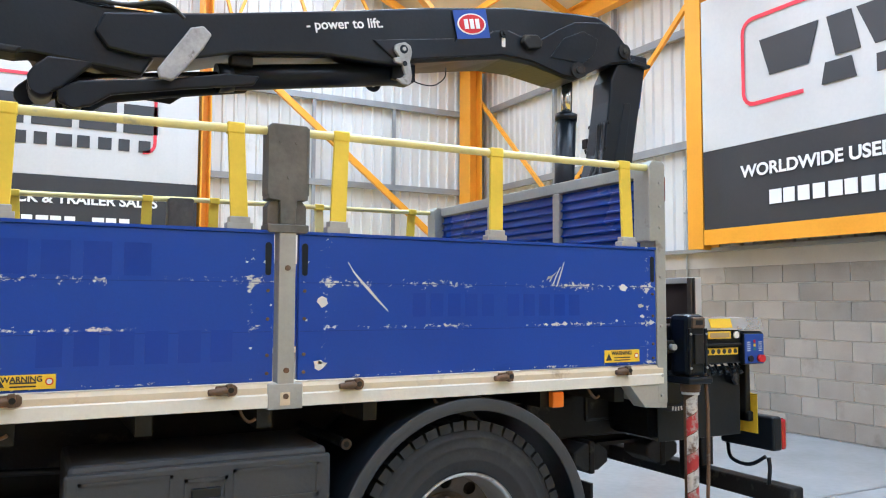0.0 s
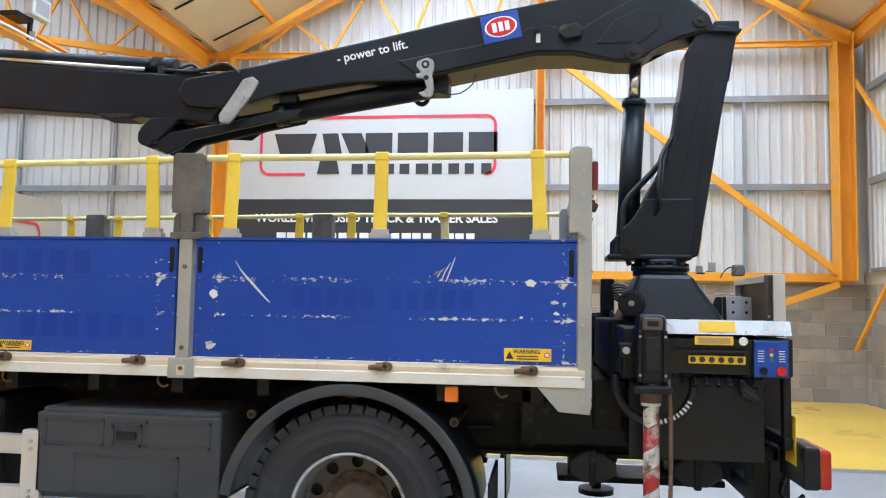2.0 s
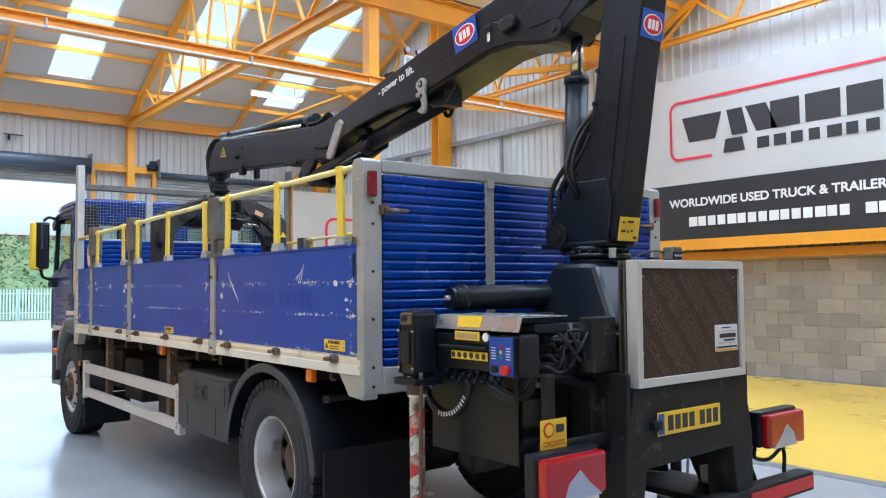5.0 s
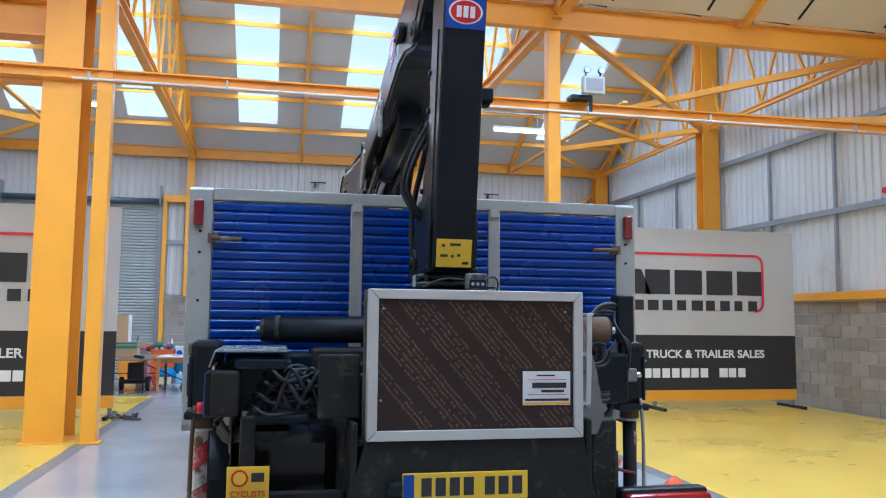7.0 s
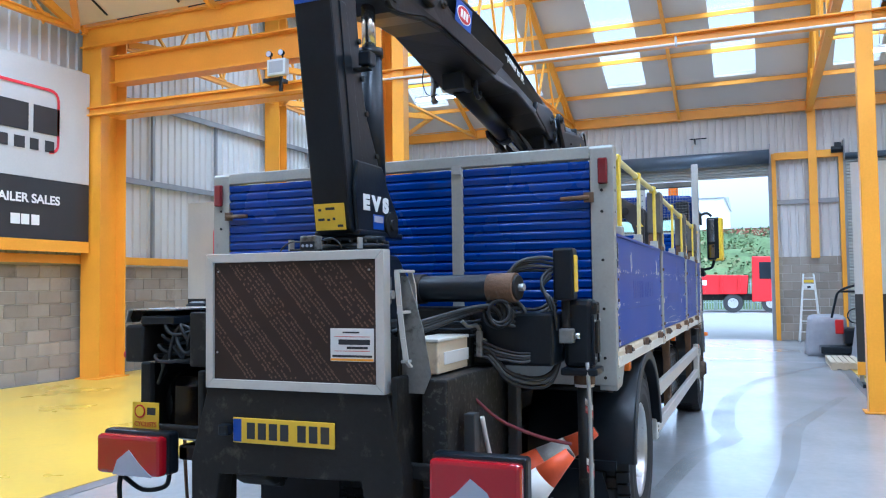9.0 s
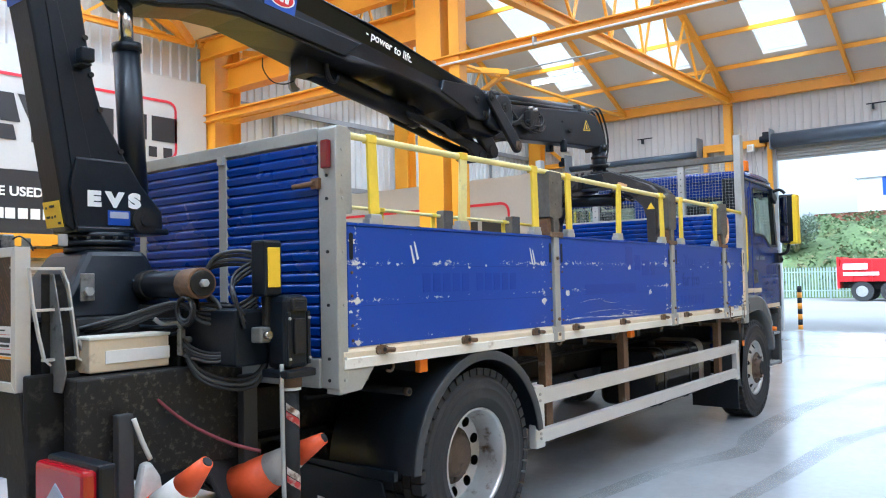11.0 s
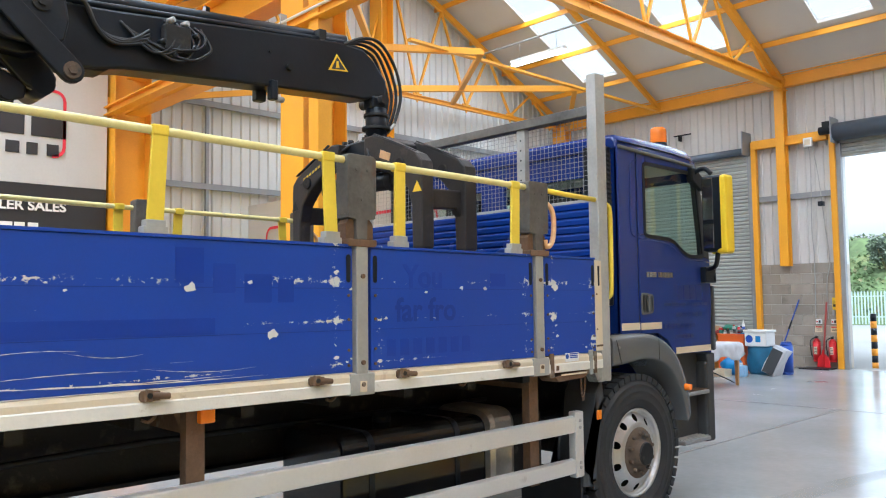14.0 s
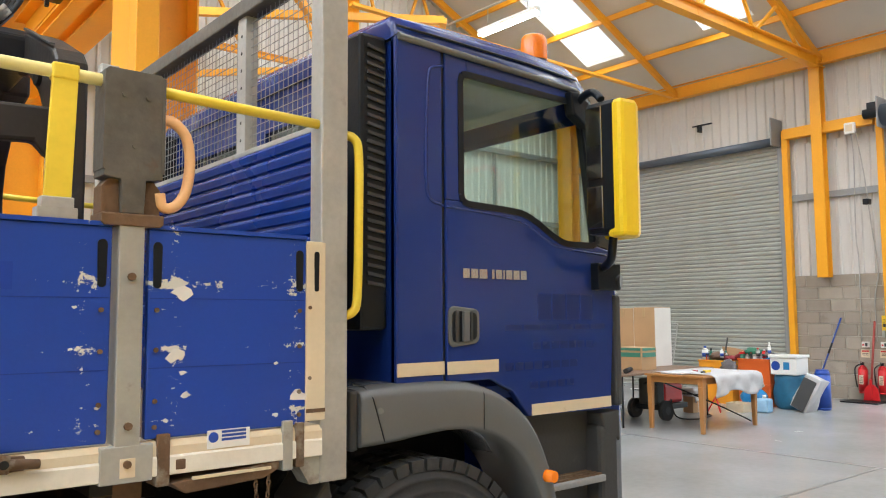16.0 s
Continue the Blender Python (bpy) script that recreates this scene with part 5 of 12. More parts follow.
# yellow rails on stakes along both sides
STAKES = (0.257, 1.012, 1.765, 2.2, 2.98, 3.77, 4.2, 5.06)
for s in (-1, 1):
    pts = [(0.1, 2.258), (0.9, 2.252), (1.9, 2.25), (2.3, 2.238), (3.1, 2.226), (3.95, 2.214), (4.6, 2.208), (5.25, 2.20)]
    bm = bmesh.new()
    tube(bm, smooth_path([(x, s * 1.222, z) for x, z in pts], 4), 0.0175, 10)
    part("guard_rail", bm, YELLOW_PALE, truck, "worn pale yellow tube")
    bm = bmesh.new()
    tube(bm, [(5.25, s * 1.222, 2.20), (5.55, s * 1.222, 2.188), (5.84, s * 1.222, 2.18)], 0.016, 10)
    part("guard_rail", bm, YELLOW, truck)
    for k, x in enumerate(STAKES):
        top = np.interp(x, [p[0] for p in pts], [p[1] for p in pts])
        lean = 0.02 * math.sin(k * 2.3 + s)
        bm = bmesh.new()
        prism(bm, [(x - 0.034 - lean, 1.87), (x + 0.034 - lean, 1.87), (x + 0.032, top + 0.005), (x - 0.032, top + 0.005)], "y", s * 1.226, s * 1.242)
        st = part("stake", bm, YELLOW_PALE if (s < 0 and k == 1) else YELLOW, truck, "worn pale yellow stake" if (s < 0 and k == 1) else "yellow flat steel stake", bevel=0.003)
        bm = bmesh.new()
        box(bm, x - 0.034, x + 0.034, s * 1.203, s * 1.246, top - 0.022, top + 0.022)
        part("rail_clamp", bm, YELLOW, st, bevel=0.006)
        bm = bmesh.new()
        box(bm, x - 0.05 - lean, x + 0.05 - lean, s * 1.20, s * 1.25, 1.845, 1.872)
        box(bm, x - 0.04 - lean, x + 0.04 - lean, s * 1.205, s * 1.25, 1.868, 1.895)
        part("stake_socket", bm, GALV, st, bevel=0.003)
    bm = bmesh.new()
    tube(bm, smooth_path([(5.305, s * 1.235, 2.105), (5.345, s * 1.235, 2.112), (5.388, s * 1.235, 2.075), (5.402, s * 1.235, 2.0), (5.392, s * 1.235, 1.915), (5.362, s * 1.235, 1.868), (5.325, s * 1.235, 1.862), (5.316, s * 1.235, 1.90)], 4), 0.0155, 10)
    part("hand_loop", bm, stuff_of("faded_orange", (0.78, 0.46, 0.22), rough=0.5), truck, "faded orange hand loop")

# fittings under the front of the off-side rail
for x0, x1, z0, z1, mat in ((5.318, 5.355, 1.09, 1.232, RUST), (5.37, 5.40, 1.13, 1.16, RUST), (5.70, 5.735, 1.085, 1.235, GREY_ALU), (5.745, 5.775, 1.09, 1.225, RUST)):
    part("rail_bracket", box(bmesh.new(), x0, x1, -1.258, -1.17, z0, z1), mat, truck, "rusty rail bracket", 0.004)
part("bracket_shelf", prism(bmesh.new(), [(5.36, 1.095), (5.69, 1.118), (5.69, 1.095), (5.64, 1.072), (5.40, 1.062)], "y", -1.255, -1.12), RUST, truck, "rusty folded shelf", 0.004)
part("bracket_shelf", box(bmesh.new(), 5.42, 5.66, -1.262, -1.25, 1.098, 1.106), CREAM, truck)
lab = part("rail_label", box(bmesh.new(), 5.462, 5.592, -1.2545, -1.2515, 1.176, 1.228), WHITE, truck, "white label with a blue pictogram")
part("label_print", rod(bmesh.new(), (5.48, -1.2545, 1.208), (5.48, -1.2555, 1.208), 0.015, n=16), BLUE_SIGN, lab)
for k in range(3):
    part("label_print", box(bmesh.new(), 5.505, 5.58, -1.2555, -1.2545, 1.196 + k * 0.011, 1.203 + k * 0.011), BLUE_SIGN, lab)
for x in (5.618, 5.66):
    for k in range(8):
        # a short run of chain, each link turned a quarter
        c = Vector((x + (5.639 - x) * (k / 8) ** 2, -1.245, 1.075 - 0.0185 * k))
        d = Vector((0.005, 0, 0)) if k % 2 else Vector((0, 0.005, 0))
        bm = bmesh.new()
        tube(bm, [c + d * math.cos(a) + Vector((0, 0, 0.013 * math.sin(a))) for a in [i * math.pi / 4 for i in range(9)]], 0.0025, 5)
        part("chain_link", bm, RUST, truck)


def sag(ob):
    """The off side of the bed hangs a little lower, most of all towards the cab."""
    for v in ob.data.vertices:
        drop = 0.009 + 0.0055 * v.co.x
        v.co.z -= drop * (min(1.0, max(0.0, (2.05 - v.co.z) / 0.2)) if ob.name.startswith(("stake", "rail_clamp")) else 1.0)
    for c in ob.children:
        sag(c)


for ob in truck.children:
    if ob.name.split(".")[0] in ("side_board", "post", "stake", "bed_side_rail") and ob.data.vertices[0].co.y < -1.0:
        sag(ob)



# ---- wheels ----
def wheel(x, z, y_out, s, dual, front):
    """Tyre with tread blocks and a steel rim; s is the outer side."""
    wdt = 0.285
    w = part("wheel", lathe(bmesh.new(), [(0.10, s * (y_out - 0.20)), (0.16, s * (y_out - 0.20))], x, z, 24), BLACK_GRIMY, truck, "black tyre on a silver steel rim")
    bm = bmesh.new()
    for off in ((0.0, 0.32) if dual else (0.0,)):
        yo, yi = y_out - off, y_out - off - wdt
        prof = [(0.285, yo - 0.03), (0.30, yo - 0.005), (0.345, yo + 0.005), (0.350, yo + 0.0085), (0.356, yo + 0.005), (0.40, yo + 0.006), (0.405, yo + 0.0095), (0.411, yo + 0.0055), (0.445, yo + 0.002), (0.449, yo + 0.006), (0.455, yo - 0.001), (0.475, yo - 0.012), (0.497, yo - 0.03), (0.503, yo - 0.05),
                (0.505, (yo + yi) / 2), (0.503, yi + 0.05), (0.497, yi + 0.03), (0.475, yi + 0.012), (0.40, yi), (0.285, yi + 0.03)]
        lathe(bm, [(r, s * y) for r, y in prof], x, z, 72)
    part("tyre", bm, RUBBER, w)
    bm = bmesh.new()
    for off in ((0.0, 0.32) if dual else (0.0,)):
        yo, yi = y_out - off, y_out - off - wdt
        # tread blocks
        for k in range(46):
            a = 2 * math.pi * k / 46
            for y0, y1, da in ((yo - 0.075, yo - 0.006, 0.0), (yi + 0.006, yi + 0.075, 0.0), (yo - 0.135, yo - 0.085, 0.06), (yo - 0.195, yo - 0.145, 0.0)):
                hw = 0.054
                c = []
                for r in (0.478, 0.520):
                    for aa in (a + da - hw, a + da + hw):
                        for y in (y0, y1):
                            c.append(bm.verts.new((x + r * math.cos(aa), s * y, z + r * math.sin(aa))))
                for q in ((0, 1, 3, 2), (4, 6, 7, 5), (0, 4, 5, 1), (2, 3, 7, 6), (0, 2, 6, 4), (1, 5, 7, 3)):
                    bm.faces.new([c[i] for i in q])
    tagged(part("tread", bm, RUBBER, w), kind="stuff")
    bm = bmesh.new()
    if front:
        rim = [(0.287, y_out - 0.03), (0.293, y_out - 0.012), (0.282, y_out - 0.008), (0.272, y_out - 0.03), (0.264, y_out - 0.06), (0.256, y_out - 0.045), (0.198, y_out - 0.006), (0.175, y_out), (0.10, y_out + 0.004)]
        lo, hr = 5, 0.024
    else:
        rim = [(0.287, y_out - 0.03), (0.293, y_out - 0.012), (0.282, y_out - 0.008), (0.272, y_out - 0.03), (0.264, y_out - 0.12), (0.250, y_out - 0.185), (0.180, y_out - 0.198), (0.165, y_out - 0.204), (0.09, y_out - 0.206)]
        lo, hr = 5, 0.031
    lathe(bm, [(r, s * y) for r, y in rim[:lo + 1]], x, z, 60)
    part("rim", bm, RIM, w, "scuffed silver steel rim")
    bm = bmesh.new()
    lathe(bm, [(r, s * y) for r, y in rim[lo + 1:]], x, z, 60)
    (r1, ya), (r0, yb) = rim[lo], rim[lo + 1]
    # band with ten round hand holes
    for k in range(10):
        mid = 2 * math.pi * (k + 0.5) / 10
        edge, hole = [], []
        for i in range(24):
            q = 2 * math.pi * i / 24
            c, d = math.cos(q), math.sin(q)
            big = max(abs(c), abs(d))
            for store, (du, dr) in ((edge, (math.pi / 10 * c / big, (r1 - r0) / 2 * d / big)), (hole, (hr * c / ((r0 + r1) / 2), hr * d))):
                r = (r0 + r1) / 2 + dr
                y = yb + (ya - yb) * (r - r0) / (r1 - r0)
                store.append(bm.verts.new((x + r * math.cos(mid + du), s * y, z + r * math.sin(mid + du))))
        for i in range(24):
            bm.faces.new((edge[i], edge[(i + 1) % 24], hole[(i + 1) % 24], hole[i])).smooth = True
    bmesh.ops.remove_doubles(bm, verts=bm.verts, dist=0.0004)
    # the near-side rear disc is a darker brown than the others
    part("wheel_disc", bm, RIM_DISC if dual and s > 0 else RIM, w, "steel wheel disc with ten hand holes")
    # dark cylinder added behind the disc so its hand holes look shaded
    bm = bmesh.new()
    rod(bm, (x, s * (y_out - 0.28), z), (x, s * (y_out - (0.10 if front else 0.235)), z), 0.262, n=32)
    part("brake_drum", bm, BLACK_GRIMY, w)
    hub = bmesh.new()
    if front:
        lathe(hub, [(0.168, s * (y_out + 0.001)), (0.16, s * (y_out + 0.008)), (0.09, s * (y_out + 0.012)), (0.085, s * (y_out + 0.05)), (0.06, s * (y_out + 0.06)), (0.0, s * (y_out + 0.062))], x, z, 30)
        ring, ra, yb, ye = 0.128, 0.013, y_out + 0.0, y_out + 0.035
    else:
        lathe(hub, [(0.168, s * (y_out - 0.203)), (0.165, s * (y_out - 0.188)), (0.128, s * (y_out - 0.185)), (0.122, s * (y_out - 0.15)), (0.095, s * (y_out - 0.135)), (0.06, s * (y_out - 0.133)), (0.05, s * (y_out - 0.125)), (0.0, s * (y_out - 0.125))], x, z, 30)
        ring, ra, yb, ye = 0.142, 0.015, y_out - 0.21, y_out - 0.175
    hub = part("hub", hub, HUB, w, "rusty brown hub")
    if front:
        bm = bmesh.new()
        rod(bm, (x, s * (y_out + 0.04), z), (x, s * (y_out + 0.068), z), 0.082, 0.07, n=20)
        part("hub_cap", bm, BLACK_GRIMY, hub)
    for k in range(10):
        a = 2 * math.pi * (k + 0.5) / 10
        bm = bmesh.new()
        rod(bm, (x + ring * math.cos(a), s * yb, z + ring * math.sin(a)), (x + ring * math.cos(a), s * ye, z + ring * math.sin(a)), ra, n=6)
        part("wheel_nut", bm, HUB, w)


for s in (-1, 1):
    wheel(1.15, 0.52, 1.20, s, True, False)
    wheel(6.31, 0.52, 1.19, s, False, True)
bm = bmesh.new()
rod(bm, (1.15, -0.6, 0.52), (1.15, 0.6, 0.52), 0.09)
rod(bm, (1.15, -0.16, 0.52), (1.15, 0.16, 0.52), 0.22)
part("rear_axle", bm, BLACK_GRIMY, truck)
bm = bmesh.new()
rod(bm, (6.31, -1.0, 0.5), (6.31, 1.0, 0.5), 0.07)
part("front_axle", bm, BLACK_GRIMY, truck)
for s in (-1, 1):
    for x, h in ((1.15, 0.66), (6.31, 0.62)):
        bm = bmesh.new()
        for i in range(4):
            box(bm, x - 0.62 + i * 0.12, x + 0.62 - i * 0.12, s * 0.44, s * 0.52, h + i * 0.022, h + i * 0.022 + 0.018)
        part("leaf_spring", bm, BLACK_GRIMY, truck)

# rear mudguards, mudflaps
FLAP = stuff_of("flap_rubber", (0.007, 0.007, 0.008), rough=0.9, var=0.2, bump=0.03)
for s in (-1, 1):
    bm = bmesh.new()
    lathe(bm, [(0.595, s * 1.245), (0.625, s * 1.245), (0.632, s * 1.235), (0.632, s * 0.62), (0.60, s * 0.62), (0.595, s * 1.245)], 1.15, 0.512, 40, radians(8), radians(176))
    g = part("mudguard", bm, BLACK, truck, "black plastic mudguard with a dull lip")
    bm = bmesh.new()
    lathe(bm, [(0.578, s * 1.244), (0.578, s * 1.25), (0.583, s * 1.253), (0.628, s * 1.253), (0.633, s * 1.25), (0.633, s * 1.244)], 1.15, 0.512, 40, radians(8), radians(176))
    part("mudguard_lip", bm, PLASTIC, g)
    for px, pz in ((1.68, 0.966), (0.651, 0.961)):
        # pipe ends of the guard's carriers, open towards the side
        g2 = part("guard_carrier", rod(bmesh.new(), (px, s * 0.5, pz), (px, s * 1.09, pz), 0.021, n=14), BLACK_GRIMY, g)
        part("carrier_end", rod(bmesh.new(), (px, s * 1.085, pz), (px, s * 1.11, pz), 0.023, n=14), HUB, g2)
        part("carrier_bore", rod(bmesh.new(), (px, s * 1.10, pz), (px, s * 1.1115, pz), 0.013, n=12), BLACK, g2)
    if s > 0:
        box(bm := bmesh.new(), 0.46, 0.475, 0.62, 1.22, 0.16, 0.70)
        part("mudflap", bm, FLAP, truck, "black rubber mudflap")
    else:
        f = part("mudflap", prism(bmesh.new(), [(-0.36, 0.555), (-1.07, 0.515), (-1.165, 0.19), (-0.45, 0.205)], "x", 0.46, 0.472), BLACK, truck, "black rubber mudflap with pale lettering blocks, hanging askew", 0.004)
        part("flap_bar", box(bmesh.new(), 0.472, 0.50, -1.15, -0.36, 0.525, 0.575), BLACK, f)
        for i, wd in enumerate((0.055, 0.045, 0.045, 0.045, 0.045)):
            y = -0.60 - i * 0.062
            part("lettering_block", prism(bmesh.new(), [(y, 0.275), (y - wd, 0.272), (y - wd + 0.012, 0.345 if i else 0.375), (y + 0.012, 0.348 if i else 0.378)], "x", 0.4565, 0.46), WHITE_INK, f)
    # marker lamps
    for x in (0.655, 3.2):
        bm = bmesh.new()
        box(bm, x - 0.033, x + 0.033, s * 1.175, s * 1.215, 1.07, 1.145)
        part("marker_lamp", bm, AMBER, truck, "amber side marker lamp", bevel=0.008)

# near-side tool locker
bm = bmesh.new()
box(bm, 1.80, 2.755, 0.72, 1.20, 0.53, 0.985)
loc = part("tool_locker", bm, PLASTIC, truck, "scuffed black plastic tool locker", bevel=0.02)
bm = bmesh.new()
box(bm, 1.79, 2.765, 1.195, 1.222, 0.555, 0.96)
part("locker_door", bm, PLASTIC, loc, bevel=0.012)
for x0, x1, z0, z1, dep in ((2.2, 2.36, 0.80, 0.91, 1.228), (2.0, 2.56, 0.57, 0.76, 1.226), (1.84, 2.18, 0.80, 0.93, 1.226), (2.40, 2.72, 0.80, 0.93, 1.226)):
    bm = bmesh.new()
    for a, b, c, d in ((x0, x1, z0, z0 + 0.012), (x0, x1, z1 - 0.012, z1), (x0, x0 + 0.012, z0, z1), (x1 - 0.012, x1, z0, z1)):
        box(bm, a, b, 1.22, dep, c, d)
    part("moulding", bm, PLASTIC, loc)
bm = bmesh.new()
box(bm, 2.225, 2.335, 1.221, 1.236, 0.835, 0.875)
part("locker_catch", bm, BLACK, loc, bevel=0.006)

# side guards
for s, x0, x1 in ((1, 2.79, 5.62), (-1, 1.79, 5.63)):
    for z0, z1 in ((0.735, 0.84), (0.49, 0.585)):
        bm = bmesh.new()
        prism(bm, [(s * 1.175, z0), (s * 1.215, z0 + 0.006), (s * 1.215, z1 - 0.006), (s * 1.175, z1)], "x", x0, x1)
        part("side_guard_rail", bm, ALLOY, truck, "bare alloy side guard rail", bevel=0.006)
    for x, w in ((x0, 0.055), (x1, 0.04)):
        bm = bmesh.new()
        box(bm, x - w, x + w, s * 1.165, s * 1.222, 0.47, 0.865)
        e = part("side_guard_end", bm, ALLOY, truck, bevel=0.008)
        for z in (0.53, 0.56, 0.77, 0.81):
            bm = bmesh.new()
            rod(bm, (x, s * 1.222, z), (x, s * 1.228, z), 0.01, n=8)
            part("bolt", bm, GALV, e)
    for x in ((3.15, 4.95) if s > 0 else (2.0, 3.17, 5.27)):
        bm = bmesh.new()
        box(bm, x - 0.04, x + 0.04, s * 1.11, s * 1.165, 0.47, 1.165)
        box(bm, x - 0.04, x + 0.04, s * 0.48, s * 1.11, 1.03, 1.09)
        part("guard_hanger", bm, RUST, truck, "rusty steel hanger")
        bm = bmesh.new()
        prism(bm, [(x - 0.09, 1.16), (x + 0.02, 1.16), (x + 0.02, 0.92)], "y", s * 1.10, s * 1.108)
        part("hanger_gusset", bm, RUST, truck)

# tanks and boxes below the bed
GLOSS_BLACK = stuff_of("gloss_black_tank", (0.010, 0.010, 0.011), rough=0.16, var=0.3, scale=6, bump=0.01, dirt=(0.016, 0.015, 0.014), dirt_amount=0.34, dirt_scale=5)
sec = []
for cy, cz, a0 in ((-0.985, 0.82, 90), (-0.985, 0.48, 180), (-0.60, 0.48, 270), (-0.60, 0.82, 0)):
    sec += [(cy + 0.08 * math.cos(radians(a0 + k * 15)), cz + 0.08 * math.sin(radians(a0 + k * 15))) for k in range(7)]
ft = part("fuel_tank", prism(bmesh.new(), sec, "x", 3.97, 4.97), GLOSS_BLACK, truck, "glossy black fuel tank with rounded edges", 0.02)
for x in (4.13, 4.72):
    part("tank_strap", prism(bmesh.new(), [(-0.795 + (y + 0.795) * 1.015, 0.672 + (z - 0.672) * 1.015) for y, z in sec], "x", x, x + 0.035), BLACK, ft)
part("filler_cap", rod(bmesh.new(), (4.42, -0.80, 0.895), (4.42, -0.81, 0.94), 0.05, n=20), BLACK, ft, "", 0.006)
# silver silencer drum between the tank and the hanger
SILENCER = stuff_of("silencer_alloy", (0.62, 0.58, 0.50), rough=0.35, metal=0.7, var=0.2, scale=5, bump=0.02, dirt=(0.30, 0.25, 0.18), dirt_amount=0.42, dirt_scale=5)
sec = []
for cy, cz, a0 in ((-0.90, 0.81, 90), (-0.90, 0.53, 180), (-0.60, 0.53, 270), (-0.60, 0.81, 0)):
    sec += [(cy + 0.10 * math.cos(radians(a0 + k * 15)), cz + 0.10 * math.sin(radians(a0 + k * 15))) for k in range(7)]
part("silencer", prism(bmesh.new(), sec, "x", 5.07, 5.30), SILENCER, truck, "silver exhaust silencer", 0.045)
for x0, x1, y0, y1, z0, z1 in ((5.3, 5.6, -0.95, -0.5, 0.45, 0.85), (3.1, 3.9, 0.5, 1.0, 0.5, 1.0), (4.2, 4.75, 0.5, 1.05, 0.55, 0.95), (5.0, 5.5, 0.5, 1.0, 0.6, 1.0)):
    bm = bmesh.new()
    box(bm, x0, x1, y0, y1, z0, z1)
    part("equipment_box", bm, BLACK_GRIMY, truck, "grimy black box under the bed", bevel=0.02)
for s in (-1, 1):
    for i in range(7):
        x = 0.45 + i * 0.85
        bm = bmesh.new()
        tube(bm, smooth_path([(x, s * 1.17, 1.15), (x - 0.01, s * 1.19, 1.12), (x - 0.035, s * 1.19, 1.10), (x - 0.06, s * 1.185, 1.11)], 3), 0.007, 6)
        part("rope_hook", bm, RUST, truck)
bm = bmesh.new()
tube(bm, smooth_path([(0.5, 0.44, 0.85), (2.0, 0.47, 0.82), (3.5, 0.48, 0.86), (5.6, 0.46, 0.84)], 6), 0.016, 6)
tube(bm, smooth_path([(0.5, -0.45, 0.9), (2.0, -0.47, 0.86), (3.3, -0.48, 0.9), (5.6, -0.46, 0.88)], 6), 0.016, 6)
part("air_hose", bm, HOSE, truck)
bm = bmesh.new()
rod(bm, (1.4, 0, 0.62), (5.6, 0, 0.7), 0.055)
part("drive_shaft", bm, BLACK_GRIMY, truck)
bm = bmesh.new()
box(bm, 5.66, 5.78, 1.2475, 1.2495, 1.62, 1.78)
part("side_notice", bm, BLUE_SIGN, truck, "small blue notice")

# ---- cab ----
CAB_Y = 1.155
bm = bmesh.new()
box(bm, 6.20, 7.50, -1.12, 1.12, 1.22, 1.27)
cab = part("cab", bm, CAB_BLUE, truck, "dark blue day cab, narrower than the bed")


def arc_line(pts, steps=5):
    """Corner points in the x-z plane joined by a smooth line."""
    return [(p.x, p.z) for p in smooth_path([(a, 0.0, b) for a, b in pts], steps)]


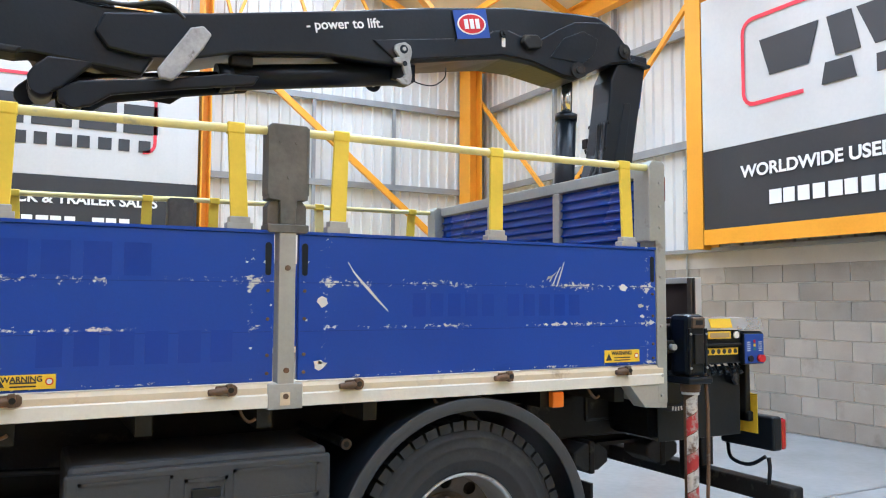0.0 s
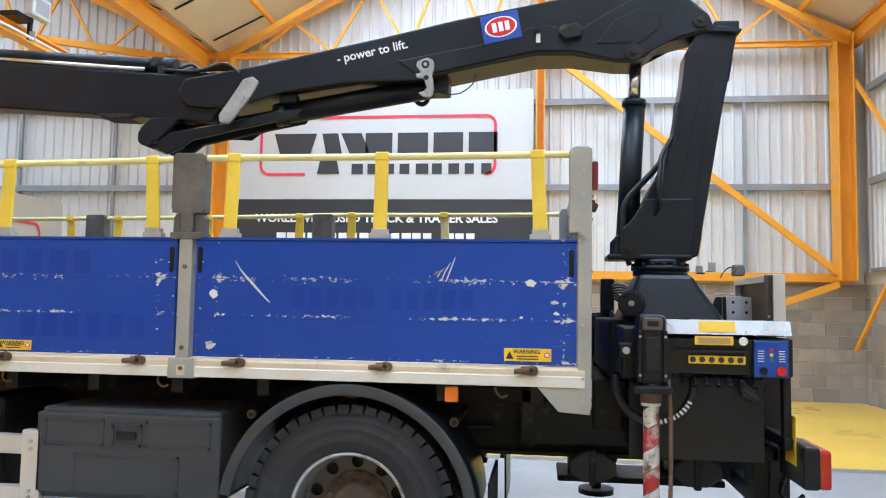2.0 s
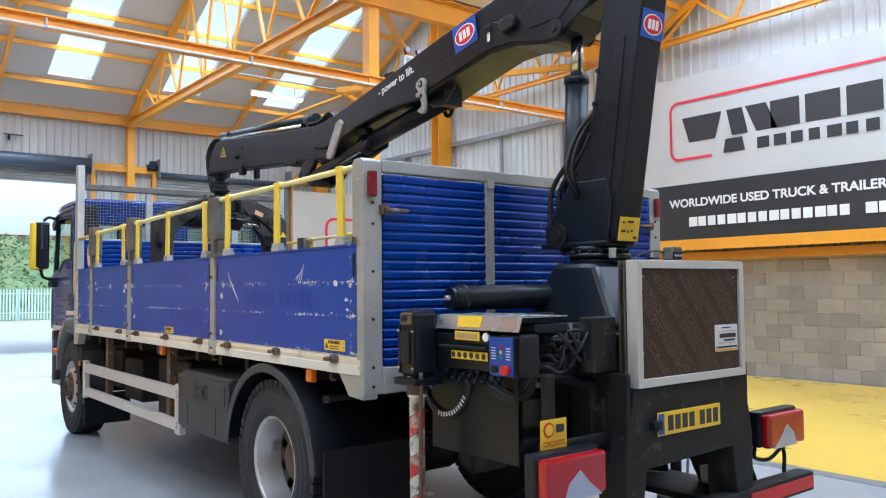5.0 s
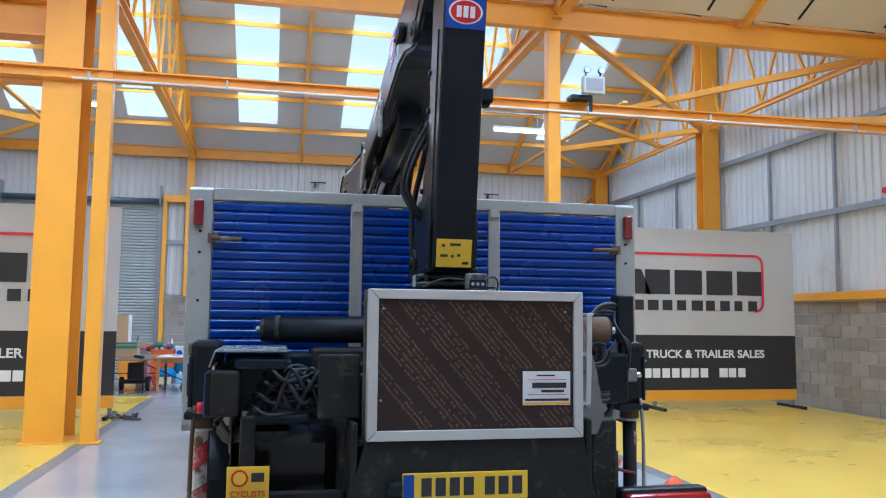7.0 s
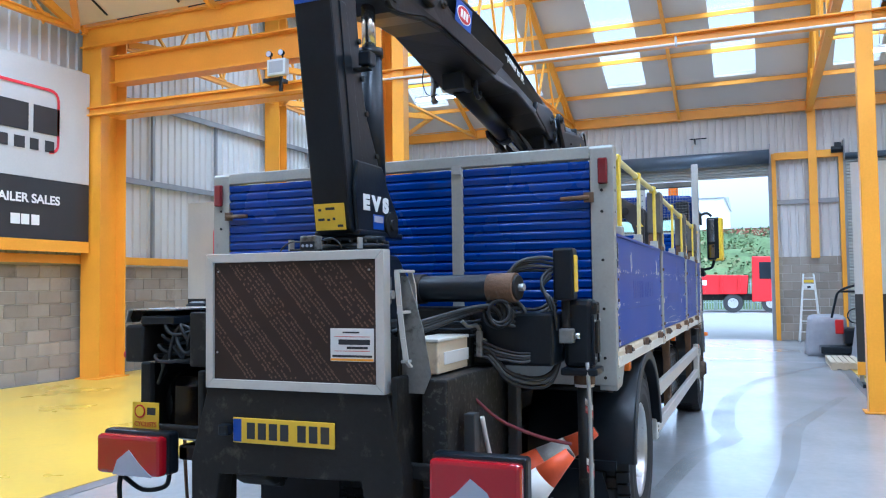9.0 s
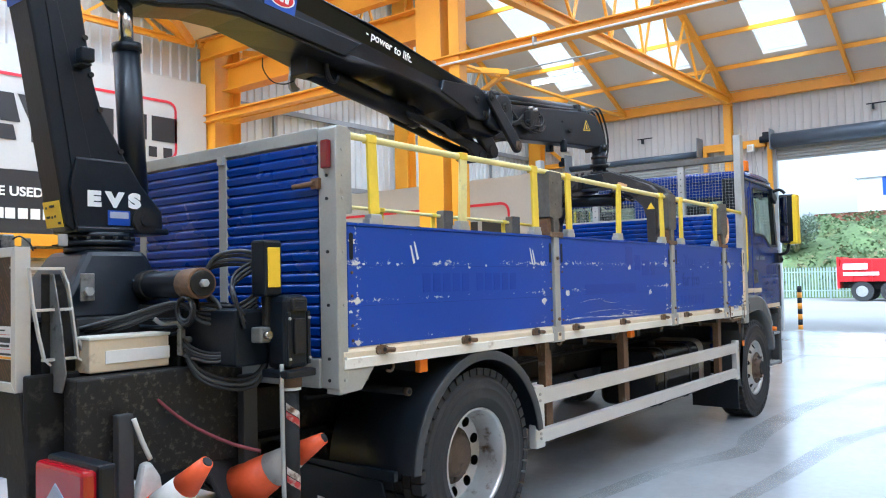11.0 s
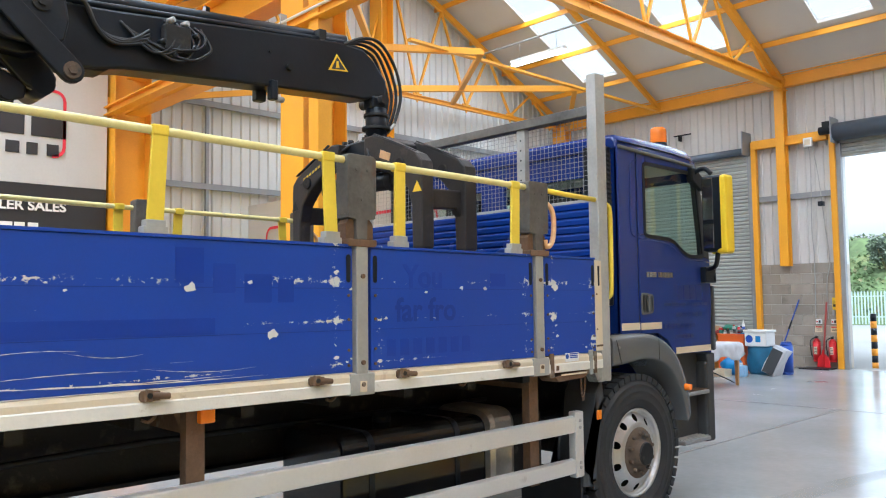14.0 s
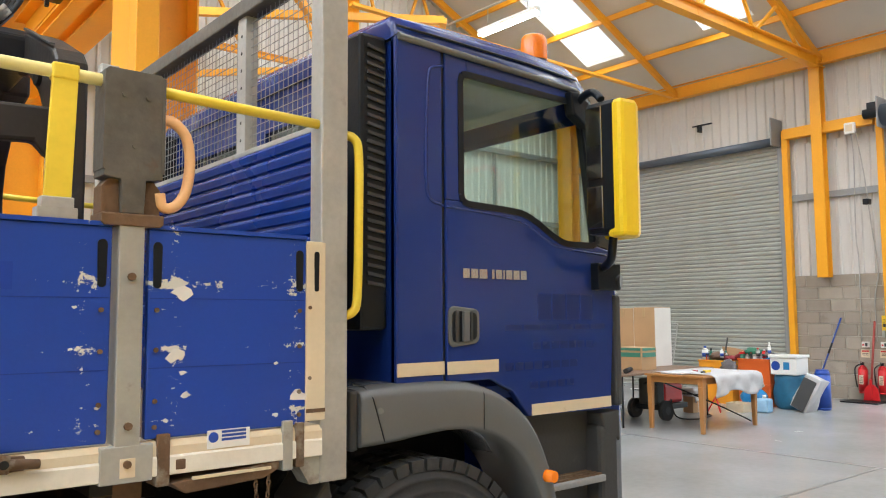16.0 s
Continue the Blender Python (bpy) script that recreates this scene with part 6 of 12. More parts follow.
# window outline: level top, raked front edge, sill that steps down towards the mirror
SILL = arc_line([(6.552, 1.984), (6.78, 1.976), (6.858, 1.967), (6.935, 1.938), (7.015, 1.895), (7.10, 1.862), (7.17, 1.857)], 4)
WINDOW = SILL + [(7.29, 1.859), (7.315, 1.866), (7.322, 1.885), (7.24, 2.455), (7.222, 2.484), (7.19, 2.492), (6.545, 2.50), (6.522, 2.494), (6.513, 2.47), (6.513, 2.02), (6.522, 1.994)]
for s in (-1, 1):
    def side(pts, nm, mat=CAB_BLUE, a=CAB_Y - 0.04, b=CAB_Y, lab="", bev=0.006, parent=None):
        return part(nm, prism(bmesh.new(), pts, "y", s * a, s * b), mat, parent or cab, lab, bev)

    side([(6.20, 1.30), (6.424, 1.30), (6.424, 2.575), (6.20, 2.59)], "cab_corner", bev=0.012)
    # the door below the glass, with its swage
    door = side([(6.436, 1.30), (6.66, 1.30), (6.78, 1.245), (6.87, 1.14), (7.395, 1.13), (7.425, 1.50), (7.425, 1.84), (7.322, 1.859), (7.17, 1.857)] + SILL[::-1] + [(6.522, 1.994), (6.436, 1.994)], "cab_door", bev=0.008)
    for nm, pts in (("door_frame", [(6.436, 1.994), (6.522, 1.994), (6.513, 2.02), (6.513, 2.47), (6.522, 2.494), (6.545, 2.50), (6.545, 2.56), (6.436, 2.575)]),
                    ("door_frame", [(6.545, 2.50), (7.19, 2.492), (7.222, 2.484), (7.235, 2.545), (6.545, 2.56)])):
        side(pts, nm, parent=door, bev=0.004)
    part("front_pillar", prism(bmesh.new(), [(7.24, 2.455), (7.322, 1.885), (7.315, 1.866), (7.425, 1.84), (7.40, 2.05), (7.30, 2.46), (7.235, 2.545), (7.222, 2.484)], "y", s * (CAB_Y - 0.05), s * (CAB_Y - 0.004)), PLASTIC, door, "black front pillar", 0.006)
    part("window_glass", prism(bmesh.new(), WINDOW, "y", s * (CAB_Y - 0.022), s * (CAB_Y - 0.018)), GLASS, door, "pale green tinted glass").visible_shadow = False
    bm = bmesh.new()
    for p, q in zip(WINDOW, WINDOW[1:] + WINDOW[:1]):
        bar(bm, (p[0], s * (CAB_Y - 0.002), p[1]), (q[0], s * (CAB_Y - 0.002), q[1]), 0.012, 0.026)
    part("window_seal", bm, BLACK, door)
    part("door_gap", box(bmesh.new(), 6.424, 6.436, s * (CAB_Y - 0.045), s * (CAB_Y - 0.01), 1.30, 2.575), BLACK, cab)
    # pressed lines: the sill swage along the door and the recess behind the gap
    bm = bmesh.new()
    tube(bm, smooth_path([(6.44, s * (CAB_Y - 0.001), 1.966), (6.70, s * (CAB_Y - 0.001), 1.952), (6.84, s * (CAB_Y - 0.001), 1.935), (6.93, s * (CAB_Y - 0.001), 1.90), (7.02, s * (CAB_Y - 0.001), 1.855), (7.12, s * (CAB_Y - 0.001), 1.835), (7.40, s * (CAB_Y - 0.001), 1.82)], 4), 0.006, 6)
    part("pressed_edge", bm, CAB_BLUE, door)
    bm = bmesh.new()
    tube(bm, smooth_path([(6.424, s * (CAB_Y - 0.001), 1.969), (6.362, s * CAB_Y, 1.986), (6.341, s * CAB_Y, 2.046), (6.341, s * CAB_Y, 2.25), (6.352, s * CAB_Y, 2.45), (6.372, s * CAB_Y, 2.495), (6.424, s * (CAB_Y - 0.001), 2.51)], 4), 0.007, 6)
    part("pressed_edge", bm, CAB_BLUE, cab)
    # flush handle: frame, recess and grip
    hx0, hx1, hz0, hz1 = 6.440, 6.604, 1.432, 1.588
    rim = []
    for cx, cz, a0 in ((hx1 - 0.035, hz1 - 0.038, 0), (hx0 + 0.028, hz1 - 0.028, 90), (hx0 + 0.028, hz0 + 0.028, 180), (hx1 - 0.035, hz0 + 0.038, 270)):
        rim += [(cx + 0.028 * math.cos(radians(a0 + k * 22.5)), cz + 0.028 * math.sin(radians(a0 + k * 22.5))) for k in range(5)]
    hnd = side(rim, "door_handle", WING, CAB_Y - 0.003, CAB_Y + 0.008, "dark grey flush door handle", 0.005, door)
    mid = ((hx0 + hx1) / 2, (hz0 + hz1) / 2)
    side([(mid[0] + (x - mid[0]) * 0.80, mid[1] + (z - mid[1]) * 0.78) for x, z in rim], "handle_recess", BLACK, CAB_Y + 0.0075, CAB_Y + 0.0095, parent=hnd, bev=0.001)
    for k, (dx, wd) in enumerate(((0.030, 0.018), (0.062, 0.030), (0.106, 0.012))):
        side([(hx0 + dx, hz0 + 0.020), (hx0 + dx + wd, hz0 + 0.020), (hx0 + dx + wd, hz1 - 0.020), (hx0 + dx, hz1 - 0.020)], "handle_grip", WING if k == 1 else PLASTIC, CAB_Y + 0.009, CAB_Y + (0.026 if k == 1 else 0.014), parent=hnd, bev=0.005)
    for x0, x1, z0, z1 in ((6.204, 6.422, 1.333, 1.381), (6.438, 6.70, 1.33, 1.378), (6.885, 7.392, 1.142, 1.188)):
        part("stripe", box(bmesh.new(), x0, x1, s * (CAB_Y - 0.001), s * (CAB_Y + 0.003), z0, z1), CREAM, cab, "cream stripe")
    x = 6.517
    for wd in (0.034, 0.036, 0.042, 0.0, 0.014, 0.034, 0.009, 0.034, 0.034, 0.034):
        if wd:
            part("badge_block", box(bmesh.new(), x, x + wd, s * CAB_Y, s * (CAB_Y + 0.005), 1.695, 1.732), CHROME, door, "bright badge block")
        x += wd + 0.007 if wd else 0.018
    for z, n, x0, wd, h in ((1.585, 4, 6.93, 0.08, 0.11), (1.50, 6, 6.74, 0.095, 0.022), (1.425, 7, 6.90, 0.045, 0.03), (1.345, 8, 6.74, 0.045, 0.03), (1.265, 5, 6.88, 0.045, 0.028)):
        for i in range(n):
            part("faded_bar", box(bmesh.new(), x0 + i * (wd + 0.01), x0 + i * (wd + 0.01) + wd, s * (CAB_Y + 0.0002), s * (CAB_Y + 0.0008), z - h / 2, z + h / 2), CAB_GHOST, door)
    # moulded wing over the front wheel, rounded on its outer edge
    top = arc_line([(6.02, 1.305), (6.08, 1.313), (6.25, 1.315), (6.43, 1.312), (6.546, 1.298), (6.672, 1.257), (6.787, 1.184), (6.871, 1.094), (6.93, 0.98), (6.972, 0.86), (6.99, 0.72)], 4)
    arch = arc_line([(6.02, 1.112), (6.151, 1.116), (6.283, 1.128), (6.425, 1.134), (6.544, 1.119), (6.669, 1.078), (6.766, 1.01), (6.849, 0.906), (6.90, 0.80), (6.925, 0.70), (6.935, 0.66)], 4)
    bm = bmesh.new()
    rings = []
    for (ax, az), (bx, bz) in zip(top, arch):
        d = Vector((bx - ax, bz - az))
        ring = []
        for y, k in ((0.88, 0.0), (1.10, 0.0), (1.165, 0.02), (1.195, 0.09), (1.205, 0.22), (1.205, 0.90), (1.195, 1.0), (0.88, 1.0)):
            ring.append(bm.verts.new((ax + d.x * k, s * y, az + d.y * k)))
        rings.append(ring)
    for a, b in zip(rings, rings[1:]):
        for k in range(8):
            bm.faces.new((a[k], b[k], b[(k + 1) % 8], a[(k + 1) % 8])).smooth = True
    bm.faces.new(rings[0])
    bm.faces.new(rings[-1][::-1])
    w = part("front_wing", bm, WING, cab, "grey plastic wheel wing")
    for k, name in ((3, "wing_seam"), (17, "wing_seam")):
        (ax, az), (bx, bz) = top[k], arch[k]
        part(name, tube(bmesh.new(), [(ax, s * 1.10, az + 0.001), (ax, s * 1.168, az - 0.002), (ax + (bx - ax) * 0.2, s * 1.2055, az + (bz - az) * 0.2), (bx, s * 1.2055, bz + 0.01)], 0.0025, 5), BLACK, w)
    bm = bmesh.new()
    rod(bm, (6.915, s * 1.19, 0.905), (6.92, s * 1.245, 0.905), 0.028, 0.022, n=16)
    part("wing_lamp", bm, AMBER, w, "amber wing lamp")
    part("wing_tail", box(bmesh.new(), 5.985, 6.018, s * 0.90, s * 1.19, 1.10, 1.30), PLASTIC, w, "", 0.01)
    bm = bmesh.new()
    box(bm, 5.655, 5.675, s * 0.72, s * 1.2, 0.17, 0.50)
    part("wing_flap", bm, BLACK, w, "black rubber flap behind the front wheel")
    skirt = [(5.90, 1.04), (5.83, 0.95), (5.81, 0.80), (5.81, 0.44), (5.66, 0.52), (5.655, 0.40), (5.80, 0.38)] + [(6.31 + 0.555 * math.cos(radians(a)), 0.52 + 0.555 * math.sin(radians(a))) for a in range(190, 126, -8)]
    part("wing_skirt", prism(bmesh.new(), skirt, "y", s * 0.95, s * 1.20), PLASTIC, w, "dark plastic skirt behind the wheel", 0.012)
    part("skirt_lamp", box(bmesh.new(), 5.83, 5.875, s * 1.198, s * 1.213, 0.79, 0.85), AMBER, w, "amber side lamp", 0.006)
    # step well, treads and the bumper corner
    bm = bmesh.new()
    prism(bm, [(6.95, 0.46), (7.40, 0.46), (7.42, 1.125), (6.90, 1.125), (6.95, 0.90)], "y", s * 0.85, s * 1.06)
    part("step_well", bm, PLASTIC, cab)
    for z, xa, xb in ((0.85, 6.99, 7.34), (0.50, 6.96, 7.34)):
        st = part("step", box(bmesh.new(), xa, xb, s * 1.0, s * 1.165, z - 0.03, z), RAIL_GREY, cab, "worn cab step", 0.008)
        for i in range(5):
            part("step_tread", box(bmesh.new(), xa + 0.015, xb - 0.015, s * (1.02 + i * 0.029), s * (1.034 + i * 0.029), z, z + 0.008), RUST if z > 0.7 else GALV, st)
    bm = bmesh.new()
    prism(bm, [(7.33, s * 0.7), (7.33, s * 1.145), (7.43, s * 1.15), (7.55, s * 1.08), (7.61, s * 0.97), (7.64, s * 0.7)], "z", 0.45, 1.06)
    part("bumper_corner", bm, PLASTIC, cab, bevel=0.02)
    side([(7.335, 1.115), (7.36, 1.02), (7.43, 1.0), (7.46, 0.98), (7.46, 1.12)], "corner_bracket", PLASTIC, 1.0, CAB_Y - 0.005, bev=0.008)
    # dark deflector in front of the door
    bm = bmesh.new()
    prism(bm, [(7.428, s * 1.10), (7.428, s * 1.165), (7.47, s * 1.16), (7.50, s * 1.12), (7.50, s * 1.08)], "z", 1.14, 1.64)
    part("wind_deflector", bm, PLASTIC, cab, bevel=0.012)
    bm = bmesh.new()
    rod(bm, (7.40, s * 1.14, 1.70), (7.43, s * 1.20, 1.70), 0.045, 0.032)
    part("corner_lamp", bm, BLACK, cab)
    # mirror on two arms: black shell, glass towards the rear, yellow cover outside
    bm = bmesh.new()
    tube(bm, smooth_path([(7.205, s * 1.13, 2.46), (7.185, s * 1.20, 2.505), (7.175, s * 1.27, 2.515), (7.170, s * 1.32, 2.47)], 4), 0.018, 8)
    part("mirror_arm", bm, BLACK, cab)
    part("mirror_mount", prism(bmesh.new(), [(7.145, 2.43), (7.285, 2.36), (7.35, 2.44), (7.185, 2.535), (7.125, 2.53)], "y", s * (CAB_Y - 0.02), s * (CAB_Y + 0.035)), BLACK, cab, "", 0.008)
    bm = bmesh.new()
    tube(bm, smooth_path([(7.36, s * 1.15, 1.76), (7.275, s * 1.24, 1.765), (7.225, s * 1.31, 1.79), (7.205, s * 1.34, 1.88)], 4), 0.020, 8)
    box(bm, 7.275, 7.43, s * 1.13, s * 1.20, 1.66, 1.78)
    mir = part("mirror", bm, BLACK, cab, "tall mirror with a yellow cover", bevel=0.006)
    bm = bmesh.new()
    prism(bm, [(7.130, s * 1.255), (7.130, s * 1.43), (7.205, s * 1.43), (7.235, s * 1.38), (7.220, s * 1.255)], "z", 1.885, 2.455)
    part("mirror_housing", bm, BLACK, mir, bevel=0.022)
    bm = bmesh.new()
    prism(bm, [(7.135, s * 1.36), (7.125, s * 1.455), (7.215, s * 1.465), (7.280, s * 1.43), (7.290, s * 1.27), (7.220, s * 1.27), (7.220, s * 1.36)], "z", 1.87, 2.45)
    part("mirror_cover", bm, stuff_of("yellow_cover", (0.85, 0.60, 0.015), rough=0.4, var=0.05), mir, "bright yellow mirror cover", bevel=0.02)
    for z0, z1 in ((2.12, 2.43), (1.91, 2.09)):
        bm = bmesh.new()
        box(bm, 7.121, 7.131, s * 1.27, s * 1.355, z0, z1)
        part("mirror_glass", bm, MIRROR, mir, "mirror glass", bevel=0.004)
    # air intake column and grab handle behind the cab
    bm = bmesh.new()
    box(bm, 6.075, 6.195, s * 0.96, s * 1.11, 1.50, 2.585)
    vent = part("air_intake", bm, BLACK, cab, "black slatted air intake", bevel=0.015)
    for i in range(28):
        z = 1.66 + i * 0.032
        bm = bmesh.new()
        bar(bm, (6.105, s * 1.113, z + 0.012), (6.18, s * 1.113, z), 0.010, 0.012)
        part("slat", bm, PLASTIC, vent)
    bm = bmesh.new()
    tube(bm, smooth_path([(5.94, s * 1.2, 2.165), (5.975, s * 1.225, 2.15), (5.99, s * 1.23, 2.09), (5.99, s * 1.23, 1.85), (5.985, s * 1.23, 1.62), (5.97, s * 1.225, 1.565), (5.935, s * 1.2, 1.55)], 5), 0.016, 10)
    part("grab_handle", bm, YELLOW, truck, "bright yellow grab handle")
# roof as a loft of cross-sections
bm = bmesh.new()
secs = []
for x, hw, zs, zt in ((6.19, 1.135, 2.575, 2.66), (6.205, 1.15, 2.59, 2.685), (6.5, 1.156, 2.575, 2.70), (6.9, 1.156, 2.562, 2.70), (7.16, 1.152, 2.548, 2.685), (7.26, 1.14, 2.53, 2.655), (7.33, 1.12, 2.51, 2.60), (7.40, 1.09, 2.46, 2.50)):
    ring = [(-hw, zs), (-hw * 0.998, zs + (zt - zs) * 0.45), (-hw * 0.975, zs + (zt - zs) * 0.80), (-hw * 0.8, zt - 0.010), (0, zt), (hw * 0.8, zt - 0.010), (hw * 0.975, zs + (zt - zs) * 0.80), (hw * 0.998, zs + (zt - zs) * 0.45), (hw, zs)]
    secs.append([bm.verts.new((x, y, z)) for y, z in ring])
for a, b in zip(secs, secs[1:]):
    for i in range(8):
        bm.faces.new((a[i], a[i + 1], b[i + 1], b[i])).smooth = True
bm.faces.new(secs[0])
bm.faces.new(secs[-1])
part("cab_roof", bm, CAB_BLUE, cab, "dark blue moulded roof")
for s in (-1, 1):
    bm = bmesh.new()
    tube(bm, [(6.21, s * 1.158, 2.583), (6.5, s * 1.162, 2.572), (6.9, s * 1.162, 2.56), (7.19, s * 1.158, 2.548), (7.30, s * 1.14, 2.515)], 0.014, 8)
    part("drip_moulding", bm, WING, cab, "grey drip moulding")
    bm = tube(bmesh.new(), [(6.205, s * 1.159, 2.62), (6.5, s * 1.160, 2.618), (6.9, s * 1.160, 2.612), (7.20, s * 1.155, 2.60)], 0.005, 6)
    part("drip_moulding", bm, BLACK, cab)
bm = bmesh.new()
for pts in ([(-1.145, 1.28), (1.145, 1.28), (1.145, 2.06), (-1.145, 2.06)], [(-1.145, 2.40), (1.145, 2.40), (1.14, 2.57), (-1.14, 2.57)], [(-1.145, 2.06), (-0.98, 2.06), (-0.98, 2.40), (-1.145, 2.40)], [(0.98, 2.06), (1.145, 2.06), (1.145, 2.40), (0.98, 2.40)], [(-0.12, 2.06), (0.12, 2.06), (0.12, 2.40), (-0.12, 2.40)]):
    prism(bm, pts, "x", 6.20, 6.235)
part("cab_rear_wall", bm, CAB_BLUE, cab)
# headliner added; its pale grey stands in for reflections in the upper window
HEADLINER = stuff_of("cab_headliner", (0.52, 0.52, 0.49), rough=0.9, var=0.08, scale=4, bump=0.04)
part("headliner", box(bmesh.new(), 6.24, 7.20, -1.10, 1.10, 2.505, 2.53), HEADLINER, cab, "pale grey headliner added to lighten the cab window", 0.008)
for y0, y1 in ((-0.98, -0.12), (0.12, 0.98)):
    bm = bmesh.new()
    box(bm, 6.212, 6.217, y0, y1, 2.06, 2.40)
    part("rear_window", bm, GLASS, cab, "tinted rear window").visible_shadow = False
bm = bmesh.new()
prism(bm, [(7.42, 0.50), (7.59, 0.50), (7.61, 1.5), (7.57, 1.80), (7.42, 1.80)], "y", -1.06, 1.06)
part("cab_front", bm, CAB_BLUE, cab, bevel=0.03)
bm = bmesh.new()
prism(bm, [(7.54, 1.80), (7.56, 1.80), (7.405, 2.49), (7.385, 2.49)], "y", -1.07, 1.07)
part("windscreen", bm, GLASS, cab, "tinted windscreen").visible_shadow = False
bm = bmesh.new()
prism(bm, [(7.17, 1.62), (7.52, 1.62), (7.56, 1.80), (7.29, 1.87), (7.17, 1.77)], "y", -1.08, 1.08)
part("dashboard", bm, SEAT, cab, bevel=0.02)
for y in (-0.55, 0.55):
    bm = bmesh.new()
    box(bm, 6.42, 6.92, y - 0.24, y + 0.24, 1.40, 1.58)
    box(bm, 6.31, 6.45, y - 0.24, y + 0.24, 1.55, 2.12)
    box(bm, 6.32, 6.41, y - 0.13, y + 0.13, 2.14, 2.34)
    part("seat", bm, SEAT, cab, "dark cloth seat", bevel=0.03)
bm = bmesh.new()
ring = []
for k in range(25):
    a = 2 * math.pi * k / 24
    ring.append(Vector((7.02, -0.55, 1.96)) + 0.22 * (math.cos(a) * Vector((0, 1, 0)) + math.sin(a) * Vector((0.8, 0, 0.42)).normalized()))
tube(bm, ring, 0.016, 8)
for a in (0.4, 2.7, 4.7):
    bar(bm, (7.02, -0.55, 1.96), Vector((7.02, -0.55, 1.96)) + 0.21 * (math.cos(a) * Vector((0, 1, 0)) + math.sin(a) * Vector((0.8, 0, 0.42)).normalized()), 0.03, 0.015)
rod(bm, (7.02, -0.55, 1.96), (7.18, -0.55, 1.72), 0.03)
part("steering_wheel", bm, BLACK, cab)
bm = bmesh.new()
rod(bm, (7.285, -0.82, 2.62), (7.285, -0.82, 2.80), 0.03)
rod(bm, (7.285, -0.82, 2.76), (7.285, -0.82, 2.795), 0.068, 0.064, n=24)
bc = part("beacon", bm, BLACK, cab, "amber flashing beacon")
bm = bmesh.new()
lathe(bm, [(0.066, 0.0), (0.065, 0.085), (0.062, 0.112), (0.052, 0.125), (0.0, 0.127)], 0, 0, 24)
bmesh.ops.transform(bm, matrix=Matrix.Translation((7.285, -0.82, 2.79)) @ Matrix.Rotation(radians(90), 4, "X"), verts=bm.verts)
part("beacon_lens", bm, AMBER, bc, "amber dome")

# ---- loader crane bolted to the tail of the lorry ----
crane = thing("loader_crane", (-0.45, 0.0, 0.72), "black folding loader crane bolted behind the lorry bed", "crane")


def plates(name, pts, y0, y1, mat=BLACK, parent=None, label="", bevel=0.01):
    return part(name, prism(bmesh.new(), pts, "y", y0, y1), mat, parent or crane, label, bevel)


def solid(name, x0, x1, y0, y1, z0, z1, mat=BLACK, parent=None, label="", bevel=0.01):
    return part(name, box(bmesh.new(), x0, x1, y0, y1, z0, z1), mat, parent or crane, label, bevel)


def line(name, pts, r, mat=HOSE, parent=None, label="", steps=6):
    return part(name, tube(bmesh.new(), smooth_path(pts, steps), r, 8), mat, parent or crane, label)


# base: subframe, cross beam, pedestal, slew ring
for s in (-1, 1):
    solid("subframe_side", -0.95, 0.35, s * 0.30, s * 0.50, 0.77, 1.08, BLACK_GRIMY, bevel=0.015)
solid("subframe_plate", -0.90, -0.05, -0.52, 0.52, 0.86, 1.14, BLACK_GRIMY, bevel=0.02)
solid("outrigger_beam", -0.40, -0.16, -1.02, 1.02, 1.19, 1.445, BLACK, bevel=0.015)
solid("beam_sleeve", -0.43, -0.13, -0.62, 0.62, 1.15, 1.47, BLACK_GRIMY, bevel=0.015)
bm = bmesh.new()
lo = [(-0.86, -0.30), (-0.20, -0.30), (-0.20, 0.30), (-0.86, 0.30)]
hi = [(-0.64, -0.20), (-0.34, -0.20), (-0.34, 0.20), (-0.64, 0.20)]
a = [bm.verts.new((x, y, 1.40)) for x, y in lo]
b = [bm.verts.new((x, y, 1.74)) for x, y in hi]
bm.faces.new(a[::-1])
bm.faces.new(b)
for i in range(4):
    bm.faces.new((a[i], a[(i + 1) % 4], b[(i + 1) % 4], b[i]))
part("pedestal", bm, BLACK, crane, bevel=0.03)
solid("pedestal_block", -0.82, -0.14, -0.34, 0.34, 1.12, 1.42, BLACK_GRIMY, bevel=0.03)
bm = bmesh.new()
for z0, z1, r in ((1.735, 1.762, 0.165), (1.766, 1.792, 0.175), (1.796, 1.832, 0.155)):
    rod(bm, (-0.49, -0.02, z0), (-0.49, -0.02, z1), r, n=36)
ring = part("slew_ring", bm, BLACK, crane)
for k in range(16):
    t = 2 * math.pi * k / 16
    bm = bmesh.new()
    rod(bm, (-0.49 + 0.163 * math.cos(t), -0.02 + 0.163 * math.sin(t), 1.79), (-0.49 + 0.163 * math.cos(t), -0.02 + 0.163 * math.sin(t), 1.81), 0.012, n=6)
    part("ring_bolt", bm, BLACK_GRIMY, ring)
SLEW_A, SLEW_B = Vector((-0.225, 0.84, 1.556)), Vector((-0.47, -0.90, 1.566))


def on_slew(t):
    """A point on the axis of the slewing cylinder, t metres from its near-side end."""
    return SLEW_A + (SLEW_B - SLEW_A).normalized() * t


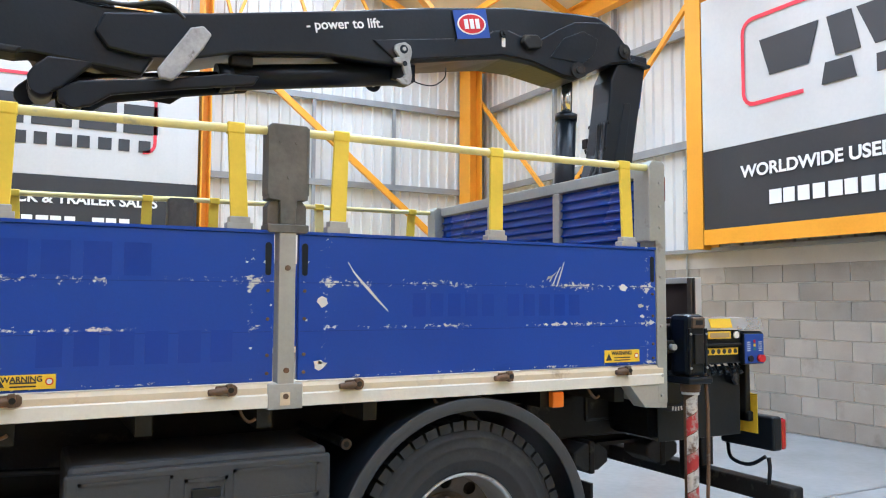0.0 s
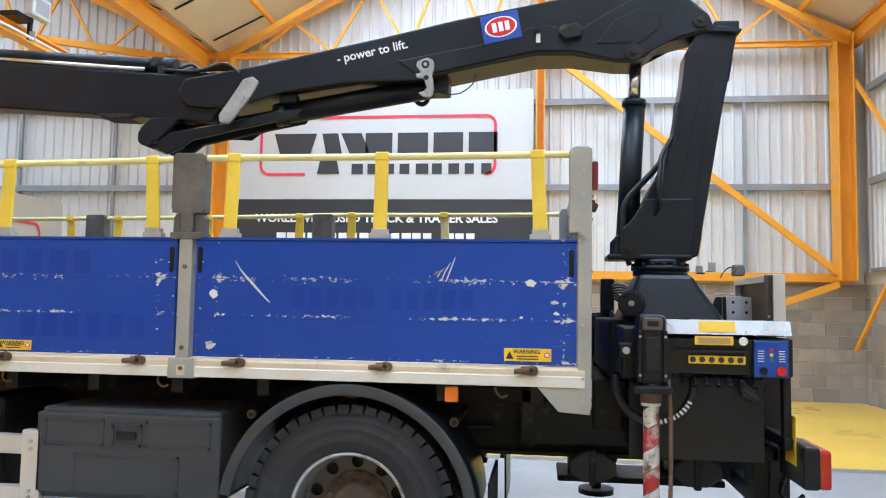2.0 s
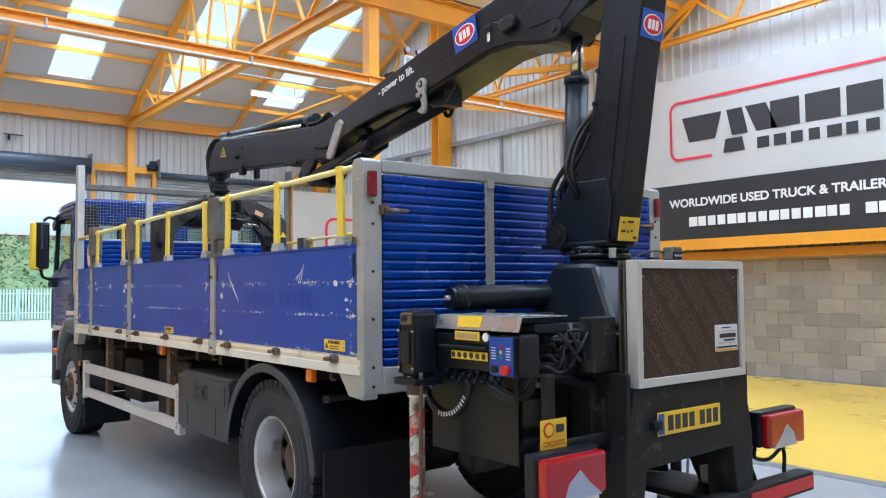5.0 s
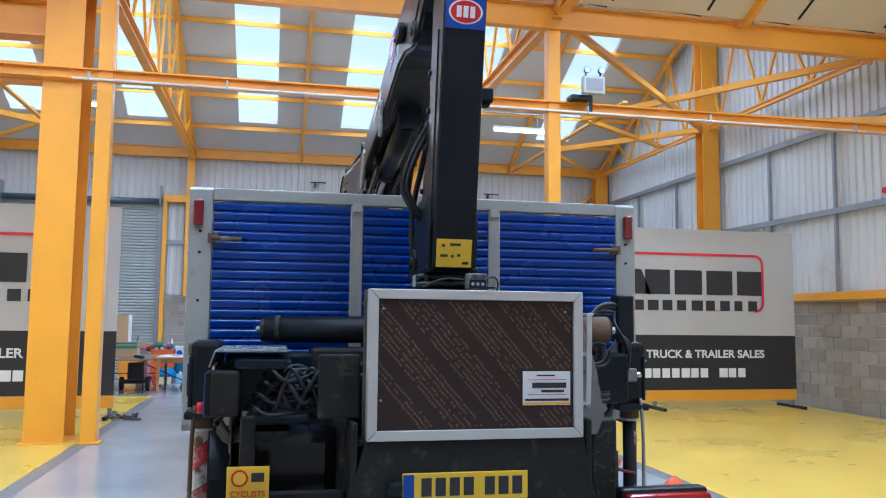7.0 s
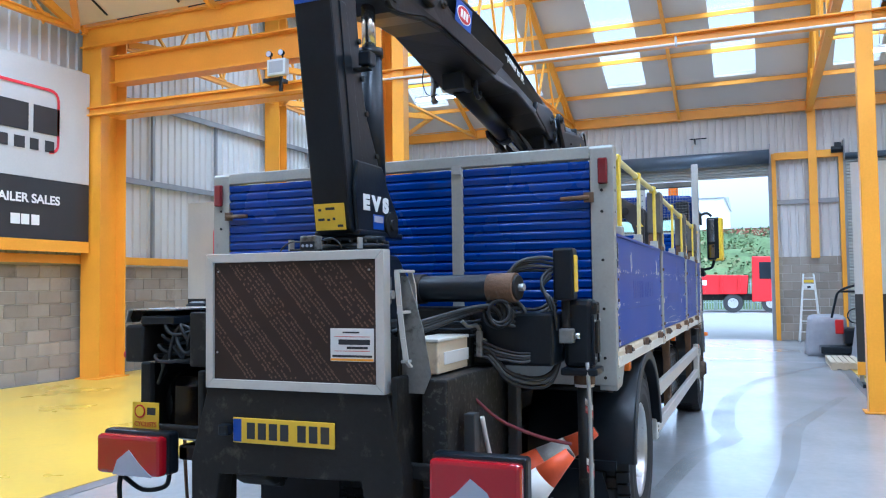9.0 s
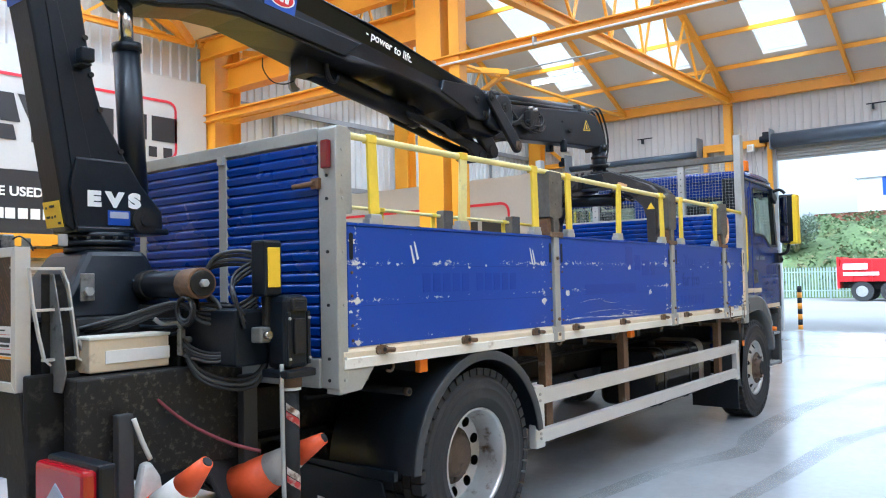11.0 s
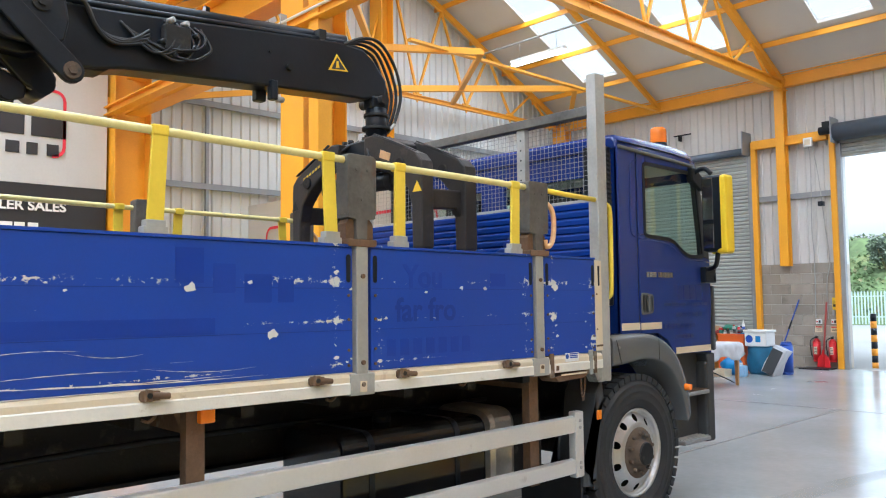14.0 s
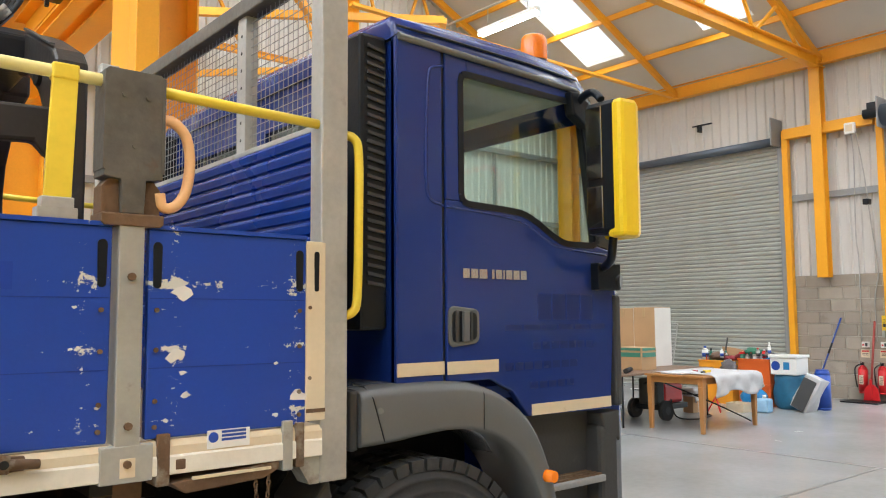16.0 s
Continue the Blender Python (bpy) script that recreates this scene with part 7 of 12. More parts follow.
slew = part("slew_cylinder", rod(bmesh.new(), on_slew(0.0), on_slew(1.70), 0.066, n=28), BLACK, crane, "black slewing cylinder with a rusty end")
for a, b, r, mat, nm in ((-0.02, 0.05, 0.060, BLACK, "cylinder_cap"), (0.05, 0.075, 0.071, BLACK_GRIMY, "end_flange"), (-0.045, -0.01, 0.017, GALV, "end_nut"), (1.14, 1.22, 0.075, BLACK_GRIMY, "end_flange"), (1.585, 1.725, 0.070, RUST, "cylinder_end"), (1.70, 1.738, 0.058, BLACK_GRIMY, "cylinder_cap"), (1.73, 1.765, 0.020, GALV, "end_nut")):
    part(nm, rod(bmesh.new(), on_slew(a), on_slew(b), r, n=28 if r > 0.03 else 6), mat, slew, "rusty cylinder end" if nm == "cylinder_end" else "", 0.004)

# column, leaning back, with a bowed front edge
col_pts = [(-0.645, 1.83), (-0.20, 1.83), (-0.205, 1.94), (-0.32, 2.07), (-0.405, 2.25), (-0.508, 2.43), (-0.555, 2.58), (-0.585, 2.76), (-0.615, 2.95), (-0.63, 3.10), (-0.70, 3.24), (-0.90, 3.27), (-0.94, 3.23), (-0.85, 2.76), (-0.782, 2.35), (-0.70, 1.86)]
column = plates("crane_column", col_pts, -0.108, 0.092, BLACK, label="tall black box column", bevel=0.012)
plates("column_web", [(-0.63, 1.86), (-0.5, 1.86), (-0.74, 2.95), (-0.80, 2.95)], -0.114, 0.098, BLACK, column, bevel=0.004)
for y0, y1 in ((-0.128, -0.106), (0.09, 0.108)):
    plates("column_cheek", [(-0.655, 1.83), (-0.19, 1.83), (-0.195, 1.95), (-0.31, 2.08), (-0.385, 2.20), (-0.66, 2.20), (-0.69, 2.05)], y0, y1, BLACK, column, bevel=0.018)
for z, x in ((2.25, -0.42), (2.45, -0.53), (2.62, -0.575), (2.80, -0.605), (2.02, -0.30)):
    for ya, yb in ((0.090, 0.104), (-0.106, -0.120)):
        bm = bmesh.new()
        rod(bm, (x, ya, z), (x, yb, z), 0.014, n=10)
        part("edge_stud", bm, BLACK_GRIMY, column)
for y0, y1 in ((0.104, 0.122), (-0.142, -0.124)):
    bm = bmesh.new()
    rod(bm, (-0.30, y0, 1.90), (-0.30, y1, 1.90), 0.07, n=24)
    rod(bm, (-0.30, y0 - 0.012, 1.90), (-0.30, y1 + 0.012, 1.90), 0.03, n=16)
    part("foot_pin", bm, BLACK_GRIMY, column)
solid("column_foot", -0.66, -0.16, -0.138, 0.118, 1.828, 1.86, BLACK, column)
for y in (-0.186, 0.184):
    a = 1 if y > 0 else -1
    ear = solid("foot_ear", -0.78, -0.735, min(y, y + a * 0.008), max(y, y + a * 0.008), 1.757, 1.812, GALV, column, "thin grey ear plate", 0.002)
    solid("ear_foot", -0.78, -0.735, min(y, y - a * 0.06), max(y, y - a * 0.06), 1.757, 1.765, BLACK, ear, bevel=0.002)
lampbox = solid("side_lamp", -0.67, -0.60, -0.205, -0.14, 2.66, 2.73, BLACK, column, "small black work lamp", 0.008)
solid("lamp_bracket", -0.66, -0.61, -0.19, -0.105, 2.643, 2.655, BLACK_GRIMY, lampbox, bevel=0.002)
# stickers
LEAN_BACK = math.degrees(math.atan2(0.24, 1.37))
bm = box(bmesh.new(), -0.083, 0.083, -0.065, 0.065, 0.0, 0.004)
bmesh.ops.transform(bm, matrix=facing(-0.713, -0.005, 1.92, (-1, 0, 0)) @ pose(0, 0, 0, LEAN_BACK), verts=bm.verts)
st = part("load_label", bm, PLATE_YELLOW, column, "yellow load label")
for x0, x1, z in ((-0.06, -0.045, 0.035), (-0.02, 0.03, 0.04), (-0.065, -0.03, -0.012), (-0.015, 0.0, -0.014), (0.015, 0.03, -0.01), (0.04, 0.07, -0.045)):
    bm = box(bmesh.new(), x0, x1, z - 0.006, z + 0.006, 0.004, 0.0055)
    bmesh.ops.transform(bm, matrix=facing(-0.713, -0.005, 1.92, (-1, 0, 0)) @ pose(0, 0, 0, LEAN_BACK), verts=bm.verts)
    part("small_print", bm, DARK_INK, st)
bm = bmesh.new()
box(bm, -0.50, -0.38, -0.131, -0.127, 1.87, 1.945)
part("blue_label", bm, BLUE_SIGN, column, "small blue and white label")
part("label_field", box(bmesh.new(), -0.49, -0.39, -0.1325, -0.131, 1.905, 1.938), CLEAR_LENS, column)
letters("lettering", "E V S", 0.098, pose(-0.465, -0.1295, 1.995, 90) @ Matrix.Diagonal((1.35, 1, 1, 1)), WHITE_INK, column, "white lettering", 0.001, 0.007)


def emblem(parent, m, w, h):
    """A maker's badge left as plain shapes: blue field, red oval with white rim."""
    def put(nm, bm, mat):
        bmesh.ops.transform(bm, matrix=m, verts=bm.verts)
        return part(nm, bm, mat, parent)
    put("badge_field", box(bmesh.new(), -w / 2, w / 2, -h / 2, h / 2, 0, 0.002), BLUE_SIGN)
    for k, (r, z, mat) in enumerate(((0.86, 0.0035, WHITE_INK), (0.76, 0.005, RED))):
        pts = [(r * w / 2 * math.cos(2 * math.pi * i / 28), r * h / 2 * 0.86 * math.sin(2 * math.pi * i / 28)) for i in range(28)]
        put("badge_oval", prism(bmesh.new(), pts, "z", 0.001, z), mat)
    for x in (-0.17, 0.0, 0.17):
        put("badge_block", box(bmesh.new(), x * w - 0.06 * w, x * w + 0.06 * w, -0.17 * h, 0.17 * h, 0.004, 0.0065), WHITE_INK)


emblem(column, facing(-0.898, -0.008, 3.0, (-1, 0, 0)) @ pose(0, 0, 0, LEAN_BACK), 0.185, 0.15)

# main boom: a box with side plates at its root
boom_pts = [(-0.93, 3.232), (-0.75, 3.226), (-0.59, 3.187), (-0.47, 3.155), (-0.395, 3.085), (-0.30, 3.045), (-0.21, 3.05), (0.06, 3.10), (0.28, 3.105), (0.53, 3.06), (1.05, 2.958), (1.46, 2.955), (1.92, 2.895), (2.15, 2.83), (2.42, 2.80), (2.58, 2.82), (2.64, 2.90), (2.60, 3.0), (2.08, 3.085), (1.27, 3.245), (0.78, 3.35), (0.18, 3.458), (-0.30, 3.505), (-0.50, 3.515), (-0.593, 3.475), (-0.683, 3.42), (-0.773, 3.333), (-0.80, 3.255)]
boom = plates("main_boom", boom_pts, -0.205, 0.112, BLACK, label="black main boom", bevel=0.014)
for y0, y1 in ((0.108, 0.124), (-0.217, -0.201)):
    plates("root_plate", [(-0.76, 3.24), (-0.59, 3.20), (-0.40, 3.10), (-0.30, 3.06), (-0.20, 3.065), (0.05, 3.125), (0.28, 3.13), (1.02, 2.985), (1.16, 3.085), (0.42, 3.215), (0.34, 3.275), (0.22, 3.295), (0.08, 3.255), (-0.02, 3.275), (-0.16, 3.365), (-0.30, 3.44), (-0.53, 3.475), (-0.64, 3.44), (-0.74, 3.345)], y0, y1, BLACK, boom, bevel=0.006)
    s = 1 if y1 > 0 else -1
    e = y1 if s > 0 else y0
    plates("gusset_rim", [(-0.09, 3.165), (-0.36, 3.165), (-0.46, 3.245), (-0.485, 3.35), (-0.36, 3.385), (-0.20, 3.31)], min(e - s * 0.004, e + s * 0.006), max(e - s * 0.004, e + s * 0.006), BLACK, boom, bevel=0.003)
    for x, z, r in ((-0.315, 3.11, 0.055), (-0.715, 3.30, 0.05), (0.27, 3.265, 0.028)):
        bm = bmesh.new()
        rod(bm, (x, e - s * 0.016, z), (x, e + s * 0.014, z), r, n=24)
        rod(bm, (x, e - s * 0.016, z), (x, e + s * 0.026, z), r * 0.45, n=6)
        part("pivot_pin", bm, BLACK_GRIMY, boom)
    # nozzle block on a bent plate
    plates("boom_clamp", [(0.0, 3.205), (0.10, 3.185), (0.145, 3.225), (0.13, 3.275), (0.03, 3.29), (-0.01, 3.25)], min(e, e + s * 0.04), max(e, e + s * 0.04), BLACK_GRIMY, boom, bevel=0.01)
solid("boom_tag", 0.255, 0.282, 0.1235, 0.127, 3.18, 3.245, WHITE, boom, "small white tag")
solid("head_tab", -0.95, -0.80, -0.13, 0.10, 3.215, 3.30, BLACK, boom)
part("hinge_tab", prism(bmesh.new(), [(-0.96, 3.235), (-0.80, 3.26), (-0.78, 3.225), (-0.95, 3.215)], "y", -0.16, 0.13), BLACK, boom, "", 0.004)
lean = math.degrees(math.atan2(3.458 - 3.085, 2.08 - 0.18))
emblem(boom, facing(0.503, 0.1245, 3.288, (0, 1, 0)) @ pose(0, 0, 0, 0, 0, lean), 0.24, 0.18)
emblem(boom, facing(0.545, -0.2175, 3.268, (0, -1, 0)) @ pose(0, 0, 0, 0, 0, -lean), 0.215, 0.155)
letters("lettering", "- power to lift.", 0.08, facing(1.33, 0.1135, 3.15, (0, 1, 0)) @ pose(0, 0, 0, 0, 0, lean), WHITE_INK, boom, "white lettering", 0.001, 0.0012)
letters("lettering", "- power to lift.", 0.08, facing(1.44, -0.2065, 3.128, (0, -1, 0)) @ pose(0, 0, 0, 0, 0, -lean), WHITE_INK, boom, "white lettering", 0.001, 0.0012)
# the off-side cheek draws in to the column at the root and stands wider and a little higher along the boom
for ob in [boom] + list(boom.children):
    for v in ob.data.vertices:
        if v.co.y < -0.15:
            v.co.y += 0.068 * min(1.0, max(0.0, (0.3 - v.co.x) / 0.7))
            k = min(1.0, max(0.0, (v.co.x - 0.3) / 0.9))
            v.co.y -= 0.105 * k
            v.co.z += 0.034 * k
# lift cylinder
bm = bmesh.new()
rod(bm, (-0.29, -0.03, 1.93), (-0.338, -0.03, 2.84), 0.068, n=24)
rod(bm, (-0.332, -0.03, 2.80), (-0.336, -0.03, 2.845), 0.075, n=24)
lift = part("lift_cylinder", bm, BLACK, crane, "black lift cylinder")
bm = bmesh.new()
rod(bm, (-0.335, -0.03, 2.83), (-0.345, -0.03, 3.08), 0.038, n=20)
part("lift_rod", bm, CHROME, lift, "bright steel rod")
# cast link with a hook, hung on the side of the boom
LINK = stuff_of("worn_link_steel", (0.36, 0.35, 0.33), rough=0.5, metal=0.3, var=0.3, scale=12, bump=0.06, dirt=(0.12, 0.10, 0.08), dirt_amount=0.40, dirt_scale=14)
link = plates("steel_link", [(1.0, 3.085), (0.965, 3.095), (0.93, 3.08), (0.918, 3.04), (0.932, 2.98), (0.918, 2.90), (0.925, 2.855), (0.95, 2.835), (0.99, 2.845), (1.02, 2.87), (0.985, 2.88), (0.965, 2.90), (0.985, 2.96), (1.03, 2.965), (1.04, 2.99), (1.005, 3.0), (1.035, 3.04), (1.03, 3.07)], 0.124, 0.147, LINK, boom, "bare cast link plate with a hook", 0.006)
for x, z, r in ((0.975, 3.05, 0.026), (0.968, 2.965, 0.016)):
    part("link_hole", rod(bmesh.new(), (x, 0.146, z), (x, 0.1485, z), r, n=18), BLACK, link)
part("link_pin", rod(bmesh.new(), (0.975, 0.1485, 3.05), (0.975, 0.156, 3.05), 0.012, n=12), LINK, link)
line("hook", [(0.985, -0.16, 2.98), (1.0, -0.16, 2.91), (1.03, -0.16, 2.875), (1.07, -0.16, 2.885), (1.085, -0.16, 2.92)], 0.016, BLACK, boom)
line("loose_wire", [(0.93, 0.10, 2.90), (0.86, 0.11, 2.87), (0.76, 0.11, 2.87), (0.68, 0.10, 2.93), (0.66, 0.08, 3.0)], 0.004, HOSE, boom)
# folding cylinder below the boom, its rod and the long knee link
bm = bmesh.new()
rod(bm, (0.95, -0.05, 2.955), (2.0, -0.05, 2.785), 0.07, n=28)
rod(bm, (1.93, -0.05, 2.797), (2.01, -0.05, 2.784), 0.079, n=28)
oc = part("fold_cylinder", bm, BLACK, crane, "black folding cylinder")
part("fold_rod", rod(bmesh.new(), (2.0, -0.05, 2.785), (2.86, -0.05, 2.645), 0.038, n=20), CHROME, oc, "bright steel rod")
part("cylinder_port", box(bmesh.new(), 1.84, 1.96, -0.02, 0.06, 2.84, 2.90), BLACK_GRIMY, oc, "", 0.01)
part("cylinder_pipe", tube(bmesh.new(), [(1.90, 0.03, 2.905), (1.6, 0.04, 2.945), (1.3, 0.04, 2.985)], 0.011, 8), BLACK, oc)
for y0, y1 in ((-0.155, -0.125), (0.025, 0.055)):
    plates("knee_link", [(1.80, 2.80), (1.83, 2.745), (2.20, 2.675), (2.55, 2.60), (2.64, 2.535), (2.72, 2.512), (2.79, 2.535), (2.80, 2.60), (2.70, 2.655), (2.30, 2.715), (1.98, 2.79)], y0, y1, BLACK, crane, bevel=0.01)
plates("link_guard", [(1.86, 2.78), (2.17, 2.69), (2.23, 2.645), (2.42, 2.655), (2.55, 2.63), (2.40, 2.68), (2.15, 2.745)], -0.20, -0.188, BLACK_GRIMY, crane, bevel=0.004)
solid("cylinder_lug", 0.84, 1.0, -0.13, 0.03, 2.90, 3.02, BLACK, crane)
# roller at the foot of the knee
for y0, y1 in ((-0.17, -0.12), (0.02, 0.07)):
    plates("knee_lug", [(2.62, 2.76), (2.84, 2.755), (2.90, 2.70), (2.93, 2.65), (2.915, 2.585), (2.87, 2.56), (2.78, 2.60), (2.72, 2.66)], y0, y1, BLACK, crane, bevel=0.012)
bm = bmesh.new()
rod(bm, (2.865, -0.18, 2.615), (2.865, 0.08, 2.615), 0.055, n=24)
rod(bm, (2.72, -0.165, 2.56), (2.72, 0.065, 2.56), 0.045, n=20)
part("knee_roller", bm, BLACK, crane)
plates("knee_lever", [(2.075, 2.965), (2.12, 3.005), (2.185, 2.985), (2.24, 2.90), (2.345, 2.745), (2.335, 2.70), (2.27, 2.69), (2.20, 2.77), (2.12, 2.88)], 0.10, 0.128, LINK, crane, "bare steel lever")
# knee on the far side: boom end, body plate and a long pinned arm
kn = plates("knee_plate", [(2.62, 2.80), (2.66, 2.93), (2.72, 3.0), (2.78, 3.055), (2.90, 3.07), (2.965, 3.025), (2.985, 2.90), (2.965, 2.80), (2.88, 2.76), (2.72, 2.765)], -0.262, -0.20, BLACK, crane, bevel=0.014)
plates("boom_end", [(2.08, 3.05), (2.47, 3.075), (2.58, 3.06), (2.66, 3.0), (2.68, 2.90), (2.62, 2.82), (2.48, 2.815), (2.30, 2.88), (2.05, 2.955)], -0.245, -0.205, BLACK, kn, bevel=0.012)
arm_a, arm_b, arm_w = Vector((2.62, 3.0)), Vector((2.985, 2.655)), 0.052
ax = (arm_b - arm_a).normalized()
arm_pts = []
for c, a0 in ((arm_a, math.atan2(ax.y, ax.x) + math.pi / 2), (arm_b, math.atan2(ax.y, ax.x) - math.pi / 2)):
    for k in range(9):
        t = a0 + math.pi * k / 8
        r = arm_w * (1.15 if c is arm_b else 1.0)
        arm_pts.append((c.x + r * math.cos(t), c.y + r * math.sin(t)))
plates("knee_arm", arm_pts, -0.302, -0.268, BLACK, kn, bevel=0.007)
for x, z, r, y, mat in ((2.62, 3.0, 0.036, -0.302, BLACK_GRIMY), (2.985, 2.655, 0.04, -0.302, HUB), (2.86, 2.965, 0.045, -0.262, BLACK_GRIMY), (2.50, 2.97, 0.03, -0.245, BLACK_GRIMY), (2.60, 2.87, 0.03, -0.245, BLACK_GRIMY)):
    bm = bmesh.new()
    rod(bm, (x, y + 0.02, z), (x, y - 0.012, z), r, n=24)
    rod(bm, (x, y + 0.02, z), (x, y - 0.024, z), r * 0.55, n=6)
    part("knee_pin", bm, mat, kn)
plates("knee_inner", [(2.35, 2.95), (2.70, 3.02), (2.95, 3.0), (2.97, 2.80), (2.80, 2.72), (2.45, 2.74)], -0.20, -0.105, BLACK, kn, bevel=0.01)
for ob in [kn] + list(kn.children):
    for v in ob.data.vertices:
        if v.co.y < -0.15:
            v.co += Vector((-0.055, -0.072, -0.008))
# outer boom with its extension
outer = plates("outer_boom", [(2.41, 2.718), (2.92, 2.758), (2.985, 2.745), (3.12, 2.753), (3.29, 2.785), (4.11, 2.845), (4.66, 2.88), (4.86, 2.887), (5.05, 2.94), (5.055, 3.04), (4.95, 3.16), (4.86, 3.222), (4.65, 3.232), (3.24, 3.088), (2.65, 3.045), (2.11, 3.065), (2.09, 3.03), (2.17, 2.99), (2.28, 2.90), (2.364, 2.80)], -0.098, 0.07, BLACK, crane, "black outer boom", 0.014)
plates("boom_wear_plate", [(2.98, 2.742), (3.12, 2.748), (3.18, 2.753), (3.23, 2.785), (2.95, 2.78)], -0.09, 0.078, BLACK_GRIMY, outer)
bm = bmesh.new()
rod(bm, (2.80, 0.015, 3.125), (4.78, 0.015, 3.285), 0.043, n=18)
rod(bm, (2.70, 0.015, 3.112), (2.86, 0.015, 3.13), 0.056, n=18)
part("extension_cylinder", bm, BLACK, outer, "black extension cylinder on top of the boom")
bm = bmesh.new()
rod(bm, (2.9, 0.055, 3.085), (4.70, 0.055, 3.243), 0.016, n=14)
part("extension_pipe", bm, CHROME, outer)
part("extension_pipe", rod(bmesh.new(), (2.9, -0.06, 3.085), (4.72, -0.06, 3.25), 0.016, n=14), BLACK, outer)
for x in (2.78, 4.55):
    z = 3.07 + (x - 2.5) * 0.083
    solid("pipe_clamp", x - 0.03, x + 0.03, -0.08, 0.068, z - 0.05, z + 0.055, BLACK_GRIMY, outer)
for x, z in ((4.17, 2.855),):
    solid("boom_lug", x - 0.025, x + 0.025, -0.125, -0.07, z - 0.09, z + 0.03, BLACK, outer)
    solid("boom_lug", x - 0.035, x + 0.035, 0.03, 0.09, z - 0.07, z + 0.03, BLACK, outer)
    part("lug_bolt", rod(bmesh.new(), (x + 0.02, -0.11, z - 0.085), (x + 0.065, -0.11, z - 0.08), 0.018, n=10), LINK, outer)
for s, y in ((-1, -0.099), (1, 0.071)):
    bm = bmesh.new()
    prism(bm, [(4.575, 3.03), (4.73, 3.045), (4.64, 3.145)], "y", y, y + s * 0.002)
    tr = part("warning_triangle", bm, PLATE_YELLOW, outer, "yellow warning triangle")
    bm = bmesh.new()
    prism(bm, [(4.597, 3.04), (4.708, 3.052), (4.643, 3.126)], "y", y + s * 0.002, y + s * 0.003)
    part("triangle_mark", bm, DARK_INK, tr)
    part("triangle_sign", prism(bmesh.new(), [(4.632, 3.052), (4.66, 3.055), (4.652, 3.10), (4.638, 3.10)], "y", y + s * 0.003, y + s * 0.004), PLATE_YELLOW, tr)
    bm = bmesh.new()
    rod(bm, (4.28, y, 2.985), (4.28, y + s * 0.03, 2.985), 0.02, n=12)
    part("grease_point", bm, BLACK_GRIMY, outer)
    part("side_stud", rod(bmesh.new(), (4.15, y, 3.06), (4.15, y + s * 0.012, 3.06), 0.01, n=8), BLACK_GRIMY, outer)
# valve cluster on the side of the outer boom
vb = solid("valve_manifold", 3.47, 3.62, -0.165, -0.098, 2.91, 3.06, BLACK_GRIMY, outer, "dark valve block with hose fittings", 0.01)
for x, z in ((3.50, 3.08), (3.58, 3.075), (3.64, 3.02), (3.63, 2.95), (3.52, 2.89), (3.45, 2.95)):
    part("fitting", rod(bmesh.new(), (x, -0.13, z), (x + 0.02, -0.165, z + 0.01), 0.016, n=8), LINK if z > 3.05 else BLACK, vb)
# hoses over the tip and at the knee
for i in range(5):
    o = i * 0.022
    line("tip_hose", [(4.70, -0.09 + o * 1.6, 3.22), (4.86, -0.08 + o * 1.6, 3.30 - o * 0.4), (5.03, -0.06 + o * 1.4, 3.31 - o), (5.17 - o * 0.9, -0.05 + o * 1.4, 3.17 - o * 0.5), (5.22 - o * 0.9, -0.05 + o * 1.2, 2.98), (5.17 - o * 0.7, -0.05 + o, 2.80), (5.10 - o * 0.5, -0.05 + o, 2.70)], 0.011, HOSE, outer)
for i in range(4):
    o = i * 0.022
    line("knee_hose", [(2.45 + o, -0.20 + o * 2.5, 3.02), (2.53 + o, -0.19 + o * 2.5, 3.10 + o * 0.5), (2.66 + o, -0.16 + o * 2.2, 3.12 - o * 0.3), (2.82 + o, -0.12 + o * 2.0, 3.09), (2.98 + o, -0.11 + o, 3.03 + o)], 0.011, HOSE, crane)
    line("arch_hose", [(2.72 + o, -0.22 + o, 3.04), (2.90, -0.20 + o, 3.11 + o * 0.4), (3.04 + o * 0.4, -0.17 + o, 3.07 + o * 0.4), (3.12 + o * 0.5, -0.14 + o * 0.6, 2.96), (3.22 + o, -0.125, 2.90 + o * 0.5), (3.40, -0.13, 2.94 + o)], 0.010, HOSE, crane)
    line("cluster_hose", [(2.18 + o * 0.5, 0.03 + o * 1.2, 3.03), (2.32, 0.06 + o * 0.8, 3.07 + o * 0.4), (2.52, 0.05 + o * 0.7, 3.07 - o * 0.2), (2.76, 0.03 + o * 0.6, 3.08)], 0.010, (HOSE, PLASTIC)[i % 2], crane)
rng = random.Random(11)
for i in range(7):
    x = 3.40 + i * 0.035
    line("loose_hose", [(3.25 + i * 0.03, -0.11, 3.03 - i * 0.02), (x, -0.14 - 0.006 * i, 2.93 - rng.uniform(0, 0.08)), (x + 0.1, -0.16, 2.90 + rng.uniform(-0.02, 0.06)), (x + 0.13, -0.15, 3.0 + rng.uniform(-0.03, 0.03)), (x + 0.08, -0.12, 3.08)], 0.008, HOSE, crane)
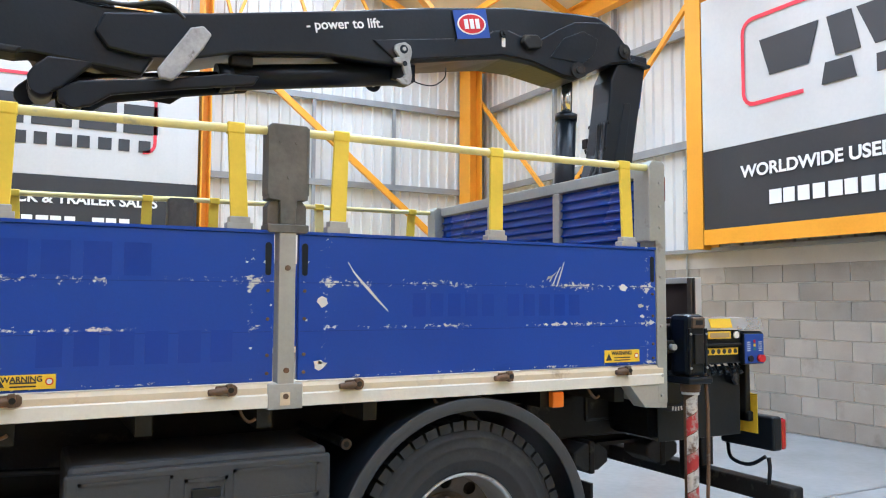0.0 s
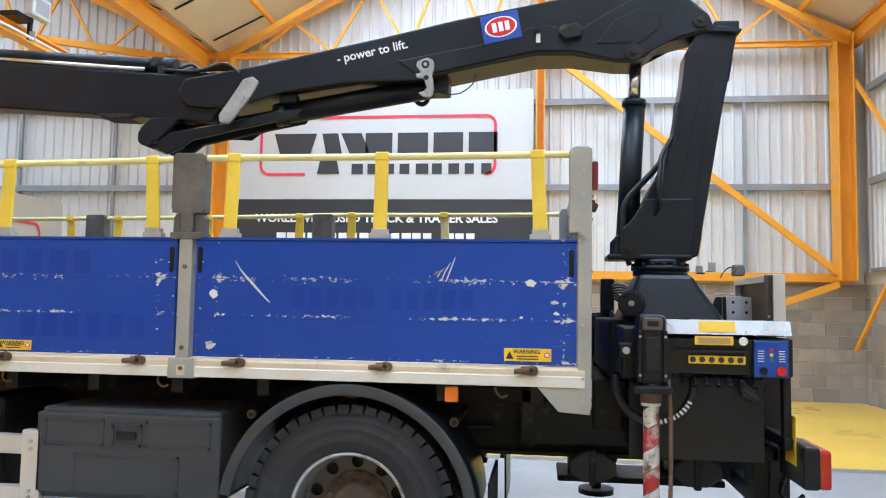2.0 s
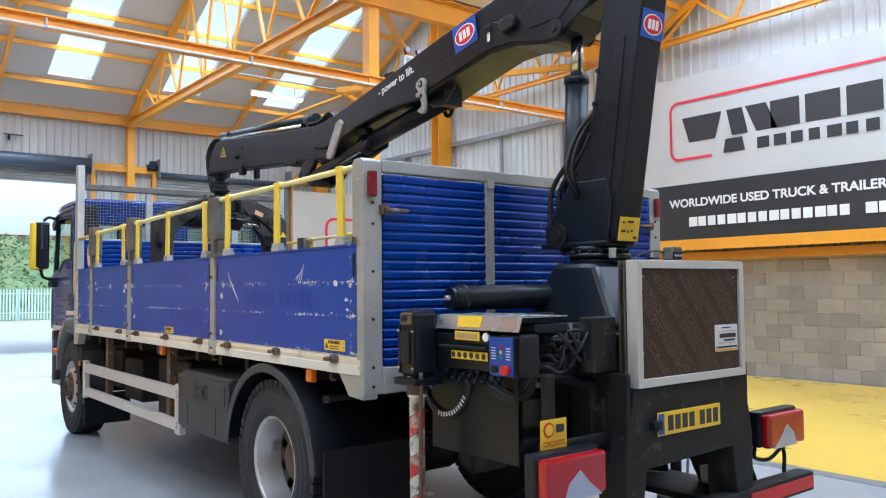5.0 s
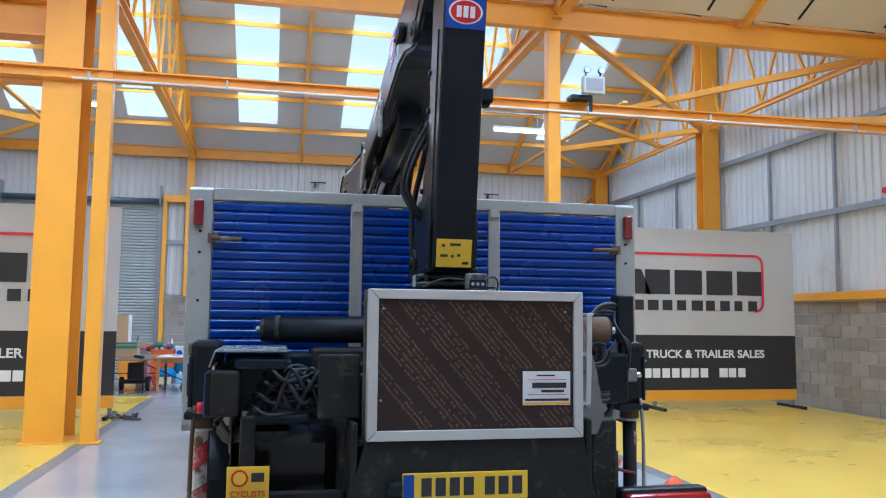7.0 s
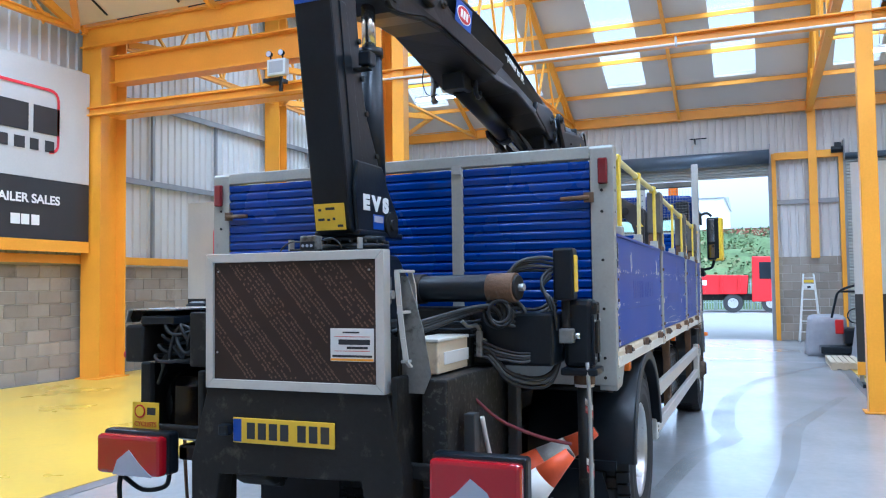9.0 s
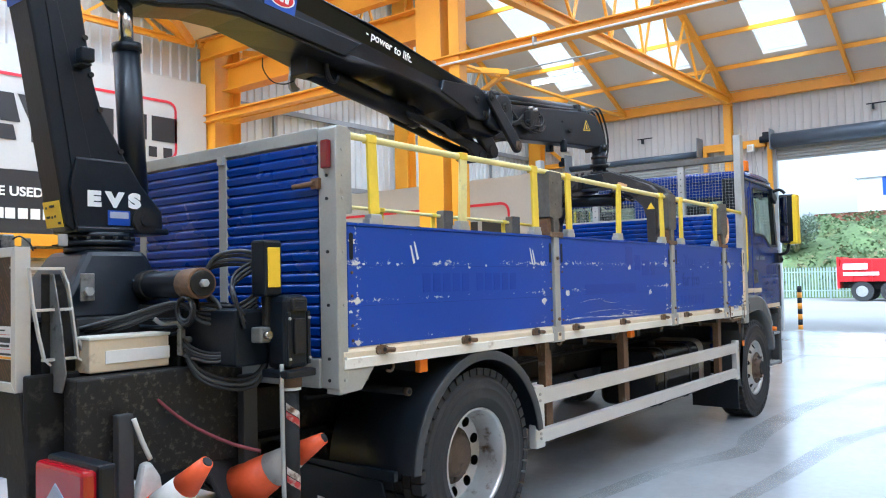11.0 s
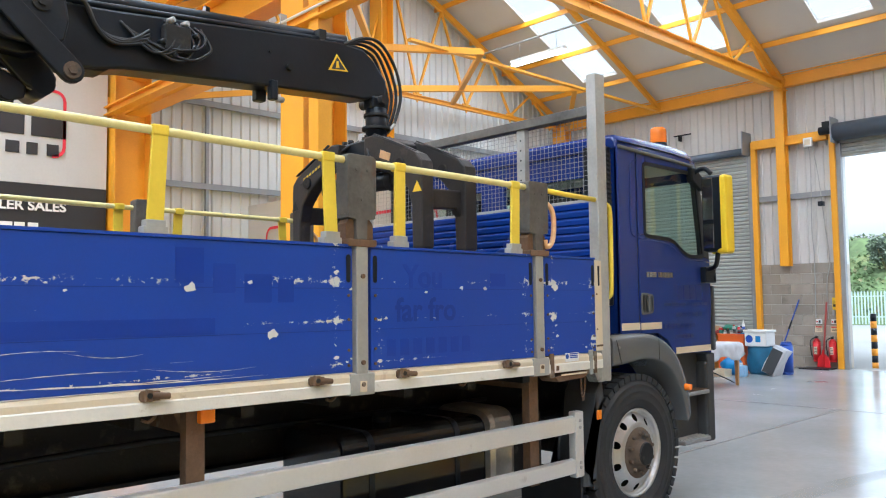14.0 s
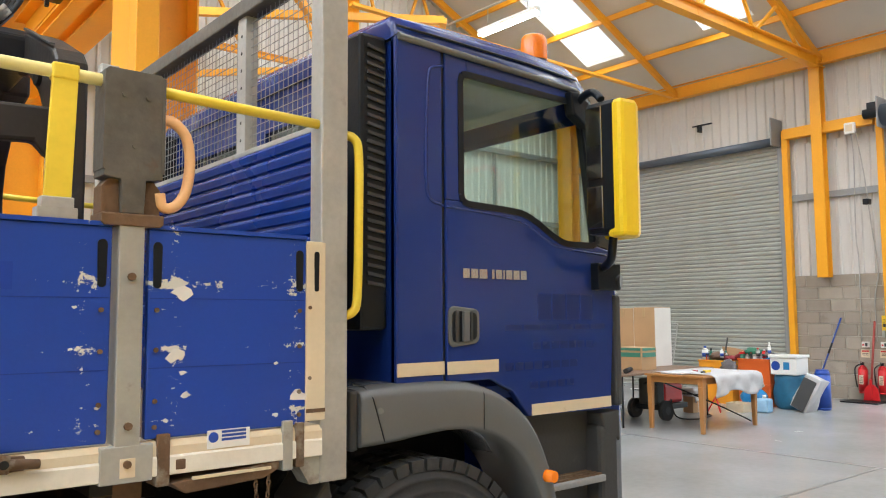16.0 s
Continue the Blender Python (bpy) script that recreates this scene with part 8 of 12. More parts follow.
for i in range(2):
    o = i * 0.05
    line("column_hose", [(-0.30, 0.06 - o, 1.80), (-0.245 - o * 0.3, 0.105 - o, 1.92), (-0.243 - o * 0.4, 0.115 - o, 2.07), (-0.262 - o * 0.3, 0.115 - o, 2.17), (-0.325 - o * 0.3, 0.11 - o, 2.26), (-0.43 - o * 0.2, 0.10 - o, 2.37), (-0.50, 0.09 - o, 2.47), (-0.565, 0.07 - o, 2.62), (-0.585, 0.06 - o, 2.80)], 0.0145, HOSE, crane)
for i in range(2):
    o = i * 0.02
    line("loop_hose", [(-0.56, 0.05 + o, 2.60), (-0.50 + o, 0.12 + o, 2.46), (-0.48 + o, 0.165 + o, 2.34), (-0.47 + o, 0.175 + o, 2.24), (-0.46, 0.12 + o, 2.14), (-0.42, 0.05, 2.07)], 0.013, HOSE, crane)

# rotator and block grab in the bed: two jaws, each of two arms, a cross plate and two legs
GRAB = stuff_of("worn_grab_steel", (0.026, 0.022, 0.020), rough=0.5, var=0.3, scale=6, fine=50, bump=0.06, dirt=(0.075, 0.058, 0.045), dirt_amount=0.40, dirt_scale=6)
grab = thing("block_grab", (5.0, -0.06, 1.85), "black hydraulic block grab hanging from the crane", "grab")
rot = part("rotator", rod(bmesh.new(), (5.0, -0.05, 2.645), (5.0, -0.05, 2.85), 0.072, n=24), BLACK, grab)
for z0, z1, r in ((2.62, 2.645, 0.10), (2.70, 2.722, 0.098), (2.79, 2.812, 0.085)):
    part("rotator_flange", rod(bmesh.new(), (5.0, -0.05, z0), (5.0, -0.05, z1), r, n=24), BLACK_GRIMY, rot, "", 0.003)
part("rotator_fork", prism(bmesh.new(), [(-0.10, 2.84), (0.0, 2.84), (0.01, 2.91), (-0.02, 2.95), (-0.08, 2.95), (-0.11, 2.91)], "x", 4.93, 5.07), BLACK, rot, "", 0.012)
part("rotator_pin", rod(bmesh.new(), (5.0, -0.15, 2.90), (5.0, 0.10, 2.90), 0.032, n=16), BLACK_GRIMY, rot)
for k in range(4):
    part("hose_fitting", rod(bmesh.new(), (5.07 + 0.012 * k, -0.10 + 0.025 * k, 2.70), (5.11 + 0.012 * k, -0.115 + 0.025 * k, 2.75), 0.011, n=8), GALV, rot)
for k in range(8):
    a = k * math.pi / 4
    part("flange_bolt", rod(bmesh.new(), (5.0 + 0.088 * math.cos(a), -0.05 + 0.088 * math.sin(a), 2.643), (5.0 + 0.088 * math.cos(a), -0.05 + 0.088 * math.sin(a), 2.66), 0.01, n=6), BLACK_GRIMY, rot)
part("grab_head", prism(bmesh.new(), [(-0.30, 2.47), (0.24, 2.47), (0.24, 2.58), (0.18, 2.615), (-0.24, 2.622), (-0.30, 2.58)], "x", 4.86, 5.18), BLACK, grab, "black grab head", 0.015)
for y in (0.10, 0.17):
    part("head_bolt", rod(bmesh.new(), (4.9, y, 2.61), (4.9, y, 2.645), 0.02, n=6), BLACK_GRIMY, grab)
for s in (-1, 1):
    side_y = -0.05
    legs = ((4.785, 4.880), (5.145, 5.250))
    jaw = part("grab_jaw", prism(bmesh.new(), [(4.80, 2.06), (4.86, 2.07), (4.895, 2.105), (5.10, 2.115), (5.14, 2.07), (5.24, 2.06), (5.24, 2.30), (5.20, 2.26), (5.155, 2.235), (4.90, 2.228), (4.87, 2.25), (4.84, 2.30), (4.80, 2.30)], "y", side_y + s * 0.605, side_y + s * 0.66), GRAB, grab, "black jaw with a rounded opening", 0.012)
    for x0, x1 in legs:
        pts = [(0.14, 2.605), (0.22, 2.61), (0.40, 2.545), (0.645, 2.435), (0.695, 2.385), (0.70, 2.33), (0.70, 1.86), (0.605, 1.86), (0.60, 2.12), (0.565, 2.23), (0.47, 2.325), (0.30, 2.43), (0.14, 2.46)]
        part("jaw_arm", prism(bmesh.new(), [(side_y + s * a, z) for a, z in pts], "x", x0, x1), GRAB, jaw, "", 0.012)
        part("jaw_leg", box(bmesh.new(), x0 + 0.004, x1 - 0.004, side_y + s * 0.612, side_y + s * 0.692, 1.26, 1.866), GRAB, jaw, "", 0.008)
        part("arm_edge", prism(bmesh.new(), [(side_y + s * a, z) for a, z in ((0.25, 2.606), (0.64, 2.445), (0.64, 2.452), (0.25, 2.615))], "x", x0 - 0.006, x0 + 0.012), PLASTIC, jaw)
        part("pivot_boss", rod(bmesh.new(), (x0 - 0.014, side_y + s * 0.50, 2.38), (x1 + 0.014, side_y + s * 0.50, 2.38), 0.042, n=18), BLACK_GRIMY, jaw, "", 0.004)
    part("jaw_foot", box(bmesh.new(), 4.77, 5.265, side_y + s * 0.57, side_y + s * 0.66, 1.206, 1.30), BLACK_GRIMY, jaw, "", 0.01)
    part("warning_triangle", prism(bmesh.new(), [(side_y + s * 0.615, 2.20), (side_y + s * 0.695, 2.20), (side_y + s * 0.655, 2.265)], "x", 4.782, 4.785), PLATE_YELLOW if s < 0 else BLACK, jaw, "small yellow triangle" if s < 0 else "")
    for k in range(3):
        o = k * 0.03
        line("grab_hose", [(4.92 + o, -0.05 + s * 0.08, 2.63), (4.80 + o, side_y + s * (0.16 + o), 2.54 - o), (4.77 + o, side_y + s * (0.27 + o), 2.40 + o * 0.5), (4.86, side_y + s * (0.36 + o), 2.36 - o), (4.95, side_y + s * 0.42, 2.38)], 0.010, HOSE, grab)
part("grab_cylinder", rod(bmesh.new(), (5.0, 0.40, 2.36), (5.0, -0.20, 2.345), 0.062, n=24), BLACK, grab, "", 0.008)
part("cylinder_gland", rod(bmesh.new(), (5.0, -0.20, 2.345), (5.0, -0.27, 2.343), 0.070, n=24), BLACK_GRIMY, grab, "", 0.006)
part("grab_rod", rod(bmesh.new(), (5.0, -0.26, 2.343), (5.0, -0.54, 2.336), 0.024, n=16), CHROME, grab, "bright cylinder rod")
part("guide_rod", rod(bmesh.new(), (4.92, -0.20, 2.40), (4.92, -0.54, 2.40), 0.014, n=12), CHROME, grab)
part("grab_label", prism(bmesh.new(), [(-0.365, 2.500), (-0.462, 2.462), (-0.446, 2.418), (-0.352, 2.452)], "x", 4.781, 4.785), stuff_of("tan_label", (0.62, 0.36, 0.17), rough=0.6, var=0.2, scale=20), grab, "worn tan label")
STRIP = [(0.535, 2.412), (0.262, 2.512), (0.262, 2.482), (0.535, 2.382)]
part("name_strip", prism(bmesh.new(), STRIP, "x", 4.782, 4.785), DARK_INK, grab, "black strip with worn yellow print")
for k in range(6):
    a, b = 0.30 + k * 0.035, 0.322 + k * 0.035
    part("strip_print", prism(bmesh.new(), [(y, 2.497 - (y - 0.262) * 0.366 + dz) for y, dz in ((a, -0.008), (b, -0.008), (b, 0.008), (a, 0.008))], "x", 4.7805, 4.782), PLATE_YELLOW, grab)

# ---- tail equipment: controls, outriggers, board, lamps ----
COVER = stuff_of("cover_alloy", (0.50, 0.52, 0.53), rough=0.27, metal=0.8, var=0.12, scale=6, bump=0.02)
ctrl = part("control_bank", prism(bmesh.new(), [(0.72, 1.22), (1.02, 1.22), (1.045, 1.39), (0.96, 1.43), (0.72, 1.43)], "x", -0.80, -0.33), BLACK, crane, "black control bank under a bright cover", 0.008)
solid("bank_end", -0.955, -0.80, 0.93, 1.04, 1.215, 1.40, BLACK_GRIMY, ctrl, "grimy black end block", 0.012)
solid("bank_arm", -0.95, -0.80, 0.74, 0.95, 1.405, 1.445, BLACK, ctrl, bevel=0.008)
part("cover_plate", prism(bmesh.new(), [(0.74, 1.474), (1.026, 1.474), (1.048, 1.412), (1.053, 1.413), (1.030, 1.480), (0.74, 1.480)], "x", -0.945, -0.335), COVER, ctrl, "bright alloy cover")
for x0, x1, z0, z1, mat, nm in ((-0.735, -0.47, 1.272, 1.312, PLATE_YELLOW, "function_label"), (-0.68, -0.50, 1.362, 1.405, PLATE_YELLOW, "gold_label")):
    part(nm, box(bmesh.new(), x0, x1, 1.043, 1.05, z0, z1), mat, ctrl, "yellow function label", 0.004)
for i in range(6):
    bm = bmesh.new()
    rod(bm, (-0.49 - i * 0.044, 1.049, 1.292), (-0.49 - i * 0.044, 1.052, 1.292), 0.014, n=14)
    part("label_ring", bm, DARK_INK, ctrl)
part("gold_inset", box(bmesh.new(), -0.665, -0.515, 1.0495, 1.0515, 1.37, 1.397), stuff_of("gold_label_inset", (0.45, 0.33, 0.15), rough=0.4), ctrl)
bm = bmesh.new()
rod(bm, (-0.725, 1.04, 1.383), (-0.725, 1.052, 1.383), 0.02, n=18)
part("round_label", bm, WHITE, ctrl, "round white label")
part("yellow_decal", prism(bmesh.new(), [(1.033, 1.475), (1.0505, 1.424), (1.053, 1.425), (1.0355, 1.476)], "x", -0.69, -0.52), PLATE_YELLOW, ctrl, "yellow decal")
disp = part("display_panel", box(bmesh.new(), -0.93, -0.765, 1.03, 1.065, 1.212, 1.392), BLACK, crane, "blue control display", 0.008)
part("display_face", box(bmesh.new(), -0.925, -0.77, 1.064, 1.068, 1.218, 1.386), BLUE_SIGN, disp, "blue display face", 0.003)
for z, mat in ((1.345, RED), (1.322, PLATE_YELLOW), (1.30, GREEN)):
    part("display_light", box(bmesh.new(), -0.855, -0.84, 1.067, 1.07, z - 0.008, z + 0.008), mat, disp)
for i in range(5):
    for x in (-0.80, -0.895):
        part("display_mark", box(bmesh.new(), x - 0.014, x + 0.014, 1.067, 1.0695, 1.29 + i * 0.012, 1.294 + i * 0.012), WHITE_INK, disp)
bm = bmesh.new()
rod(bm, (-0.888, 1.066, 1.246), (-0.888, 1.095, 1.246), 0.022, n=18)
part("stop_button", bm, RED, disp, "red stop button")
bm = bmesh.new()
rod(bm, (-0.81, 1.066, 1.246), (-0.81, 1.08, 1.246), 0.018, n=16)
part("key_switch", bm, BLACK, disp)
for i in range(7):
    x = -0.45 - i * 0.055
    bm = bmesh.new()
    rod(bm, (x, 0.98, 1.22), (x, 1.02, 1.175), 0.008, n=8)
    rod(bm, (x, 1.018, 1.178), (x, 1.03, 1.162), 0.013, n=10)
    part("lever", bm, BLACK, ctrl)
solid("bank_rail", -0.74, -0.40, 1.05, 1.07, 1.325, 1.337, BLACK_GRIMY, ctrl, bevel=0.003)


BAND_RED = stuff_of("worn_red_band", (0.42, 0.03, 0.03), rough=0.5, var=0.2, scale=8, dirt=(0.42, 0.38, 0.33), dirt_amount=0.50, dirt_scale=17)
BAND_WHITE = stuff_of("worn_white_band", (0.60, 0.57, 0.52), rough=0.5, var=0.15, scale=8, dirt=(0.12, 0.065, 0.04), dirt_amount=0.52, dirt_scale=12)


def outrigger(s):
    """Stabiliser: end box, leg with warning bands, folded foot."""
    cx = -0.285 if s > 0 else -0.178
    o = solid("outrigger_box", cx - 0.068, cx + 0.068, s * 1.03, s * 1.18, 1.17, 1.505, BLACK, crane, "black outrigger end box", 0.03)
    solid("outrigger_flange", cx - 0.088, cx + 0.088, s * 1.02, s * 1.20, 1.135, 1.172, BLACK, o, bevel=0.01)
    solid("outrigger_cap", cx - 0.034, cx + 0.034, s * 1.178, s * 1.196, 1.24, 1.40, BLACK_GRIMY, o, bevel=0.006)
    solid("cap_plate", cx - 0.045, cx + 0.045, s * 1.17, s * 1.193, 1.43, 1.49, HUB if s > 0 else BLACK_GRIMY, o, "brown rusted cap plate" if s > 0 else "", bevel=0.008)
    solid("cap_slot", cx - 0.026, cx + 0.026, s * 1.192, s * 1.1945, 1.448, 1.474, BLACK, o, bevel=0.003)
    for a in (-1, 1):
        solid("box_rib", cx + a * 0.058 - 0.009, cx + a * 0.058 + 0.009, s * 1.17, s * 1.186, 1.19, 1.43, BLACK, o, bevel=0.004)
        for z in (1.22, 1.40):
            part("box_bolt", rod(bmesh.new(), (cx + a * 0.058, s * 1.185, z), (cx + a * 0.058, s * 1.193, z), 0.007, n=6), GALV, o)
    bm = bmesh.new()
    rod(bm, (cx, s * 1.12, 1.09), (cx, s * 1.12, 1.18), 0.052, n=20)
    part("leg_collar", bm, RUST, o)
    bm = bmesh.new()
    rod(bm, (cx, s * 1.12, 1.075), (cx, s * 1.12, 1.092), 0.047, n=20)
    part("leg_ring", bm, WHITE, o)
    bm = bmesh.new()
    rod(bm, (cx, s * 1.12, 0.20), (cx, s * 1.12, 1.10), 0.037, n=24)
    leg = part("outrigger_leg", bm, RUST if s > 0 else BLACK_GRIMY, o, "worn steel leg with red and white bands")
    bands, tall = (((0.26, 1.05),), 0.095) if s > 0 else (((0.885, 0.955), (0.60, 0.67)), 0.032)
    k = 0
    for z0, z1 in bands:
        z = z0
        while z < z1 - 0.01:
            top = min(z + tall, z1)
            bm = bmesh.new()
            n = 14
            rows = []
            for i in range(n + 1):
                a = math.pi * (0.05 + (1.25 if s > 0 else 0.87) * i / n) * s
                sl = (0.085 if s > 0 else 0.07) * i / n
                p = lambda zz: (cx + 0.0382 * math.cos(a), s * 1.12 + 0.0382 * math.sin(a), zz + sl)
                rows.append((bm.verts.new(p(z)), bm.verts.new(p(top))))
            for q, w in zip(rows, rows[1:]):
                bm.faces.new((q[0], w[0], w[1], q[1])).smooth = True
            part("warning_band", bm, (BAND_RED, BAND_WHITE)[k % 2], leg)
            k += 1
            z += tall + 0.004
    bm = bmesh.new()
    rod(bm, (cx, s * 1.12, 0.16), (cx, s * 1.12, 0.20), 0.13, n=24)
    part("foot_plate", bm, BLACK_GRIMY, o)
    line("leg_pipe", [(cx - 0.075, s * 1.15, 1.2), (cx - 0.085, s * 1.16, 1.0), (cx - 0.08, s * 1.16, 0.6), (cx - 0.065, s * 1.15, 0.3)], 0.010, RUST if s > 0 else GALV, o)
    bm = bmesh.new()
    vx = cx + 0.115 if s > 0 else cx - 0.12
    box(bm, vx - 0.03, vx + 0.03, s * 1.03, s * 1.10, 1.295, 1.365)
    part("valve_block", bm, ALLOY_DULL if s < 0 else BLACK_GRIMY, o, "valve block", bevel=0.008)
    bm = bmesh.new()
    rod(bm, (vx, s * 1.10, 1.33), (vx, s * 1.13, 1.33), 0.017, n=14)
    part("valve_cap", bm, GALV if s > 0 else CHROME, o)
    return o


outrigger(1)
outrigger(-1)

# film-faced board in an alloy frame, body below with the registration plate left blank
by0, by1, bz0, bz1 = -0.482, 0.428, 1.128, 1.735
brd = part("ply_board", box(bmesh.new(), -1.085, -1.07, by0 + 0.02, by1 - 0.02, bz0 + 0.02, bz1 - 0.02), PLY, crane, "dark brown film-faced plywood board in an alloy frame")
for a, b, c, d in (((by0, bz0), (by1, bz0), (by1 - 0.04, bz0 + 0.04), (by0 + 0.04, bz0 + 0.04)), ((by1, bz0), (by1, bz1), (by1 - 0.04, bz1 - 0.04), (by1 - 0.04, bz0 + 0.04)),
                   ((by1, bz1), (by0, bz1), (by0 + 0.04, bz1 - 0.04), (by1 - 0.04, bz1 - 0.04)), ((by0, bz1), (by0, bz0), (by0 + 0.04, bz0 + 0.04), (by0 + 0.04, bz1 - 0.04))):
    mid = ((a[0] + b[0] + c[0] + d[0]) / 4, (a[1] + b[1] + c[1] + d[1]) / 4)
    wide = abs(a[0] - b[0]) > abs(a[1] - b[1])
    pts = [(y - (0.0012 if y > mid[0] else -0.0012) * wide, z - (0.0012 if z > mid[1] else -0.0012) * (not wide)) for y, z in (a, b, c, d)]
    part("board_frame", prism(bmesh.new(), pts, "x", -1.10, -1.035), ALLOY, brd, "mitred alloy angle frame", 0.003)
rng = random.Random(14)
for i in range(-2, 10):
    # maker's print: slanting clumps of two to three short lines, in staggered columns
    for k in range(9):
        cy, cz = by1 - 0.03 - i * 0.105 - k * 0.062, bz1 - 0.06 - k * 0.072 + (i % 2) * 0.03
        bm = bmesh.new()
        for row in range(3):
            run = -rng.uniform(0.040, 0.055)
            while run < 0.048:
                step = rng.uniform(0.006, 0.015)
                p0 = (cy - run * 0.68 + row * 0.013 - 0.013, cz - run * 0.73 - row * 0.013 + 0.013)
                p1 = (p0[0] - step * 0.68, p0[1] - step * 0.73)
                ok = by0 + 0.045 < p1[0] and p0[0] < by1 - 0.045 and bz0 + 0.047 < p1[1] and p0[1] < bz1 - 0.045 and not (p0[0] < -0.205 and p0[1] < 1.42 and p1[1] > 1.25)
                if ok and rng.random() < 0.82:
                    bm.faces.new([bm.verts.new((-1.0856, u, v)) for u, v in (p0, p1, (p1[0] + 0.0055, p1[1] - 0.0055), (p0[0] + 0.0055, p0[1] - 0.0055))])
                run += step + 0.004
        if len(bm.faces):
            tagged(part("board_stamp", bm, PLY_PRINT, brd), kind="stuff")
        else:
            bm.free()
stk = part("dealer_label", box(bmesh.new(), -1.088, -1.0845, -0.428, -0.220, 1.262, 1.402), WHITE, brd, "white dealer label with dark print")
for y0, y1, z0, z1, mat in ((-0.41, -0.24, 1.305, 1.307, RED), (-0.41, -0.24, 1.366, 1.368, RED), (-0.41, -0.26, 1.333, 1.355, DARK_INK), (-0.40, -0.30, 1.315, 1.325, DARK_INK), (-0.36, -0.28, 1.382, 1.388, DARK_INK), (-0.426, -0.222, 1.265, 1.274, ORANGE), (-0.42, -0.23, 1.28, 1.289, DARK_INK)):
    part("label_print", box(bmesh.new(), -1.0892, -1.0878, y0, y1, z0, z1), mat, stk)
for y, z in ((by0 + 0.075, bz1 - 0.085), (by1 - 0.06, bz1 - 0.08), (by1 - 0.055, bz0 + 0.16)):
    part("screw", rod(bmesh.new(), (-1.084, y, z), (-1.0885, y, z), 0.005, n=8), GALV, brd)
body = part("tail_body", prism(bmesh.new(), [(-0.49, 1.128), (0.43, 1.128), (0.52, 0.80), (0.52, 0.52), (0.40, 0.50), (0.36, 0.74), (-0.36, 0.76), (-0.40, 0.50), (-0.55, 0.52), (-0.555, 0.80)], "x", -1.085, -0.98), BLACK_GRIMY, crane, "grimy black tail panel", 0.008)
solid("tail_side", -1.08, -0.80, -0.53, -0.50, 0.62, 1.20, BLACK_GRIMY, body)
solid("tail_side", -1.08, -0.86, 0.46, 0.49, 0.62, 1.20, BLACK_GRIMY, body)
solid("tail_shelf", -1.06, -0.55, -0.49, 0.46, 1.10, 1.13, BLACK_GRIMY, body)
ch = part("edge_channel", prism(bmesh.new(), [(-1.034, 0.40), (-0.995, 0.40), (-0.995, 0.438), (-1.003, 0.438), (-1.003, 0.408), (-1.026, 0.408), (-1.026, 0.438), (-1.034, 0.438)], "z", 0.80, 1.73), stuff_of("bronzed_channel", (0.10, 0.085, 0.07), rough=0.5, metal=0.4, var=0.3, scale=8, bump=0.04), crane, "dull bronze edge channel of the board", 0.002)
for z in (0.9, 1.2, 1.5):
    part("channel_bolt", rod(bmesh.new(), (-1.015, 0.408, z), (-1.015, 0.418, z), 0.008, n=6), GALV, ch)
pl = part("number_plate", box(bmesh.new(), -1.094, -1.0855, -0.24, 0.282, 0.888, 1.0), PLATE_YELLOW, crane, "yellow plate with plain dark bars", 0.004)
part("plate_edge", box(bmesh.new(), -1.0955, -1.094, 0.235, 0.278, 0.894, 0.994), BLUE_SIGN, pl)
for i in range(7):
    y = 0.205 - i * 0.058 - (0.03 if i > 3 else 0)
    part("plate_bar", box(bmesh.new(), -1.0955, -1.094, y - 0.042, y, 0.908, 0.98), DARK_INK, pl)
solid("plate_lamp", -1.13, -1.085, 0.285, 0.34, 0.92, 0.97, BLACK, crane)
# camera-like work lamp above the board
wl = solid("work_lamp", -0.99, -0.93, -0.092, -0.004, 1.742, 1.812, ALLOY_DULL, crane, "small grey work lamp", 0.008)
solid("lamp_front", -0.994, -0.989, -0.085, -0.011, 1.748, 1.786, BLACK, wl, bevel=0.003)
for y in (-0.07, -0.048, -0.026):
    part("lamp_led", rod(bmesh.new(), (-0.994, y, 1.766), (-0.997, y, 1.766), 0.007, n=10), CLEAR_LENS, wl)
line("lamp_cable", [(-0.94, -0.09, 1.79), (-0.93, -0.14, 1.80), (-0.90, -0.165, 1.77), (-0.88, -0.16, 1.735)], 0.004, PLASTIC)
line("lamp_cable", [(-0.94, 0.0, 1.785), (-0.93, 0.07, 1.79), (-0.90, 0.13, 1.775), (-0.88, 0.17, 1.75)], 0.004, PLASTIC)
